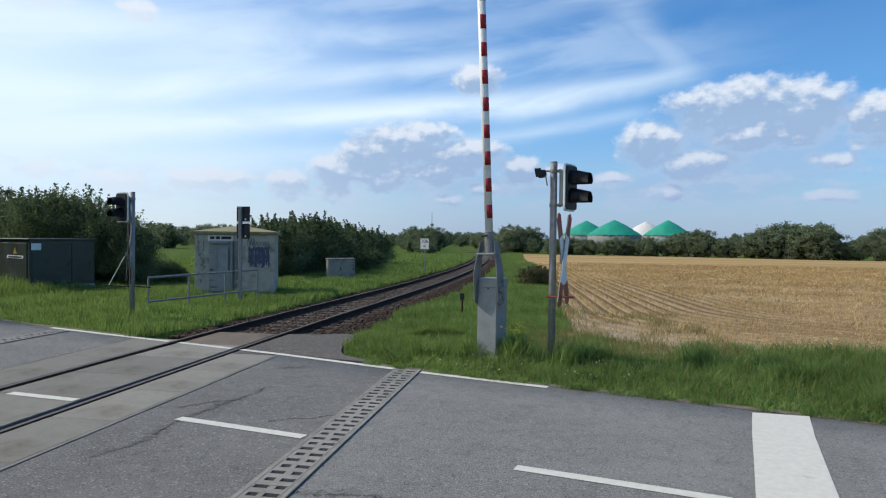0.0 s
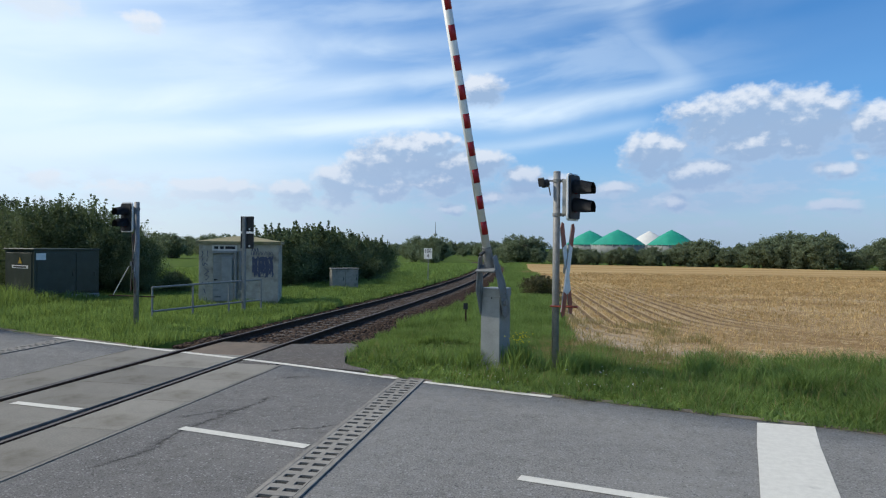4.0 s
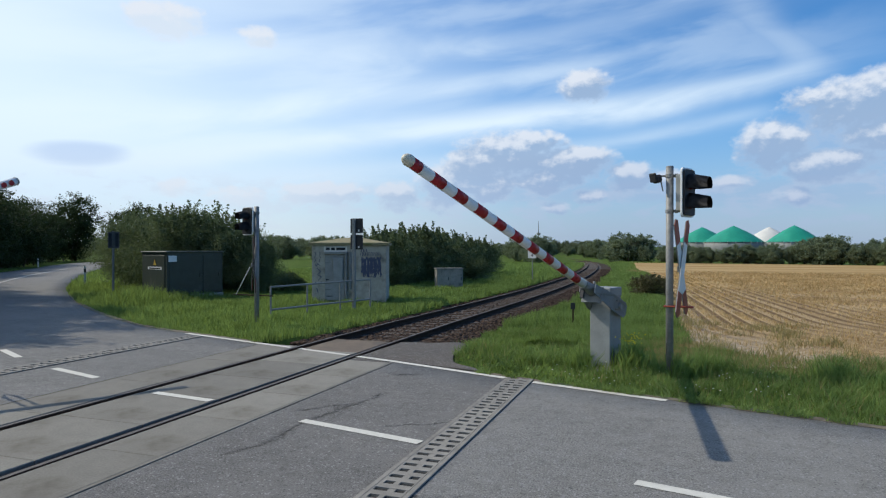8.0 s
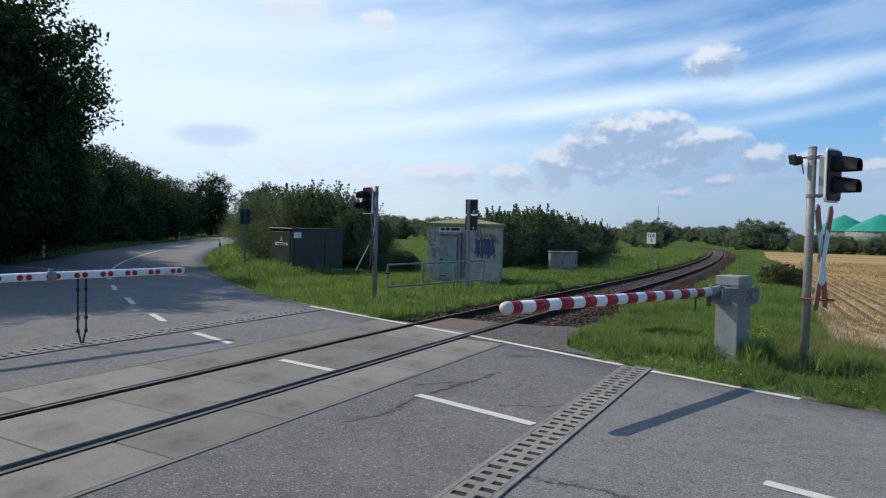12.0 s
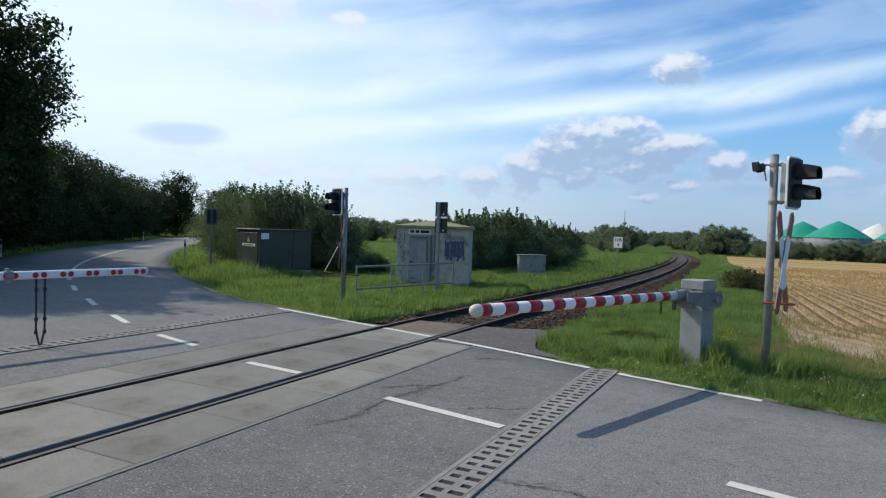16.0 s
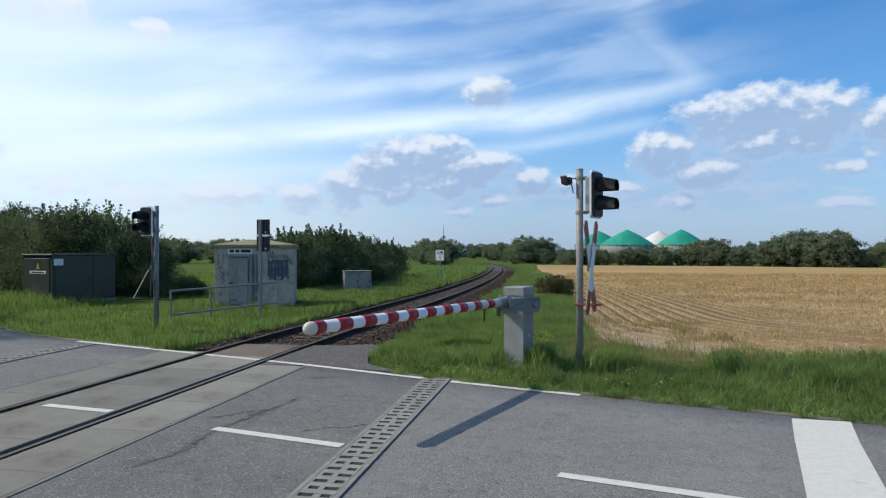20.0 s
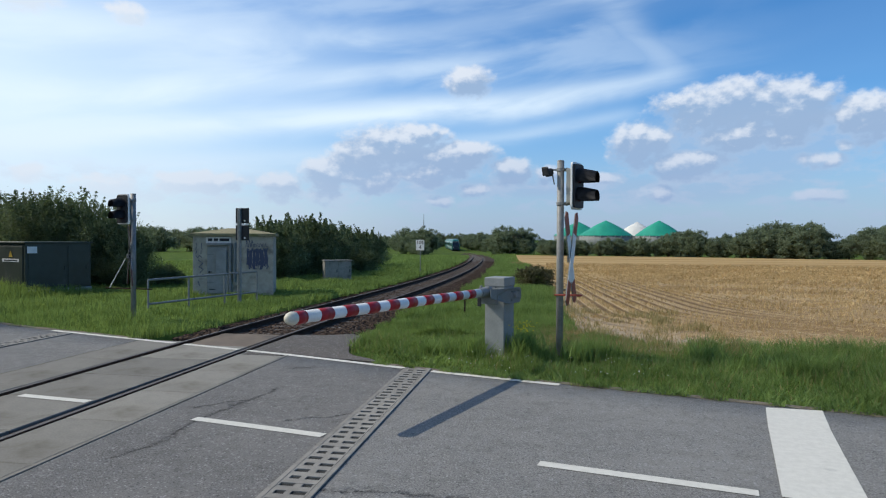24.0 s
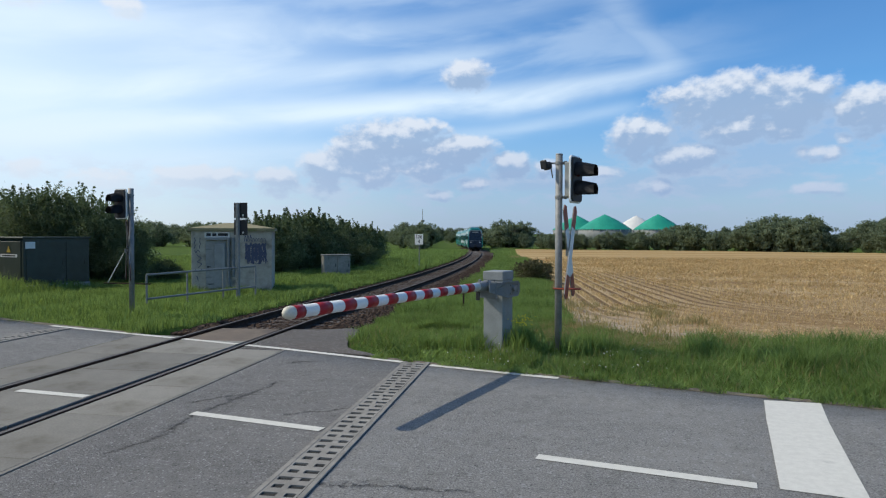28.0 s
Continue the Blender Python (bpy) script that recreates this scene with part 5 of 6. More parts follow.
# ---- things ----
def build_barrier(m):
    """A drive housing with a striped boom that turns on its yoke. Local y points along the lowered boom."""
    thing = empty("level_crossing_barrier", m, "grey level crossing barrier with a red and white striped boom", "barrier", "barriers of the crossing")
    bm = bmesh.new()
    box(bm, BX, 0.02, 0.57, 0.35, 0.42, 1.18, 0.010)
    body = part("housing", bm, "grey_paint", thing, "grey painted steel housing")
    bm = bmesh.new()
    box(bm, BX, 0.02, 1.205, 0.37, 0.44, 0.15, 0.012)
    lid = part("lid", bm, "grey_paint", body, "light grey folded lid")
    bm = bmesh.new()
    rod(bm, (0, 0.243, 1.12), (0, 0.255, 1.12), 0.012, None, 10)
    part("lock", bm, "black", lid, "small dark lock")
    bm = bmesh.new()
    box(bm, BX, 0.02, -0.06, 0.46, 0.52, 0.10, 0.01)
    part("base_plate", bm, "concrete", thing, "concrete base")
    boom = new("boom")
    boom.parent = thing
    boom.location = (0, 0, PIVOT_Z)
    R, L, drop = 0.066, BOOM, -0.15
    start = 0.50
    bm = bmesh.new()
    rod(bm, (0, start, drop), (0, L - 0.09, drop), R, None, 28)
    tube = part("tube", bm, "white", boom, "white tube with red bands", True)
    for k in range(10):
        bm = bmesh.new()
        a, b = 5.0 - 0.433 * k, 5.22 - 0.433 * k
        b = min(b, L - 0.11)
        rings = [[bm.verts.new((rr * math.cos(radians(70 + 11.1 * j)), yy, drop + rr * math.sin(radians(70 + 11.1 * j)))) for j in range(19)]
                 for rr, yy in ((R - 0.002, a), (R + 0.0018, a), (R + 0.0018, b), (R - 0.002, b))]
        for p, q in zip(rings, rings[1:]):
            for j in range(18):
                bm.faces.new((p[j], p[j + 1], q[j + 1], q[j]))
        part("red_band", bm, "red", tube, "", True)
    bm = bmesh.new()
    bmesh.ops.create_uvsphere(bm, u_segments=24, v_segments=12, radius=R + 0.004, matrix=Matrix.Translation((0, L - 0.08, drop)) @ Matrix.Diagonal((1, 1.4, 1, 1)))
    part("end_cap", bm, "cream", tube, "rounded cream end cap", True)
    bm = bmesh.new()
    box(bm, 0, 0.52, -0.215, 0.34, 0.03, 0.27, 0.006)
    part("cross_plate", bm, "grey_dark", boom, "dark grey cross plate")
    bm = bmesh.new()
    rod(bm, (0, 0.50, drop), (0, 0.74, drop), R + 0.030, R + 0.012, 24)
    rod(bm, (0, 0.72, drop), (0, 0.88, drop), R + 0.010, None, 24)
    for s in (-1, 1):
        box(bm, s * 0.07, 0.66, drop + 0.085, 0.03, 0.05, 0.04, 0.004)
    part("sleeve", bm, "galv", boom, "galvanised boom sleeve")
    for sx in (-1, 1):
        bm = bmesh.new()
        prism(bm, [(-0.33, -0.15), (-0.33, -0.29), (-0.26, -0.36), (0.20, -0.36), (0.72, -0.24), (0.72, -0.10), (0.20, -0.10), (-0.26, -0.10)], 0.014,
              Matrix.Translation((sx * 0.212, 0, 0)) @ Matrix.Rotation(radians(90), 4, "Z"))
        for v in bm.verts:
            v.co.x -= sx * 0.085 * max(0.0, v.co.y - 0.20) / 0.52
        arm = part("side_arm", bm, "grey_dark", boom, "grey steel side arm")
        bm = bmesh.new()
        rod(bm, (sx * 0.18, -0.08, -0.22), (sx * 0.245, -0.08, -0.22), 0.05, None, 16)
        part("pivot", bm, "galv", arm, "pivot bolt")
        for dy, dz in ((-0.24, -0.16), (-0.24, -0.28), (0.06, -0.16), (0.06, -0.30)):
            bm = bmesh.new()
            rod(bm, (sx * 0.205, dy, dz), (sx * 0.230, dy, dz), 0.014, None, 6)
            part("bolt", bm, "galv", arm)
    bm = bmesh.new()
    box(bm, 0.02, 0.82, drop - 0.15, 0.06, 0.03, 0.13, 0.004)
    rod(bm, (0.02, 0.82, drop - 0.03), (0.02, 0.82, drop - 0.1), 0.008, None, 6)
    part("hook", bm, "black", boom, "dark hanging hook")
    return thing, boom


def build_far_barrier(m):
    """The barrier of the other lane: a boom with paired red discs on its side and a folding support."""
    thing = empty("level_crossing_barrier", m, "white barrier boom with red discs over the far lane", "barrier", "barriers of the crossing")
    bm = bmesh.new()
    box(bm, 0, 0, 0.42, 0.40, 0.46, 1.0, 0.012)
    body = part("housing", bm, "grey_paint", thing, "grey painted steel housing")
    bm = bmesh.new()
    box(bm, 0, 0, 1.03, 0.43, 0.49, 0.20, 0.015)
    part("lid", bm, "grey_paint", body, "light grey folded lid")
    boom = new("boom")
    boom.parent = thing
    boom.location = (0, 0, 1.07)
    R, L = 0.062, FAR_BOOM
    bm = bmesh.new()
    rod(bm, (0, 0.45, 0), (0, L, 0), R, None, 24)
    tube = part("tube", bm, "white", boom, "white round boom", True)
    bm = bmesh.new()
    rod(bm, (0, L, 0), (0, L + 0.03, 0), R + 0.004, R * 0.8, 20)
    part("end_cap", bm, "galv", tube, "grey end cap", True)
    y = L - 0.10
    while y > 0.7:
        for dy in (0.0, -0.115):
            bm = bmesh.new()
            rod(bm, (R - 0.012, y + dy, 0), (R + 0.004, y + dy, 0), 0.042, None, 18)
            part("red_disc", bm, "red", tube)
        y -= 0.385
    bm = bmesh.new()
    rod(bm, (0, 3.0, 0), (0, 3.12, 0), R + 0.012, None, 20)
    box(bm, 0, 3.06, 0.08, 0.05, 0.05, 0.06, 0.005)
    box(bm, 0, 3.06, -0.08, 0.05, 0.05, 0.06, 0.005)
    part("clamp", bm, "galv", tube, "steel tube clamp")
    for dy in (-0.06, 0.06):
        bm = bmesh.new()
        rod(bm, (0, 3.50 + dy, -0.05), (0, 3.50 + dy, -0.84), 0.015, None, 8)
        rod(bm, (0, 3.50 + dy, -0.84), (0, 3.50 + dy * 0.2, -1.055), 0.015, None, 8)
        for z in (-0.22, -0.66, -0.86):
            rod(bm, (0, 3.50 + dy, z - 0.025), (0, 3.50 + dy, z + 0.025), 0.028, None, 8)
        part("support_leg", bm, "black", boom, "thin black hanging support leg")
    bm = bmesh.new()
    box(bm, 0, 0.36, 0, 0.40, 0.24, 0.15, 0.01)
    part("yoke", bm, "galv", boom, "galvanised boom clamp")
    for sx in (-1, 1):
        bm = bmesh.new()
        prism(bm, [(-0.32, -0.20), (0.48, -0.08), (0.48, 0.08), (-0.32, 0.06)], 0.018, Matrix.Translation((sx * 0.232, 0, 0)) @ Matrix.Rotation(radians(90), 4, "Z"))
        part("side_arm", bm, "grey_paint", boom, "grey steel side arm")
    return thing, boom


def signal_head(parent, m, size=1.0):
    """Two hooded lamps on a rounded black board with a white rim; the lamps face local -y."""
    head = new("signal_head")
    head.parent, head.matrix_basis = parent, m @ Matrix.Diagonal((size, size, size, 1))
    def rounded(w, h, r):
        pts = []
        for cx, cz, a0 in ((w / 2 - r, h / 2 - r, 0), (-w / 2 + r, h / 2 - r, 90), (-w / 2 + r, -h / 2 + r, 180), (w / 2 - r, -h / 2 + r, 270)):
            pts += [(cx + r * math.cos(radians(a0 + k * 30)), cz + r * math.sin(radians(a0 + k * 30))) for k in range(4)]
        return pts
    part("rim", prism(bmesh.new(), rounded(0.46, 0.80, 0.07), 0.03, pose(0, 0.02, 0)), "white", head, "white rounded rim")
    part("board", prism(bmesh.new(), rounded(0.40, 0.74, 0.05), 0.05, pose(0, -0.005, 0)), "black", head, "black backing board")
    bm = bmesh.new()
    box(bm, 0, 0.09, 0, 0.30, 0.12, 0.60, 0.02)
    part("lamp_case", bm, "grey_paint", head, "pale grey lamp housing")
    for z in (0.155, -0.155):
        bm = bmesh.new()
        rod(bm, (0, -0.03, z), (0, -0.045, z), 0.105, None, 20)
        part("lens", bm, "lens", head, "unlit dark signal lens", True)
        bm = bmesh.new()
        n = 14
        rings = []
        for y, r, drop in ((-0.03, 0.150, 0.0), (-0.17, 0.138, -0.012), (-0.35, 0.112, -0.028)):
            ring = []
            for k in range(n + 1):
                a = radians(-38 + 256 * k / n)
                ring.append(bm.verts.new((r * math.cos(a), y, z + drop + r * math.sin(a))))
            rings.append(ring)
        for a, b in zip(rings, rings[1:]):
            for k in range(n):
                bm.faces.new((a[k], a[k + 1], b[k + 1], b[k]))
        bmesh.ops.solidify(bm, geom=bm.faces[:], thickness=0.008)
        part("hood", bm, "black", head, "long black lamp hood", True)
    return head


def crossbuck(parent, m, back="galv", slant=28, wide=1.0):
    """A saint andrew's cross of two crossed boards with red ends, standing upright; faces local -y."""
    cross = new("crossbuck")
    cross.parent, cross.matrix_basis = parent, m
    for side in (-1, 1):
        t = Matrix.Translation((0, -0.012 * side, 0)) @ Matrix.Rotation(radians(slant * side), 4, "Y") @ Matrix.Diagonal((wide, 1, 1, 1))
        blade = part("cross_board", prism(bmesh.new(), [(-0.07, -0.74), (0, -0.80), (0.07, -0.74), (0.07, 0.74), (0, 0.80), (-0.07, 0.74)], 0.016, t), back, cross, "weathered cross board")
        part("white_face", prism(bmesh.new(), [(-0.069, -0.41), (0.069, -0.41), (0.069, 0.41), (-0.069, 0.41)], 0.004, t @ Matrix.Translation((0, -0.010, 0))), "white", blade, "white painted face")
        for end in (-1, 1):
            o = [(-0.0705, 0.40 * end), (-0.0705, 0.741 * end), (0, 0.802 * end), (0.0705, 0.741 * end), (0.0705, 0.40 * end)]
            part("red_end", prism(bmesh.new(), o if end < 0 else o[::-1], 0.004, t @ Matrix.Translation((0, -0.010, 0))), "red_faded", blade, "faded red board end")
    bm = bmesh.new()
    box(bm, 0, 0.03, -0.02, 0.05, 0.06, 0.10, 0.004)
    part("bracket", bm, "galv", cross)
    return cross


def build_right_signal():
    x, y, h = RIGHT_POST
    thing = empty("crossing_signal", pose(x, y, 0), "galvanised signal post with hooded lamps and a crossbuck", "signal", "signals of the crossing")
    bm = bmesh.new()
    rod(bm, (0, 0, -0.15), (0, 0, h), 0.057, None, 20)
    part("post", bm, "galv", thing, "round galvanised steel post", True)
    bm = bmesh.new()
    rod(bm, (0, 0, h), (0, 0, h + 0.015), 0.06, 0.05, 20)
    part("post_cap", bm, "galv", thing)
    signal_head(thing, pose(0.27, -0.02, h - 0.41, 0, 0, 66), 0.95)
    for z in (h - 0.14, h - 0.69):
        bm = bmesh.new()
        rod(bm, (0, 0, z - 0.025), (0, 0, z + 0.025), 0.066, None, 20)
        rod(bm, (0.03, 0, z), (0.27, -0.01, z), 0.02, None, 10)
        box(bm, 0.10, -0.01, z, 0.05, 0.07, 0.06, 0.006)
        part("bracket", bm, "galv", thing, "steel signal bracket")
    # the small lamp on the other side
    bm = bmesh.new()
    box(bm, 0, 0, 0, 0.12, 0.15, 0.125, 0.03, pose(-0.19, -0.03, h - 0.185, 14, 0, -40))
    lamp = part("small_lamp", bm, "black", thing, "small black side lamp")
    bm = bmesh.new()
    box(bm, 0, 0, 0, 0.135, 0.03, 0.145, 0.012, pose(-0.245, -0.095, h - 0.170, 14, 0, -40))
    part("lamp_rim", bm, "black", lamp)
    bm = bmesh.new()
    rod(bm, (-0.02, 0, h - 0.14), (-0.16, -0.02, h - 0.14), 0.015, None, 8)
    rod(bm, (-0.13, -0.03, h - 0.22), (-0.10, -0.05, h - 0.38), 0.012, 0.01, 8)
    part("lamp_arm", bm, "galv", thing)
    crossbuck(thing, pose(0.175, -0.03, 1.62, 0, 0, 73), "galv", 21, 1.3)
    bm = bmesh.new()
    for a, b in (((-0.08, -0.07), (0.33, -0.13)), ((0.33, -0.13), (0.35, -0.02)), ((0.35, -0.02), (-0.06, 0.07)), ((-0.06, 0.07), (-0.08, -0.07))):
        rod(bm, (*a, 1.02), (*b, 1.02), 0.014, None, 8)
    part("guard_ring", bm, "red_faded", thing, "bent red and white guard bar")
    return thing


def build_left_signal():
    x, y, h = LEFT_POST
    thing = empty("crossing_signal", pose(x, y, 0), "grey signal post with hooded lamps seen from the side", "signal", "signals of the crossing")
    bm = bmesh.new()
    rod(bm, (0, 0, -0.15), (0, 0, h), 0.06, None, 20)
    part("post", bm, "galv", thing, "round galvanised steel post", True)
    signal_head(thing, pose(-0.19, -0.12, h - 0.37, 0, 0, -18), 0.88)
    for z in (h - 0.16, h - 0.6):
        bm = bmesh.new()
        rod(bm, (0, 0, z - 0.025), (0, 0, z + 0.025), 0.068, None, 20)
        rod(bm, (-0.03, 0, z), (-0.17, -0.09, z), 0.02, None, 10)
        part("bracket", bm, "galv", thing, "steel signal bracket")
    crossbuck(thing, pose(-0.10, 0.0, 1.50, 0, 0, 131), "black")
    bm = bmesh.new()
    rod(bm, (-0.72, 0.0, 0.72), (0.42, 0.1, 0.70), 0.015, None, 8)
    part("guard_bar", bm, "rust", thing, "thin rusty guard bar")
    bm = bmesh.new()
    rod(bm, (-0.62, 0.0, 0.73), (-0.22, 0.02, 1.42), 0.009, None, 8)
    part("brace", bm, "white", thing, "pale slanting brace")
    return thing


def build_hut():
    """A small plastered relay hut with a low hipped roof and a steel door."""
    w, d, h = HUT_SIZE
    thing = empty("relay_hut", HUT, "pale plastered relay hut with graffiti and a mossy roof", "hut")
    bm = bmesh.new()
    box(bm, w / 2, d / 2, h / 2 - 0.1, w, d, h + 0.2, 0.01)
    part("wall", bm, "render", thing, "pale weathered plaster walls")
    bm = bmesh.new()
    e, t = 0.09, 0.10
    v = [bm.verts.new(p) for p in ((-e, -e, h), (w + e, -e, h), (w + e, d + e, h), (-e, d + e, h), (-e, -e, h + t), (w + e, -e, h + t), (w + e, d + e, h + t), (-e, d + e, h + t),
                                   (w * 0.38, d * 0.5, h + 0.30), (w * 0.62, d * 0.5, h + 0.30))]
    for f in ((0, 3, 2, 1), (0, 1, 5, 4), (1, 2, 6, 5), (2, 3, 7, 6), (3, 0, 4, 7), (4, 5, 9, 8), (5, 6, 9), (6, 7, 8, 9), (7, 4, 8)):
        bm.faces.new([v[k] for k in f])
    part("roof", bm, "roof", thing, "low mossy hipped roof")
    # everything hangs on the front face (local -y)
    bm = bmesh.new()
    box(bm, 0.86, -0.012, 0.90, 0.74, 0.05, 1.70, 0.008)
    door = part("door", bm, "grey_paint", thing, "grey steel door")
    bm = bmesh.new()
    box(bm, 0.98, -0.085, 1.20, 0.36, 0.10, 0.86, 0.012)
    part("door_box", bm, "grey_paint", door, "grey box on the door")
    bm = bmesh.new()
    rod(bm, (0.57, -0.03, 0.82), (0.57, -0.09, 0.82), 0.035, None, 10)
    box(bm, 0.60, -0.085, 0.82, 0.12, 0.02, 0.03, 0.004)
    part("door_handle", bm, "black", door, "dark door handle")
    for z in (0.45, 1.45):
        part("hinge", box(bmesh.new(), 0.60, -0.045, z, 0.22, 0.02, 0.03, 0.003), "grey_dark", door, "dark strap hinge")
    bm = bmesh.new()
    box(bm, 0.66, -0.04, 0.20, 0.22, 0.02, 0.03, 0.003)
    part("door_vent", bm, "black", door, "narrow dark vent")
    bm = bmesh.new()
    prism(bm, [(-0.42, 0), (0.42, 0), (0.34, 0.07), (-0.34, 0.07)], 0.16, pose(0.88, -0.08, 1.78))
    part("door_canopy", bm, "grey_paint", thing, "small rain canopy")
    for px_ in (1.27, 1.43):
        bm = bmesh.new()
        rod(bm, (px_, -0.06, 0.0 if px_ < 1.4 else 0.45), (px_, -0.06, 1.86), 0.058, None, 12)
        part("down_pipe", bm, "galv" if px_ < 1.4 else "grey_dark", thing, "grey cable riser")
        bm = bmesh.new()
        box(bm, px_, -0.03, 1.4, 0.12, 0.06, 0.04, 0.004)
        part("pipe_clip", bm, "galv", thing)
    # the sign over the door
    bm = bmesh.new()
    box(bm, 0.88, -0.012, 1.96, 0.86, 0.03, 0.20, 0.006)
    sign = part("hut_sign", bm, "pale_membrane", thing, "white sign with dark lettering")
    x0 = 0.52
    for k, wd in enumerate((0.15, 0.14, 0.34)):
        bm = bmesh.new()
        box(bm, x0 + wd / 2, -0.030, 1.97, wd, 0.006, 0.10)
        part("letter_bar", bm, "letter", sign)
        x0 += wd + 0.05
    # sprayed strokes
    rnd = random.Random(8)
    def stroke(pts, wide):
        bm = bmesh.new()
        for p, q in zip(pts, pts[1:]):
            p, q = Vector((p[0], p[1])), Vector((q[0], q[1]))
            dd = q - p
            nn = Vector((-dd.y, dd.x)).normalized() * wide / 2
            ax = dd.normalized() * wide * 0.3
            lift = 0.004 + rnd.random() * 0.002
            bm.faces.new([bm.verts.new((a.x, -lift, a.y)) for a in (p - nn - ax, p + nn - ax, q + nn + ax, q - nn + ax)])
        part("graffiti", bm, "ink", thing, "dark sprayed graffiti")
    for x1 in (0.12, 0.30):
        for z1 in (1.85, 1.72, 1.58):
            stroke([(x1 + rnd.uniform(-0.02, 0.02), z1), (x1 + rnd.uniform(-0.03, 0.03), z1 - 0.10)], 0.025)
    stroke([(0.12, 1.40), (0.16, 1.32), (0.22, 1.42), (0.30, 1.34)], 0.025)
    stroke([(0.18, 1.25), (0.34, 1.12), (0.20, 1.00), (0.36, 0.92), (0.24, 0.80)], 0.022)
    for x1, z1 in ((0.14, 0.72), (0.34, 0.74), (0.20, 0.40), (0.18, 0.48)):
        stroke([(x1, z1), (x1 + 0.03, z1 - 0.06)], 0.03)
    # a block of dense scrawl, and letters over it
    for k in range(44):
        a = 1.86 + 0.72 * k / 44
        z1 = 1.60 + rnd.uniform(-0.05, 0.06)
        stroke([(a, z1), (a + rnd.uniform(-0.08, 0.10), 1.28), (a + rnd.uniform(-0.05, 0.07), 0.92 + rnd.uniform(-0.02, 0.18))], rnd.uniform(0.015, 0.05))
    for k in range(9):
        z1 = 0.95 + 0.08 * k
        stroke([(1.88 + rnd.uniform(0, 0.2), z1), (2.5 - rnd.uniform(0, 0.25), z1 + rnd.uniform(-0.06, 0.06))], rnd.uniform(0.012, 0.03))
    for k in range(8):
        a = 1.82 + 0.095 * k
        hgt = 0.22 if k < 3 else 0.10
        stroke([(a, 1.72), (a + 0.02, 1.74 + hgt), (a + 0.07, 1.80), (a + 0.06, 1.72)], 0.022 if k < 3 else 0.016)
    stroke([(1.55, 1.15), (1.62, 1.05), (1.58, 0.95)], 0.02)
    return thing


def build_cabinet():
    w, d, h = CAB_SIZE
    thing = empty("transformer_cabinet", CAB, "large dark green steel transformer cabinet on a concrete base", "cabinet")
    bm = bmesh.new()
    box(bm, w / 2, d / 2, 0.02, w + 0.04, d + 0.04, 0.24, 0.01)
    part("base", bm, "concrete", thing, "pale concrete base")
    bm = bmesh.new()
    box(bm, w / 2, d / 2, h / 2 + 0.07, w, d, h - 0.14, 0.012)
    body = part("body", bm, "green_steel", thing, "dark green steel body")
    bm = bmesh.new()
    box(bm, w / 2, d / 2, h + 0.02, w + 0.10, d + 0.10, 0.06, 0.015)
    part("lid", bm, "green_steel", thing, "overhanging green lid")
    for k, (a, b) in enumerate(((0.04, 0.615), (0.63, 0.96))):
        bm = bmesh.new()
        box(bm, w * (a + b) / 2, -0.012, h / 2 + 0.06, w * (b - a), 0.025, h - 0.34, 0.006)
        door = part("door", bm, "green_steel", body, "green steel door")
        bm = bmesh.new()
        box(bm, w * b - 0.10, -0.035, h / 2, 0.035, 0.03, 0.16, 0.005)
        part("handle", bm, "green_steel", door)
    bm = bmesh.new()
    box(bm, -0.012, d * 0.5, h / 2 + 0.06, 0.025, d * 0.86, h - 0.34, 0.006)
    door = part("door", bm, "green_steel", body, "green steel end door")
    def plate(name, face, u, z, sw, sh, mat, lab):
        bm = bmesh.new()
        if face == 0:
            box(bm, u, -0.030, z, sw, 0.008, sh, 0.002)
        else:
            box(bm, -0.030, u, z, 0.008, sw, sh, 0.002)
        return part(name, bm, mat, thing, lab)
    plate("plate", 0, 0.22, h - 0.24, 0.34, 0.24, "white", "small white plate")
    plate("plate", 1, d * 0.45, h - 0.62, d * 0.55, 0.11, "white", "narrow white plate with writing")
    plate("letter_bar", 1, d * 0.45, h - 0.62, d * 0.44, 0.045, "letter", "").location.x = -0.006
    bm = bmesh.new()
    prism(bm, [(-0.13, 0), (0.13, 0), (0, 0.23)], 0.008, Matrix.Translation((-0.030, d * 0.45, h - 0.50)) @ Matrix.Rotation(radians(90), 4, "Z"))
    part("warning_triangle", bm, "yellow", thing, "yellow warning triangle")
    return thing


def build_small_cabinet():
    thing = empty("cable_cabinet", SMALL, "grey concrete cable cabinet standing in the grass", "cabinet")
    bm = bmesh.new()
    box(bm, 0.72, 0.24, 0.47, 1.44, 0.46, 1.14, 0.012)
    part("body", bm, "cable_grey", thing)
    bm = bmesh.new()
    box(bm, 0.72, 0.24, 1.06, 1.52, 0.54, 0.06, 0.01)
    part("lid", bm, "cable_grey", thing, "flat concrete lid")
    for x in (0.37, 1.07):
        bm = bmesh.new()
        box(bm, x, -0.004, 0.50, 0.66, 0.03, 0.94, 0.006)
        door = part("door", bm, "cable_grey", thing, "grey door leaf")
        bm = bmesh.new()
        box(bm, x + 0.27, -0.026, 0.52, 0.04, 0.02, 0.16, 0.004)
        part("handle", bm, "black", door, "dark handle")


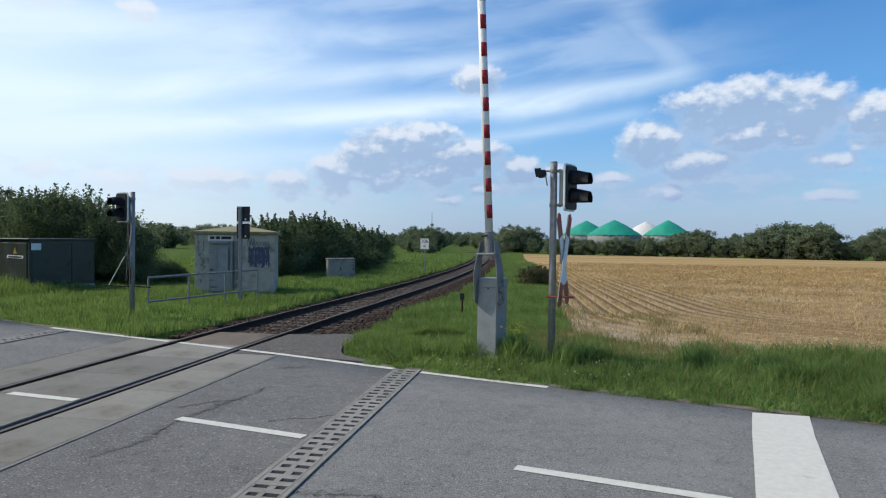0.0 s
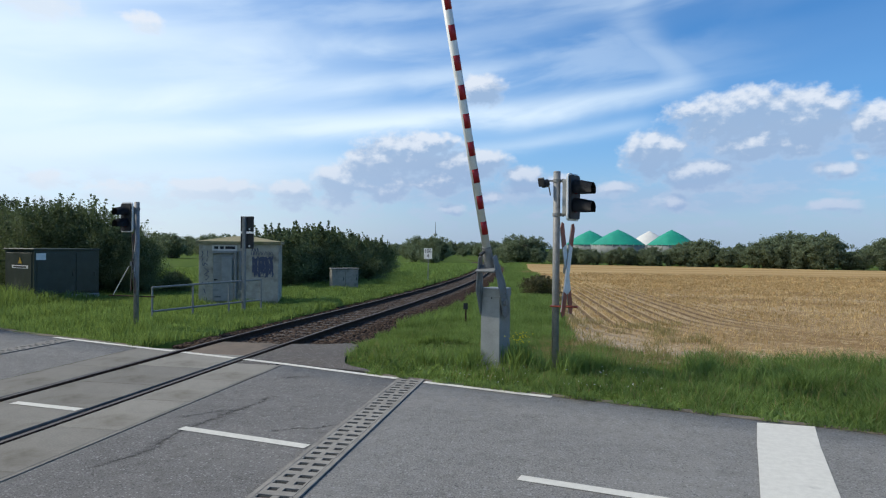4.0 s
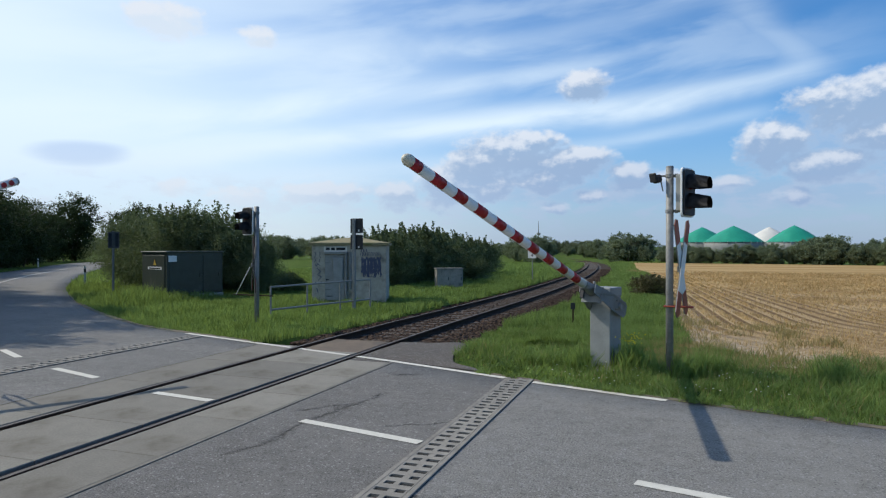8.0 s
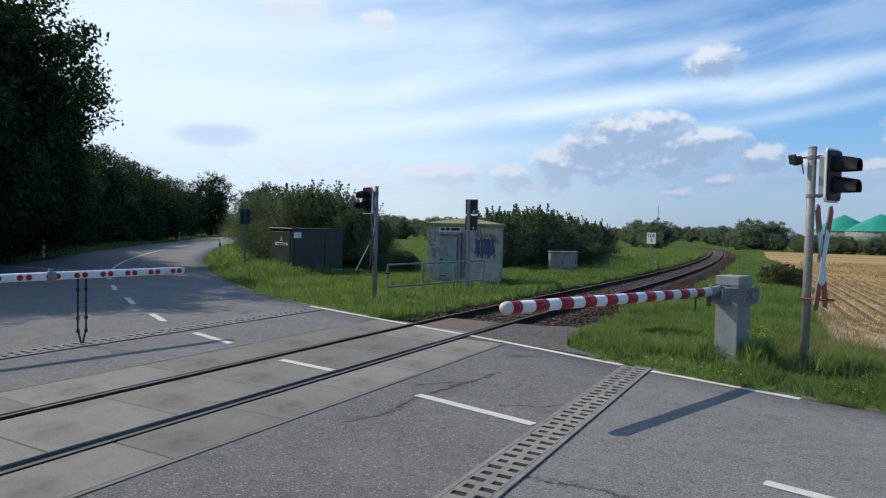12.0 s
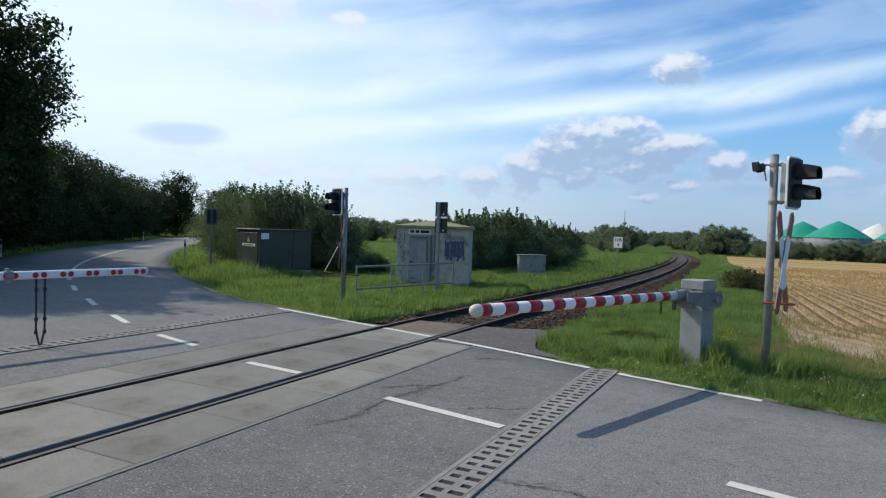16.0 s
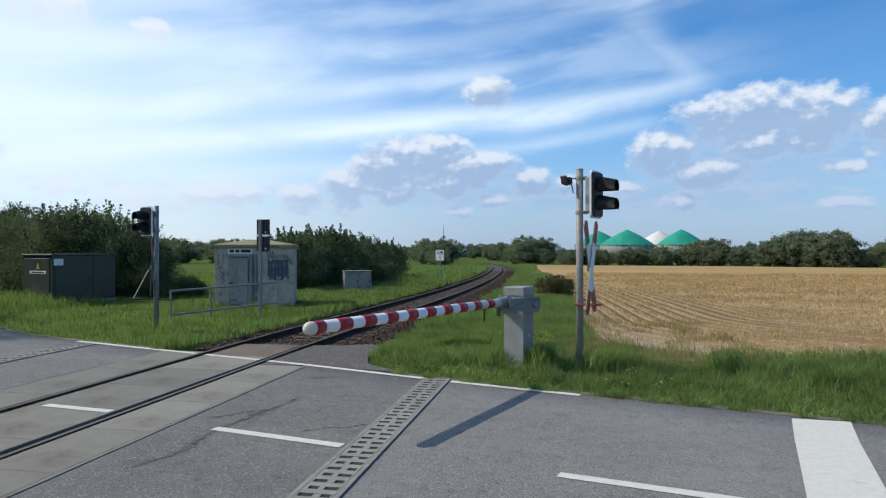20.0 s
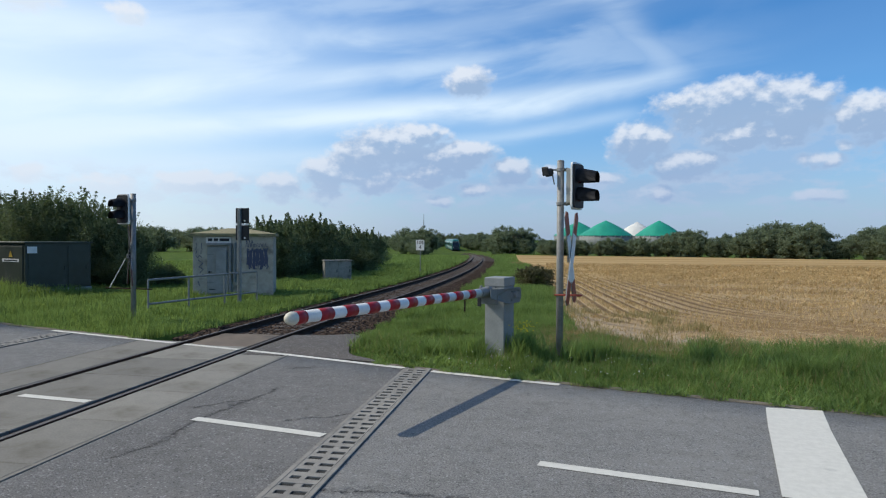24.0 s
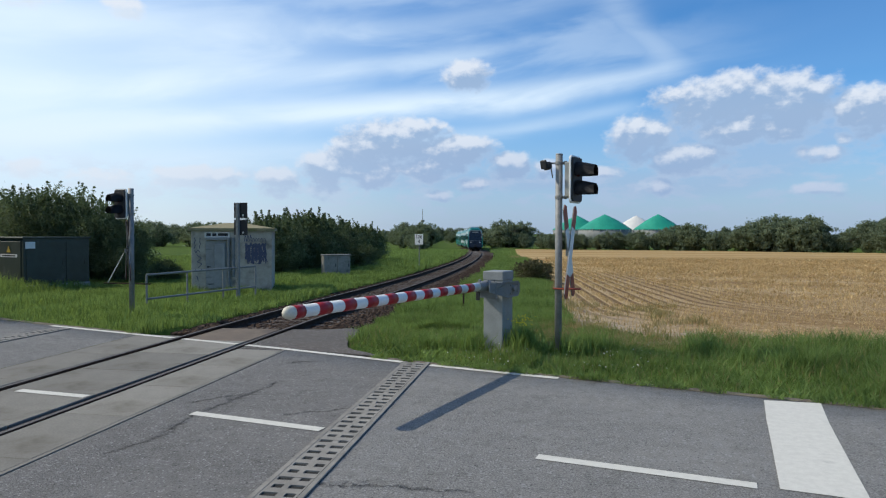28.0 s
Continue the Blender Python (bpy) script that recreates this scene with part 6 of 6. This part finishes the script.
def build_railing():
    thing = empty("pipe_railing", pose(0, 0, 0), "galvanised tubular steel railing in the grass", "railing")
    a, b = Vector(RAIL_A), Vector(RAIL_B)
    top, low = 0.80, 0.14
    for k in range(4):
        p = a.lerp(b, k / 3)
        bm = bmesh.new()
        rod(bm, (p.x, p.y, p.z - 0.2), (p.x, p.y, p.z + top), 0.028, None, 10)
        part("post", bm, "galv", thing)
    for h, n in ((top, "top_rail"), (low, "lower_rail")):
        bm = bmesh.new()
        rod(bm, a + Vector((0, 0, h)), b + Vector((0, 0, h)), 0.030, None, 12)
        part(n, bm, "galv", thing)


def build_track_signal():
    """A dark monitoring signal board on a grey post, seen from behind and the side."""
    x, y, h = BOARD_POST
    z0 = ground_z(y)
    thing = empty("railway_signal", pose(x, y, z0), "black railway signal board on a grey post", "signal")
    bm = bmesh.new()
    box(bm, 0, 0, (h - 0.15) / 2, 0.10, 0.10, h + 0.15, 0.01)
    part("post", bm, "galv", thing, "square grey post")
    for z in (h - 0.22, h - 0.76):
        bm = bmesh.new()
        box(bm, 0.06, 0.08, z, 0.44, 0.05, 0.48, 0.01)
        board = part("board", bm, "black", thing, "black signal board")
        bm = bmesh.new()
        box(bm, 0.15, 0.05, z - 0.16, 0.05, 0.012, 0.06, 0.002)
        part("mark", bm, "white", board, "small white mark")
    bm = bmesh.new()
    box(bm, 0.06, 0.07, h - 0.49, 0.46, 0.03, 0.03)
    part("cross_bar", bm, "white", thing, "thin white bar")


def build_km_sign():
    x, y = KM
    thing = empty("kilometre_sign", pose(x, y, ground_z(y), 0, 0, KM_TURN), "white kilometre sign on a thin post beside the track", "sign")
    bm = bmesh.new()
    rod(bm, (0, 0.03, -0.15), (0, 0.03, KM_H), 0.03, None, 10)
    part("post", bm, "galv", thing)
    bm = bmesh.new()
    box(bm, 0, 0, KM_H - 0.30, 0.62, 0.02, 0.72, 0.004)
    plate = part("plate", bm, "white", thing, "white plate with black digits")
    words("digits", "106", 0.36, "letter", pose(0, -0.014, KM_H - 0.13), plate)
    words("digits", "4", 0.36, "letter", pose(0, -0.014, KM_H - 0.46), plate)


def build_road_sign():
    x, y = SIGN
    thing = empty("road_sign", pose(x, y, ground_z(y), 0, 0, 42), "grey road sign seen from behind on a post", "sign")
    bm = bmesh.new()
    rod(bm, (0, 0.03, -0.15), (0, 0.03, 2.75), 0.05, None, 10)
    part("post", bm, "grey_dark", thing, "dark grey post")
    bm = bmesh.new()
    box(bm, 0.02, -0.02, 2.35, 0.46, 0.012, 0.72, 0.004)
    part("plate", bm, "dull_grey", thing, "dull grey sign plate")
    for dx in (-0.11, 0.15):
        bm = bmesh.new()
        box(bm, dx, -0.035, 2.35, 0.12, 0.012, 0.58, 0.002)
        part("strip", bm, "black", thing, "dark upright strip")


def delineator(x, y, turn):
    thing = empty("delineator_post", pose(x, y, ground_z(y), 0, 0, turn), "white plastic delineator post with a black band", "post", "posts along the road")
    bm = bmesh.new()
    prism(bm, [(-0.06, -0.1), (0.06, -0.1), (0.06, 0.95), (-0.06, 1.05)], 0.10, pose(0, 0, 0))
    body = part("body", bm, "white", thing)
    bm = bmesh.new()
    prism(bm, [(-0.062, 0.66), (0.062, 0.60), (0.062, 0.80), (-0.062, 0.86)], 0.104, pose(0, 0, 0))
    part("black_band", bm, "black", body, "slanted black band")


def build_marker_stake():
    thing = empty("marker_stake", pose(3.05, 16.2, -0.03), "short dark marker stake in the grass", "stake")
    bm = bmesh.new()
    box(bm, 0, 0, 0.25, 0.04, 0.04, 0.6, 0.004)
    part("stake", bm, "rust", thing)
    bm = bmesh.new()
    box(bm, 0, -0.03, 0.52, 0.11, 0.02, 0.16, 0.004)
    part("plate", bm, "black", thing, "small dark plate")


def build_domes():
    for x, y, r, mat, lab in ((20.3, 400, 14.0, "teal", "green"), (35.0, 380, 14.6, "teal", "green"), (55.5, 408, 13.0, "pale_membrane", "pale"), (63.8, 380, 13.0, "teal", "green")):
        thing = empty("biogas_tank", pose(x, y, ground_z(260)), f"round grey biogas tank with a {lab} tent roof", "tank", "tanks of the biogas plant")
        bm = bmesh.new()
        rod(bm, (0, 0, -0.3), (0, 0, 6.6), r, None, 48)
        part("wall", bm, "tank", thing, "grey clad tank wall", True)
        bm = bmesh.new()
        n, rings = 48, []
        for k in range(7):
            t = k / 6
            rr = r * 1.02 * (1 - t)
            z = 6.6 + DOME * (t + 0.07 * math.sin(math.pi * t))
            rings.append([bm.verts.new((max(rr, 0.05) * math.cos(6.2832 * j / n), max(rr, 0.05) * math.sin(6.2832 * j / n), z)) for j in range(n)])
        for a, b in zip(rings, rings[1:]):
            for j in range(n):
                bm.faces.new((a[j], a[(j + 1) % n], b[(j + 1) % n], b[j]))
        bm.faces.new(rings[-1])
        part("membrane_roof", bm, mat, thing, f"{lab} membrane roof", True)
        for j in range(24):
            a = 6.2832 * j / 24
            bm = bmesh.new()
            box(bm, (r + 0.05) * math.cos(a), (r + 0.05) * math.sin(a), 6.3, 0.3, 0.3, 1.0)
            part("roof_anchor", bm, "pale_membrane", thing)


def build_tower():
    thing = empty("radio_tower", pose(*TOWER, -20.0), "slender distant radio tower with platforms", "tower")
    bm = bmesh.new()
    rod(bm, (0, 0, 0), (0, 0, 52), 2.2, 1.4, 16)
    part("shaft", bm, "concrete", thing, "grey concrete shaft")
    bm = bmesh.new()
    rod(bm, (0, 0, 46), (0, 0, 49), 2.0, 4.6, 20)
    rod(bm, (0, 0, 49), (0, 0, 52), 4.6, 4.6, 20)
    part("platform", bm, "concrete", thing, "round platform")
    bm = bmesh.new()
    rod(bm, (0, 0, 52), (0, 0, 78), 0.9, 0.35, 10)
    part("mast", bm, "galv", thing, "thin antenna mast")


def build_train():
    """Three-car railcar unit in teal and pale blue; each car turns into the bend by itself."""
    cars = []
    for k in range(3):
        L = 26.0
        car = empty("railcar", pose(0, 0, 0), "teal and pale grey railcar with dark windows", "train", "cars of the train")
        w, h, floor = 2.75, 4.15, 0.55
        prof = [(-1.33, floor), (-1.375, 1.2), (-1.375, 2.9), (-1.15, 3.75), (-0.7, h), (0.7, h), (1.15, 3.75), (1.375, 2.9), (1.375, 1.2), (1.33, floor)]
        # the front leans back; local -y is ahead
        stations = [(0.0, 0.93, 0.62), (0.35, 0.97, 0.86), (1.1, 1.0, 1.0), (L, 1.0, 1.0)] if k == 0 else [(0.4, 1.0, 1.0), (L, 1.0, 1.0)]
        bm = bmesh.new()
        rings = []
        for y, sx, sz in stations:
            rings.append([bm.verts.new((x * sx, y if k or z < 1.9 or y > 1 else y + (z - 1.9) * 0.32, floor + (z - floor) * (1 if k or y > 1 else sz * 0.15 + 0.85))) for x, z in prof])
        for a, b in zip(rings, rings[1:]):
            for j in range(len(prof)):
                bm.faces.new((a[j], a[(j + 1) % len(prof)], b[(j + 1) % len(prof)], b[j]))
        bm.faces.new(rings[0])
        bm.faces.new(rings[-1][::-1])
        part("body", bm, "train_teal", car, "teal painted body")
        if k == 0:
            bm = bmesh.new()
            prism(bm, [(-1.14, -0.05), (1.14, -0.05), (1.12, 1.0), (0.86, 1.72), (-0.86, 1.72), (-1.12, 1.0)], 0.06, pose(0, -0.01, 1.9, -17.7))
            part("windscreen_frame", prism(bmesh.new(), [(-1.26, -0.10), (1.26, -0.10), (1.24, 1.05), (0.98, 1.84), (-0.98, 1.84), (-1.24, 1.05)], 0.05, pose(0, 0.01, 1.9, -17.7)), "tank", car, "grey windscreen frame")
            part("windscreen", bm, "glass", car, "dark windscreen")
            bm = bmesh.new()
            box(bm, 0, -0.05, 1.48, 1.1, 0.03, 0.20, 0.005, pose(0, -0.01, 1.9, -17.7))
            part("destination_display", bm, "tank", car, "grey destination display")
            bm = bmesh.new()
            box(bm, 0, -0.02, 1.18, 2.3, 0.12, 1.3, 0.06)
            for sx in (-1, 1):
                cheek = bmesh.new()
                box(cheek, sx * 1.30, 0.75, 1.55, 0.16, 1.9, 1.9, 0.06)
                part("cheek_panel", cheek, "train_teal", car, "teal corner panel")
            nose = part("nose_panel", bm, "train_dark", car, "dark blue nose panel")
            for sx in (-0.85, 0.85):
                bm = bmesh.new()
                box(bm, sx, -0.06, 1.45, 0.26, 0.12, 0.16, 0.03)
                part("headlight", bm, "white", nose, "pale headlight")
            bm = bmesh.new()
            rod(bm, (0, 0.1, 0.85), (0, -0.45, 0.85), 0.14, None, 12)
            box(bm, 0, -0.5, 0.85, 0.42, 0.2, 0.42, 0.03)
            part("coupler", bm, "black", car, "black coupler")
        for sx in (-1, 1):
            for j in range(7):
                bm = bmesh.new()
                y = 2.6 + j * 3.3
                if j in (2, 5):
                    box(bm, sx * 1.375, y + 0.7, 1.85, 0.04, 1.4, 2.2, 0.01)
                    part("door", bm, "train_dark", car, "dark blue sliding door")
                else:
                    box(bm, sx * 1.375, y + 1.0, 2.35, 0.04, 2.4, 0.95, 0.02)
                    part("window", bm, "glass", car, "dark side window")
            if k < 2:
                bm = bmesh.new()
                box(bm, sx * 1.37, 15.5, 1.35, 0.03, 20.5, 0.7, 0.005)
                part("stripe", bm, "train_pale", car, "pale blue stripe")
            part("cantrail", box(bmesh.new(), sx * 1.285, 14.0, 3.22, 0.13, 23.5, 0.42, 0.03), "train_pale", car, "pale grey band under the roof")
        bm = bmesh.new()
        box(bm, 0, L / 2, 0.45, 2.5, L - 4, 0.5, 0.05)
        part("underframe", bm, "black", car, "dark underframe")
        for y in (3.4, L - 3.4):
            bogie = part("bogie", box(bmesh.new(), 0, y, 0.50, 2.2, 2.6, 0.35, 0.04), "black", car, "dark bogie frame")
            for dy in (-0.95, 0.95):
                bm = bmesh.new()
                for sx in (-1, 1):
                    rod(bm, (sx * 0.70, y + dy, 0.42), (sx * 0.81, y + dy, 0.42), 0.42, None, 20)
                rod(bm, (-0.75, y + dy, 0.42), (0.75, y + dy, 0.42), 0.08, None, 8)
                part("wheelset", bm, "rust", bogie, "steel wheelset")
        for y in (6.0, 13.0, 20.0):
            part("roof_unit", box(bmesh.new(), 0, y, h + 0.12, 1.7, 3.4, 0.30, 0.05), "train_pale", car, "pale grey roof unit")
        cars.append(car)
    return cars


def build_bird():
    """A small dark swallow in flight; each wing is a part."""
    bird = empty("bird", pose(*BIRD_ROWS[0][1:]), "small dark bird flying past", "bird")
    bm = bmesh.new()
    bmesh.ops.create_uvsphere(bm, u_segments=10, v_segments=8, radius=0.03, matrix=Matrix.Diagonal((1, 2.6, 0.9, 1)))
    part("body", bm, "black", bird, "slim dark body", True)
    for s in (-1, 1):
        bm = bmesh.new()
        prism(bm, [(0.0, -0.03), (0.10 * s, -0.015), (0.19 * s, 0.04), (0.09 * s, 0.03), (0.0, 0.03)], 0.008, pose(0, 0, 0.01, -90, -28 * s, 0))
        part("wing", bm, "black", bird, "pointed dark wing")
    bm = bmesh.new()
    prism(bm, [(-0.02, 0), (0.02, 0), (0.035, 0.09), (0, 0.05), (-0.035, 0.09)], 0.006, pose(0, 0.06, 0, -90))
    part("tail", bm, "black", bird, "forked tail")
    return bird


# the main numbers of the things
BX = 0.03
PIVOT_Z, BOOM, FAR_BOOM = 1.208, 5.252, 5.16
RIGHT_POST, LEFT_POST = (5.32, 10.80, 3.19), (-4.53, 14.0, 2.95)
HUT, HUT_SIZE = pose(-7.42, 21.54, -0.12, 0, 0, 21), (2.78, 2.1, 2.10)
CAB, CAB_SIZE = pose(-13.11, 20.35, -0.10, 0, 0, 69.6), (2.4, 2.0, 1.80)
SMALL = pose(-6.45, 32.6, -0.30, 0, 0, 35)
RAIL_A, RAIL_B = (-5.68, 16.3, -0.04), (-4.27, 20.0, 0.03)
BOARD_POST = (-4.52, 19.3, 2.93)
KM, KM_TURN, KM_H = (-3.75, 44.2), -14, 2.25
SIGN = (-17.7, 22.2)
TOWER = (-284, 1472)
DOME = 8.6
BIRD_ROWS = [(0, 47.0, 129, -1.25), (15.2, 47.0, 129, -1.25), (16.2, 14, 42, 2.2), (16.7, 1.46, 21.6, 2.8), (16.8, 1.1, 18.75, 3.33), (16.9, 1.02, 15.91, 3.59), (17, 0.81, 13.08, 3.86), (17.1, 0.13, 10.36, 4.07), (17.2, 0.02, 8, 3.93), (17.3, 0.22, 5.85, 3.92), (17.6, 0.82, -0.6, 3.89), (19, -8, -14, 5), (21.5, -14, -18, 0.02), (28, -14, -18, 0.02)]


def build_crossing_floor():
    """Concrete panels between and beside the rails, with open flange grooves."""
    floor = empty("crossing_deck", pose(0, 0, 0), "grey concrete panels between the rails of the crossing", "crossing deck", "", "structure")
    for x0, x1, lengths, start, stop in ((-1.345, -0.105, 1.29, -0.80, 10.9), (0.10, 0.872, 1.31, -0.41, 10.3), (-2.42, -1.55, 1.85, -1.78, 11.5)):
        bm = bmesh.new()
        box(bm, 0, 0, -0.075, x1 - x0, lengths - 0.012, 0.15, 0.008)
        me = None
        y = start
        while y + lengths < stop:
            m = Matrix.Translation(((x0 + x1) / 2, y + lengths / 2, 0.0)) @ Matrix.Rotation(random.uniform(-0.002, 0.002), 4, "Y")
            if me is None:
                ob = part("panel", bm, "panel", floor)
                ob.matrix_basis = m
                me = ob.data
            else:
                share("panel", me, floor, m)
            y += lengths
    # steel edge beam of the deck
    bm = bmesh.new()
    box(bm, 0.908, 4.75, -0.05, 0.056, 11.1, 0.11, 0.004)
    part("edge_beam", bm, "panel", floor, "narrow edge beam")
    # rusty end plates where the rails leave the deck
    bm = bmesh.new()
    box(bm, -0.73, 11.56, -0.065, 1.22, 1.50, 0.11, 0.01)
    part("end_plate", bm, "rail_end", floor, "rust-brown end slab")
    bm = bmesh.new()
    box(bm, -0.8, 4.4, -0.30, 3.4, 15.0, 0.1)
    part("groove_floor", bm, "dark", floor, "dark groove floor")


def build_drain(x0, x1, y0, y1, z, name_label, pitch=0.155, slot=0.070):
    """A slotted concrete drain channel; each cover is a grid with real slots."""
    drain = empty("drain_channel", pose(0, 0, z), name_label, "drain", "drains across the road", "structure")
    w = x1 - x0
    rim = 0.055
    n = int((y1 - y0) / (pitch * 6))
    y0 = y1 - n * pitch * 6
    for x in (x0 + rim / 2, x1 - rim / 2):
        bm = bmesh.new()
        box(bm, x, (y0 + y1) / 2, -0.045, rim - 0.004, y1 - y0, 0.11, 0.004)
        part("side_rim", bm, "drain", drain, "concrete drain rim")
    # sheet of dirt close below the covers, near-black to paint the shade of deep slots
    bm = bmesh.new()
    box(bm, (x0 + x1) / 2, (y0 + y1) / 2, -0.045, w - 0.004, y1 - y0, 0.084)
    part("channel_floor", bm, "dark", drain, "dark dirt under the slots, deepened by shade in its colour")
    # one cover: bars between four columns, slots staggered
    inner = w - 2 * rim
    rows = 6
    length = pitch * rows
    bm = bmesh.new()
    top, deep = 0.009, -0.07
    def bar(a, b, c, d):
        box(bm, (a + b) / 2 * inner, (c + d) / 2, (top + deep) / 2, (b - a) * inner, d - c, top - deep)
    for k in range(rows):
        ya = k * pitch + 0.004
        yb, yc = ya + pitch - slot, (k + 1) * pitch + (0.004 if k < rows - 1 else -0.004)
        bar(0, 1, ya, yb)
        a, b, c, d = (0.05, 0.45, 0.66, 0.93) if k % 2 else (0.12, 0.40, 0.56, 0.96)
        bar(0, a, yb, yc)
        bar(b, c, yb, yc)
        bar(d, 1, yb, yc)
    first = part("cover", bm, "drain", drain)
    first.location = (x0 + rim, y1 - length, 0)
    for k in range(1, n):
        share("cover", first.data, drain, Matrix.Translation((x0 + rim, y1 - length * (k + 1), 0)))


# ---- build ----
build_ground()
build_road()
build_markings()
build_field()
build_track()
barrier, boom = build_barrier(pose(4.355, 11.083, 0, 0, 0, 180 - math.degrees(0.343)))
far_barrier, far_boom = build_far_barrier(pose(-4.97, 2.58, 0, 0, 0, -9.4))
build_right_signal()
build_left_signal()
build_hut()
build_cabinet()
build_small_cabinet()
build_railing()
build_track_signal()
build_km_sign()
build_road_sign()
for x_, y_, t_ in ((-28.2, 30.2, 50), (-29.4, 19.6, 40), (-72, 62.5, 40), (-68, 73, 50)):
    delineator(x_, y_, t_)
build_marker_stake()
build_domes()
build_tower()
cars = build_train()
bird = build_bird()
build_plants()
build_grass()
build_crossing_floor()
build_drain(3.05, 3.46, 2.4, 9.42, 0.008, "grey slotted concrete drain channel across the road")
build_drain(-4.60, -4.20, 2.4, 11.6, 0.008, "grey slotted drain channel across the far lane", 0.155, 0.085)

# seconds and degrees over the level
BOOM_ROWS = [(0, 84), (1, 83.5), (2, 80.5), (3, 76), (3.5, 72.8), (5.5, 51.5), (6.1, 44.1), (6.4, 40.1), (6.7, 36.1), (7, 32.3), (7.4, 27.3), (7.8, 22.6), (8.2, 18.4),
             (8.6, 15.0), (9, 11.9), (9.4, 9.1), (9.8, 6.8), (10.2, 5.0), (10.6, 3.4), (11, 2.0), (11.5, 0.9), (12, 0.6), (28, 0.6)]
FAR_ROWS = [(0, 86), (1, 85), (2, 82), (3, 77.5), (3.5, 75), (5.5, 53), (6.1, 46), (7, 34.5), (7.6, 27.2), (8.0, 21.4), (8.2, 18.0), (8.4, 14.4), (8.6, 11.3), (8.8, 8.5), (9, 6.1), (9.2, 4.0), (9.4, 2.4), (9.6, 1.0), (9.8, 0.3), (10.2, 0.2), (28, 0.2)]


def motions():
    walk(boom, [(t, pose(0, 0, PIVOT_Z, a, 0, 0)) for t, a in BOOM_ROWS])
    walk(far_boom, [(t, pose(0, 0, 1.07, a, 0, 0)) for t, a in FAR_ROWS])
    for k, car in enumerate(cars):
        rows = []
        for t in (0, 20, 22, 23, 24, 24.5, 25, 25.5, 26, 26.5, 27, 27.5, 28):
            s = 120 + TRAIN_SPEED * (28 - t) + 26.4 * k
            (p, a), (q, _) = on_track(s), on_track(s + 24)
            d = q - p
            rows.append((t, Matrix.Translation(p) @ Matrix.Rotation(math.atan2(-d.x, d.y), 4, "Z")))
        walk(car, rows)
    walk(bird, [(t, pose(x, y, z, 18, 0, 62)) for t, x, y, z in BIRD_ROWS])


TRAIN_SPEED = 28.5
motions()
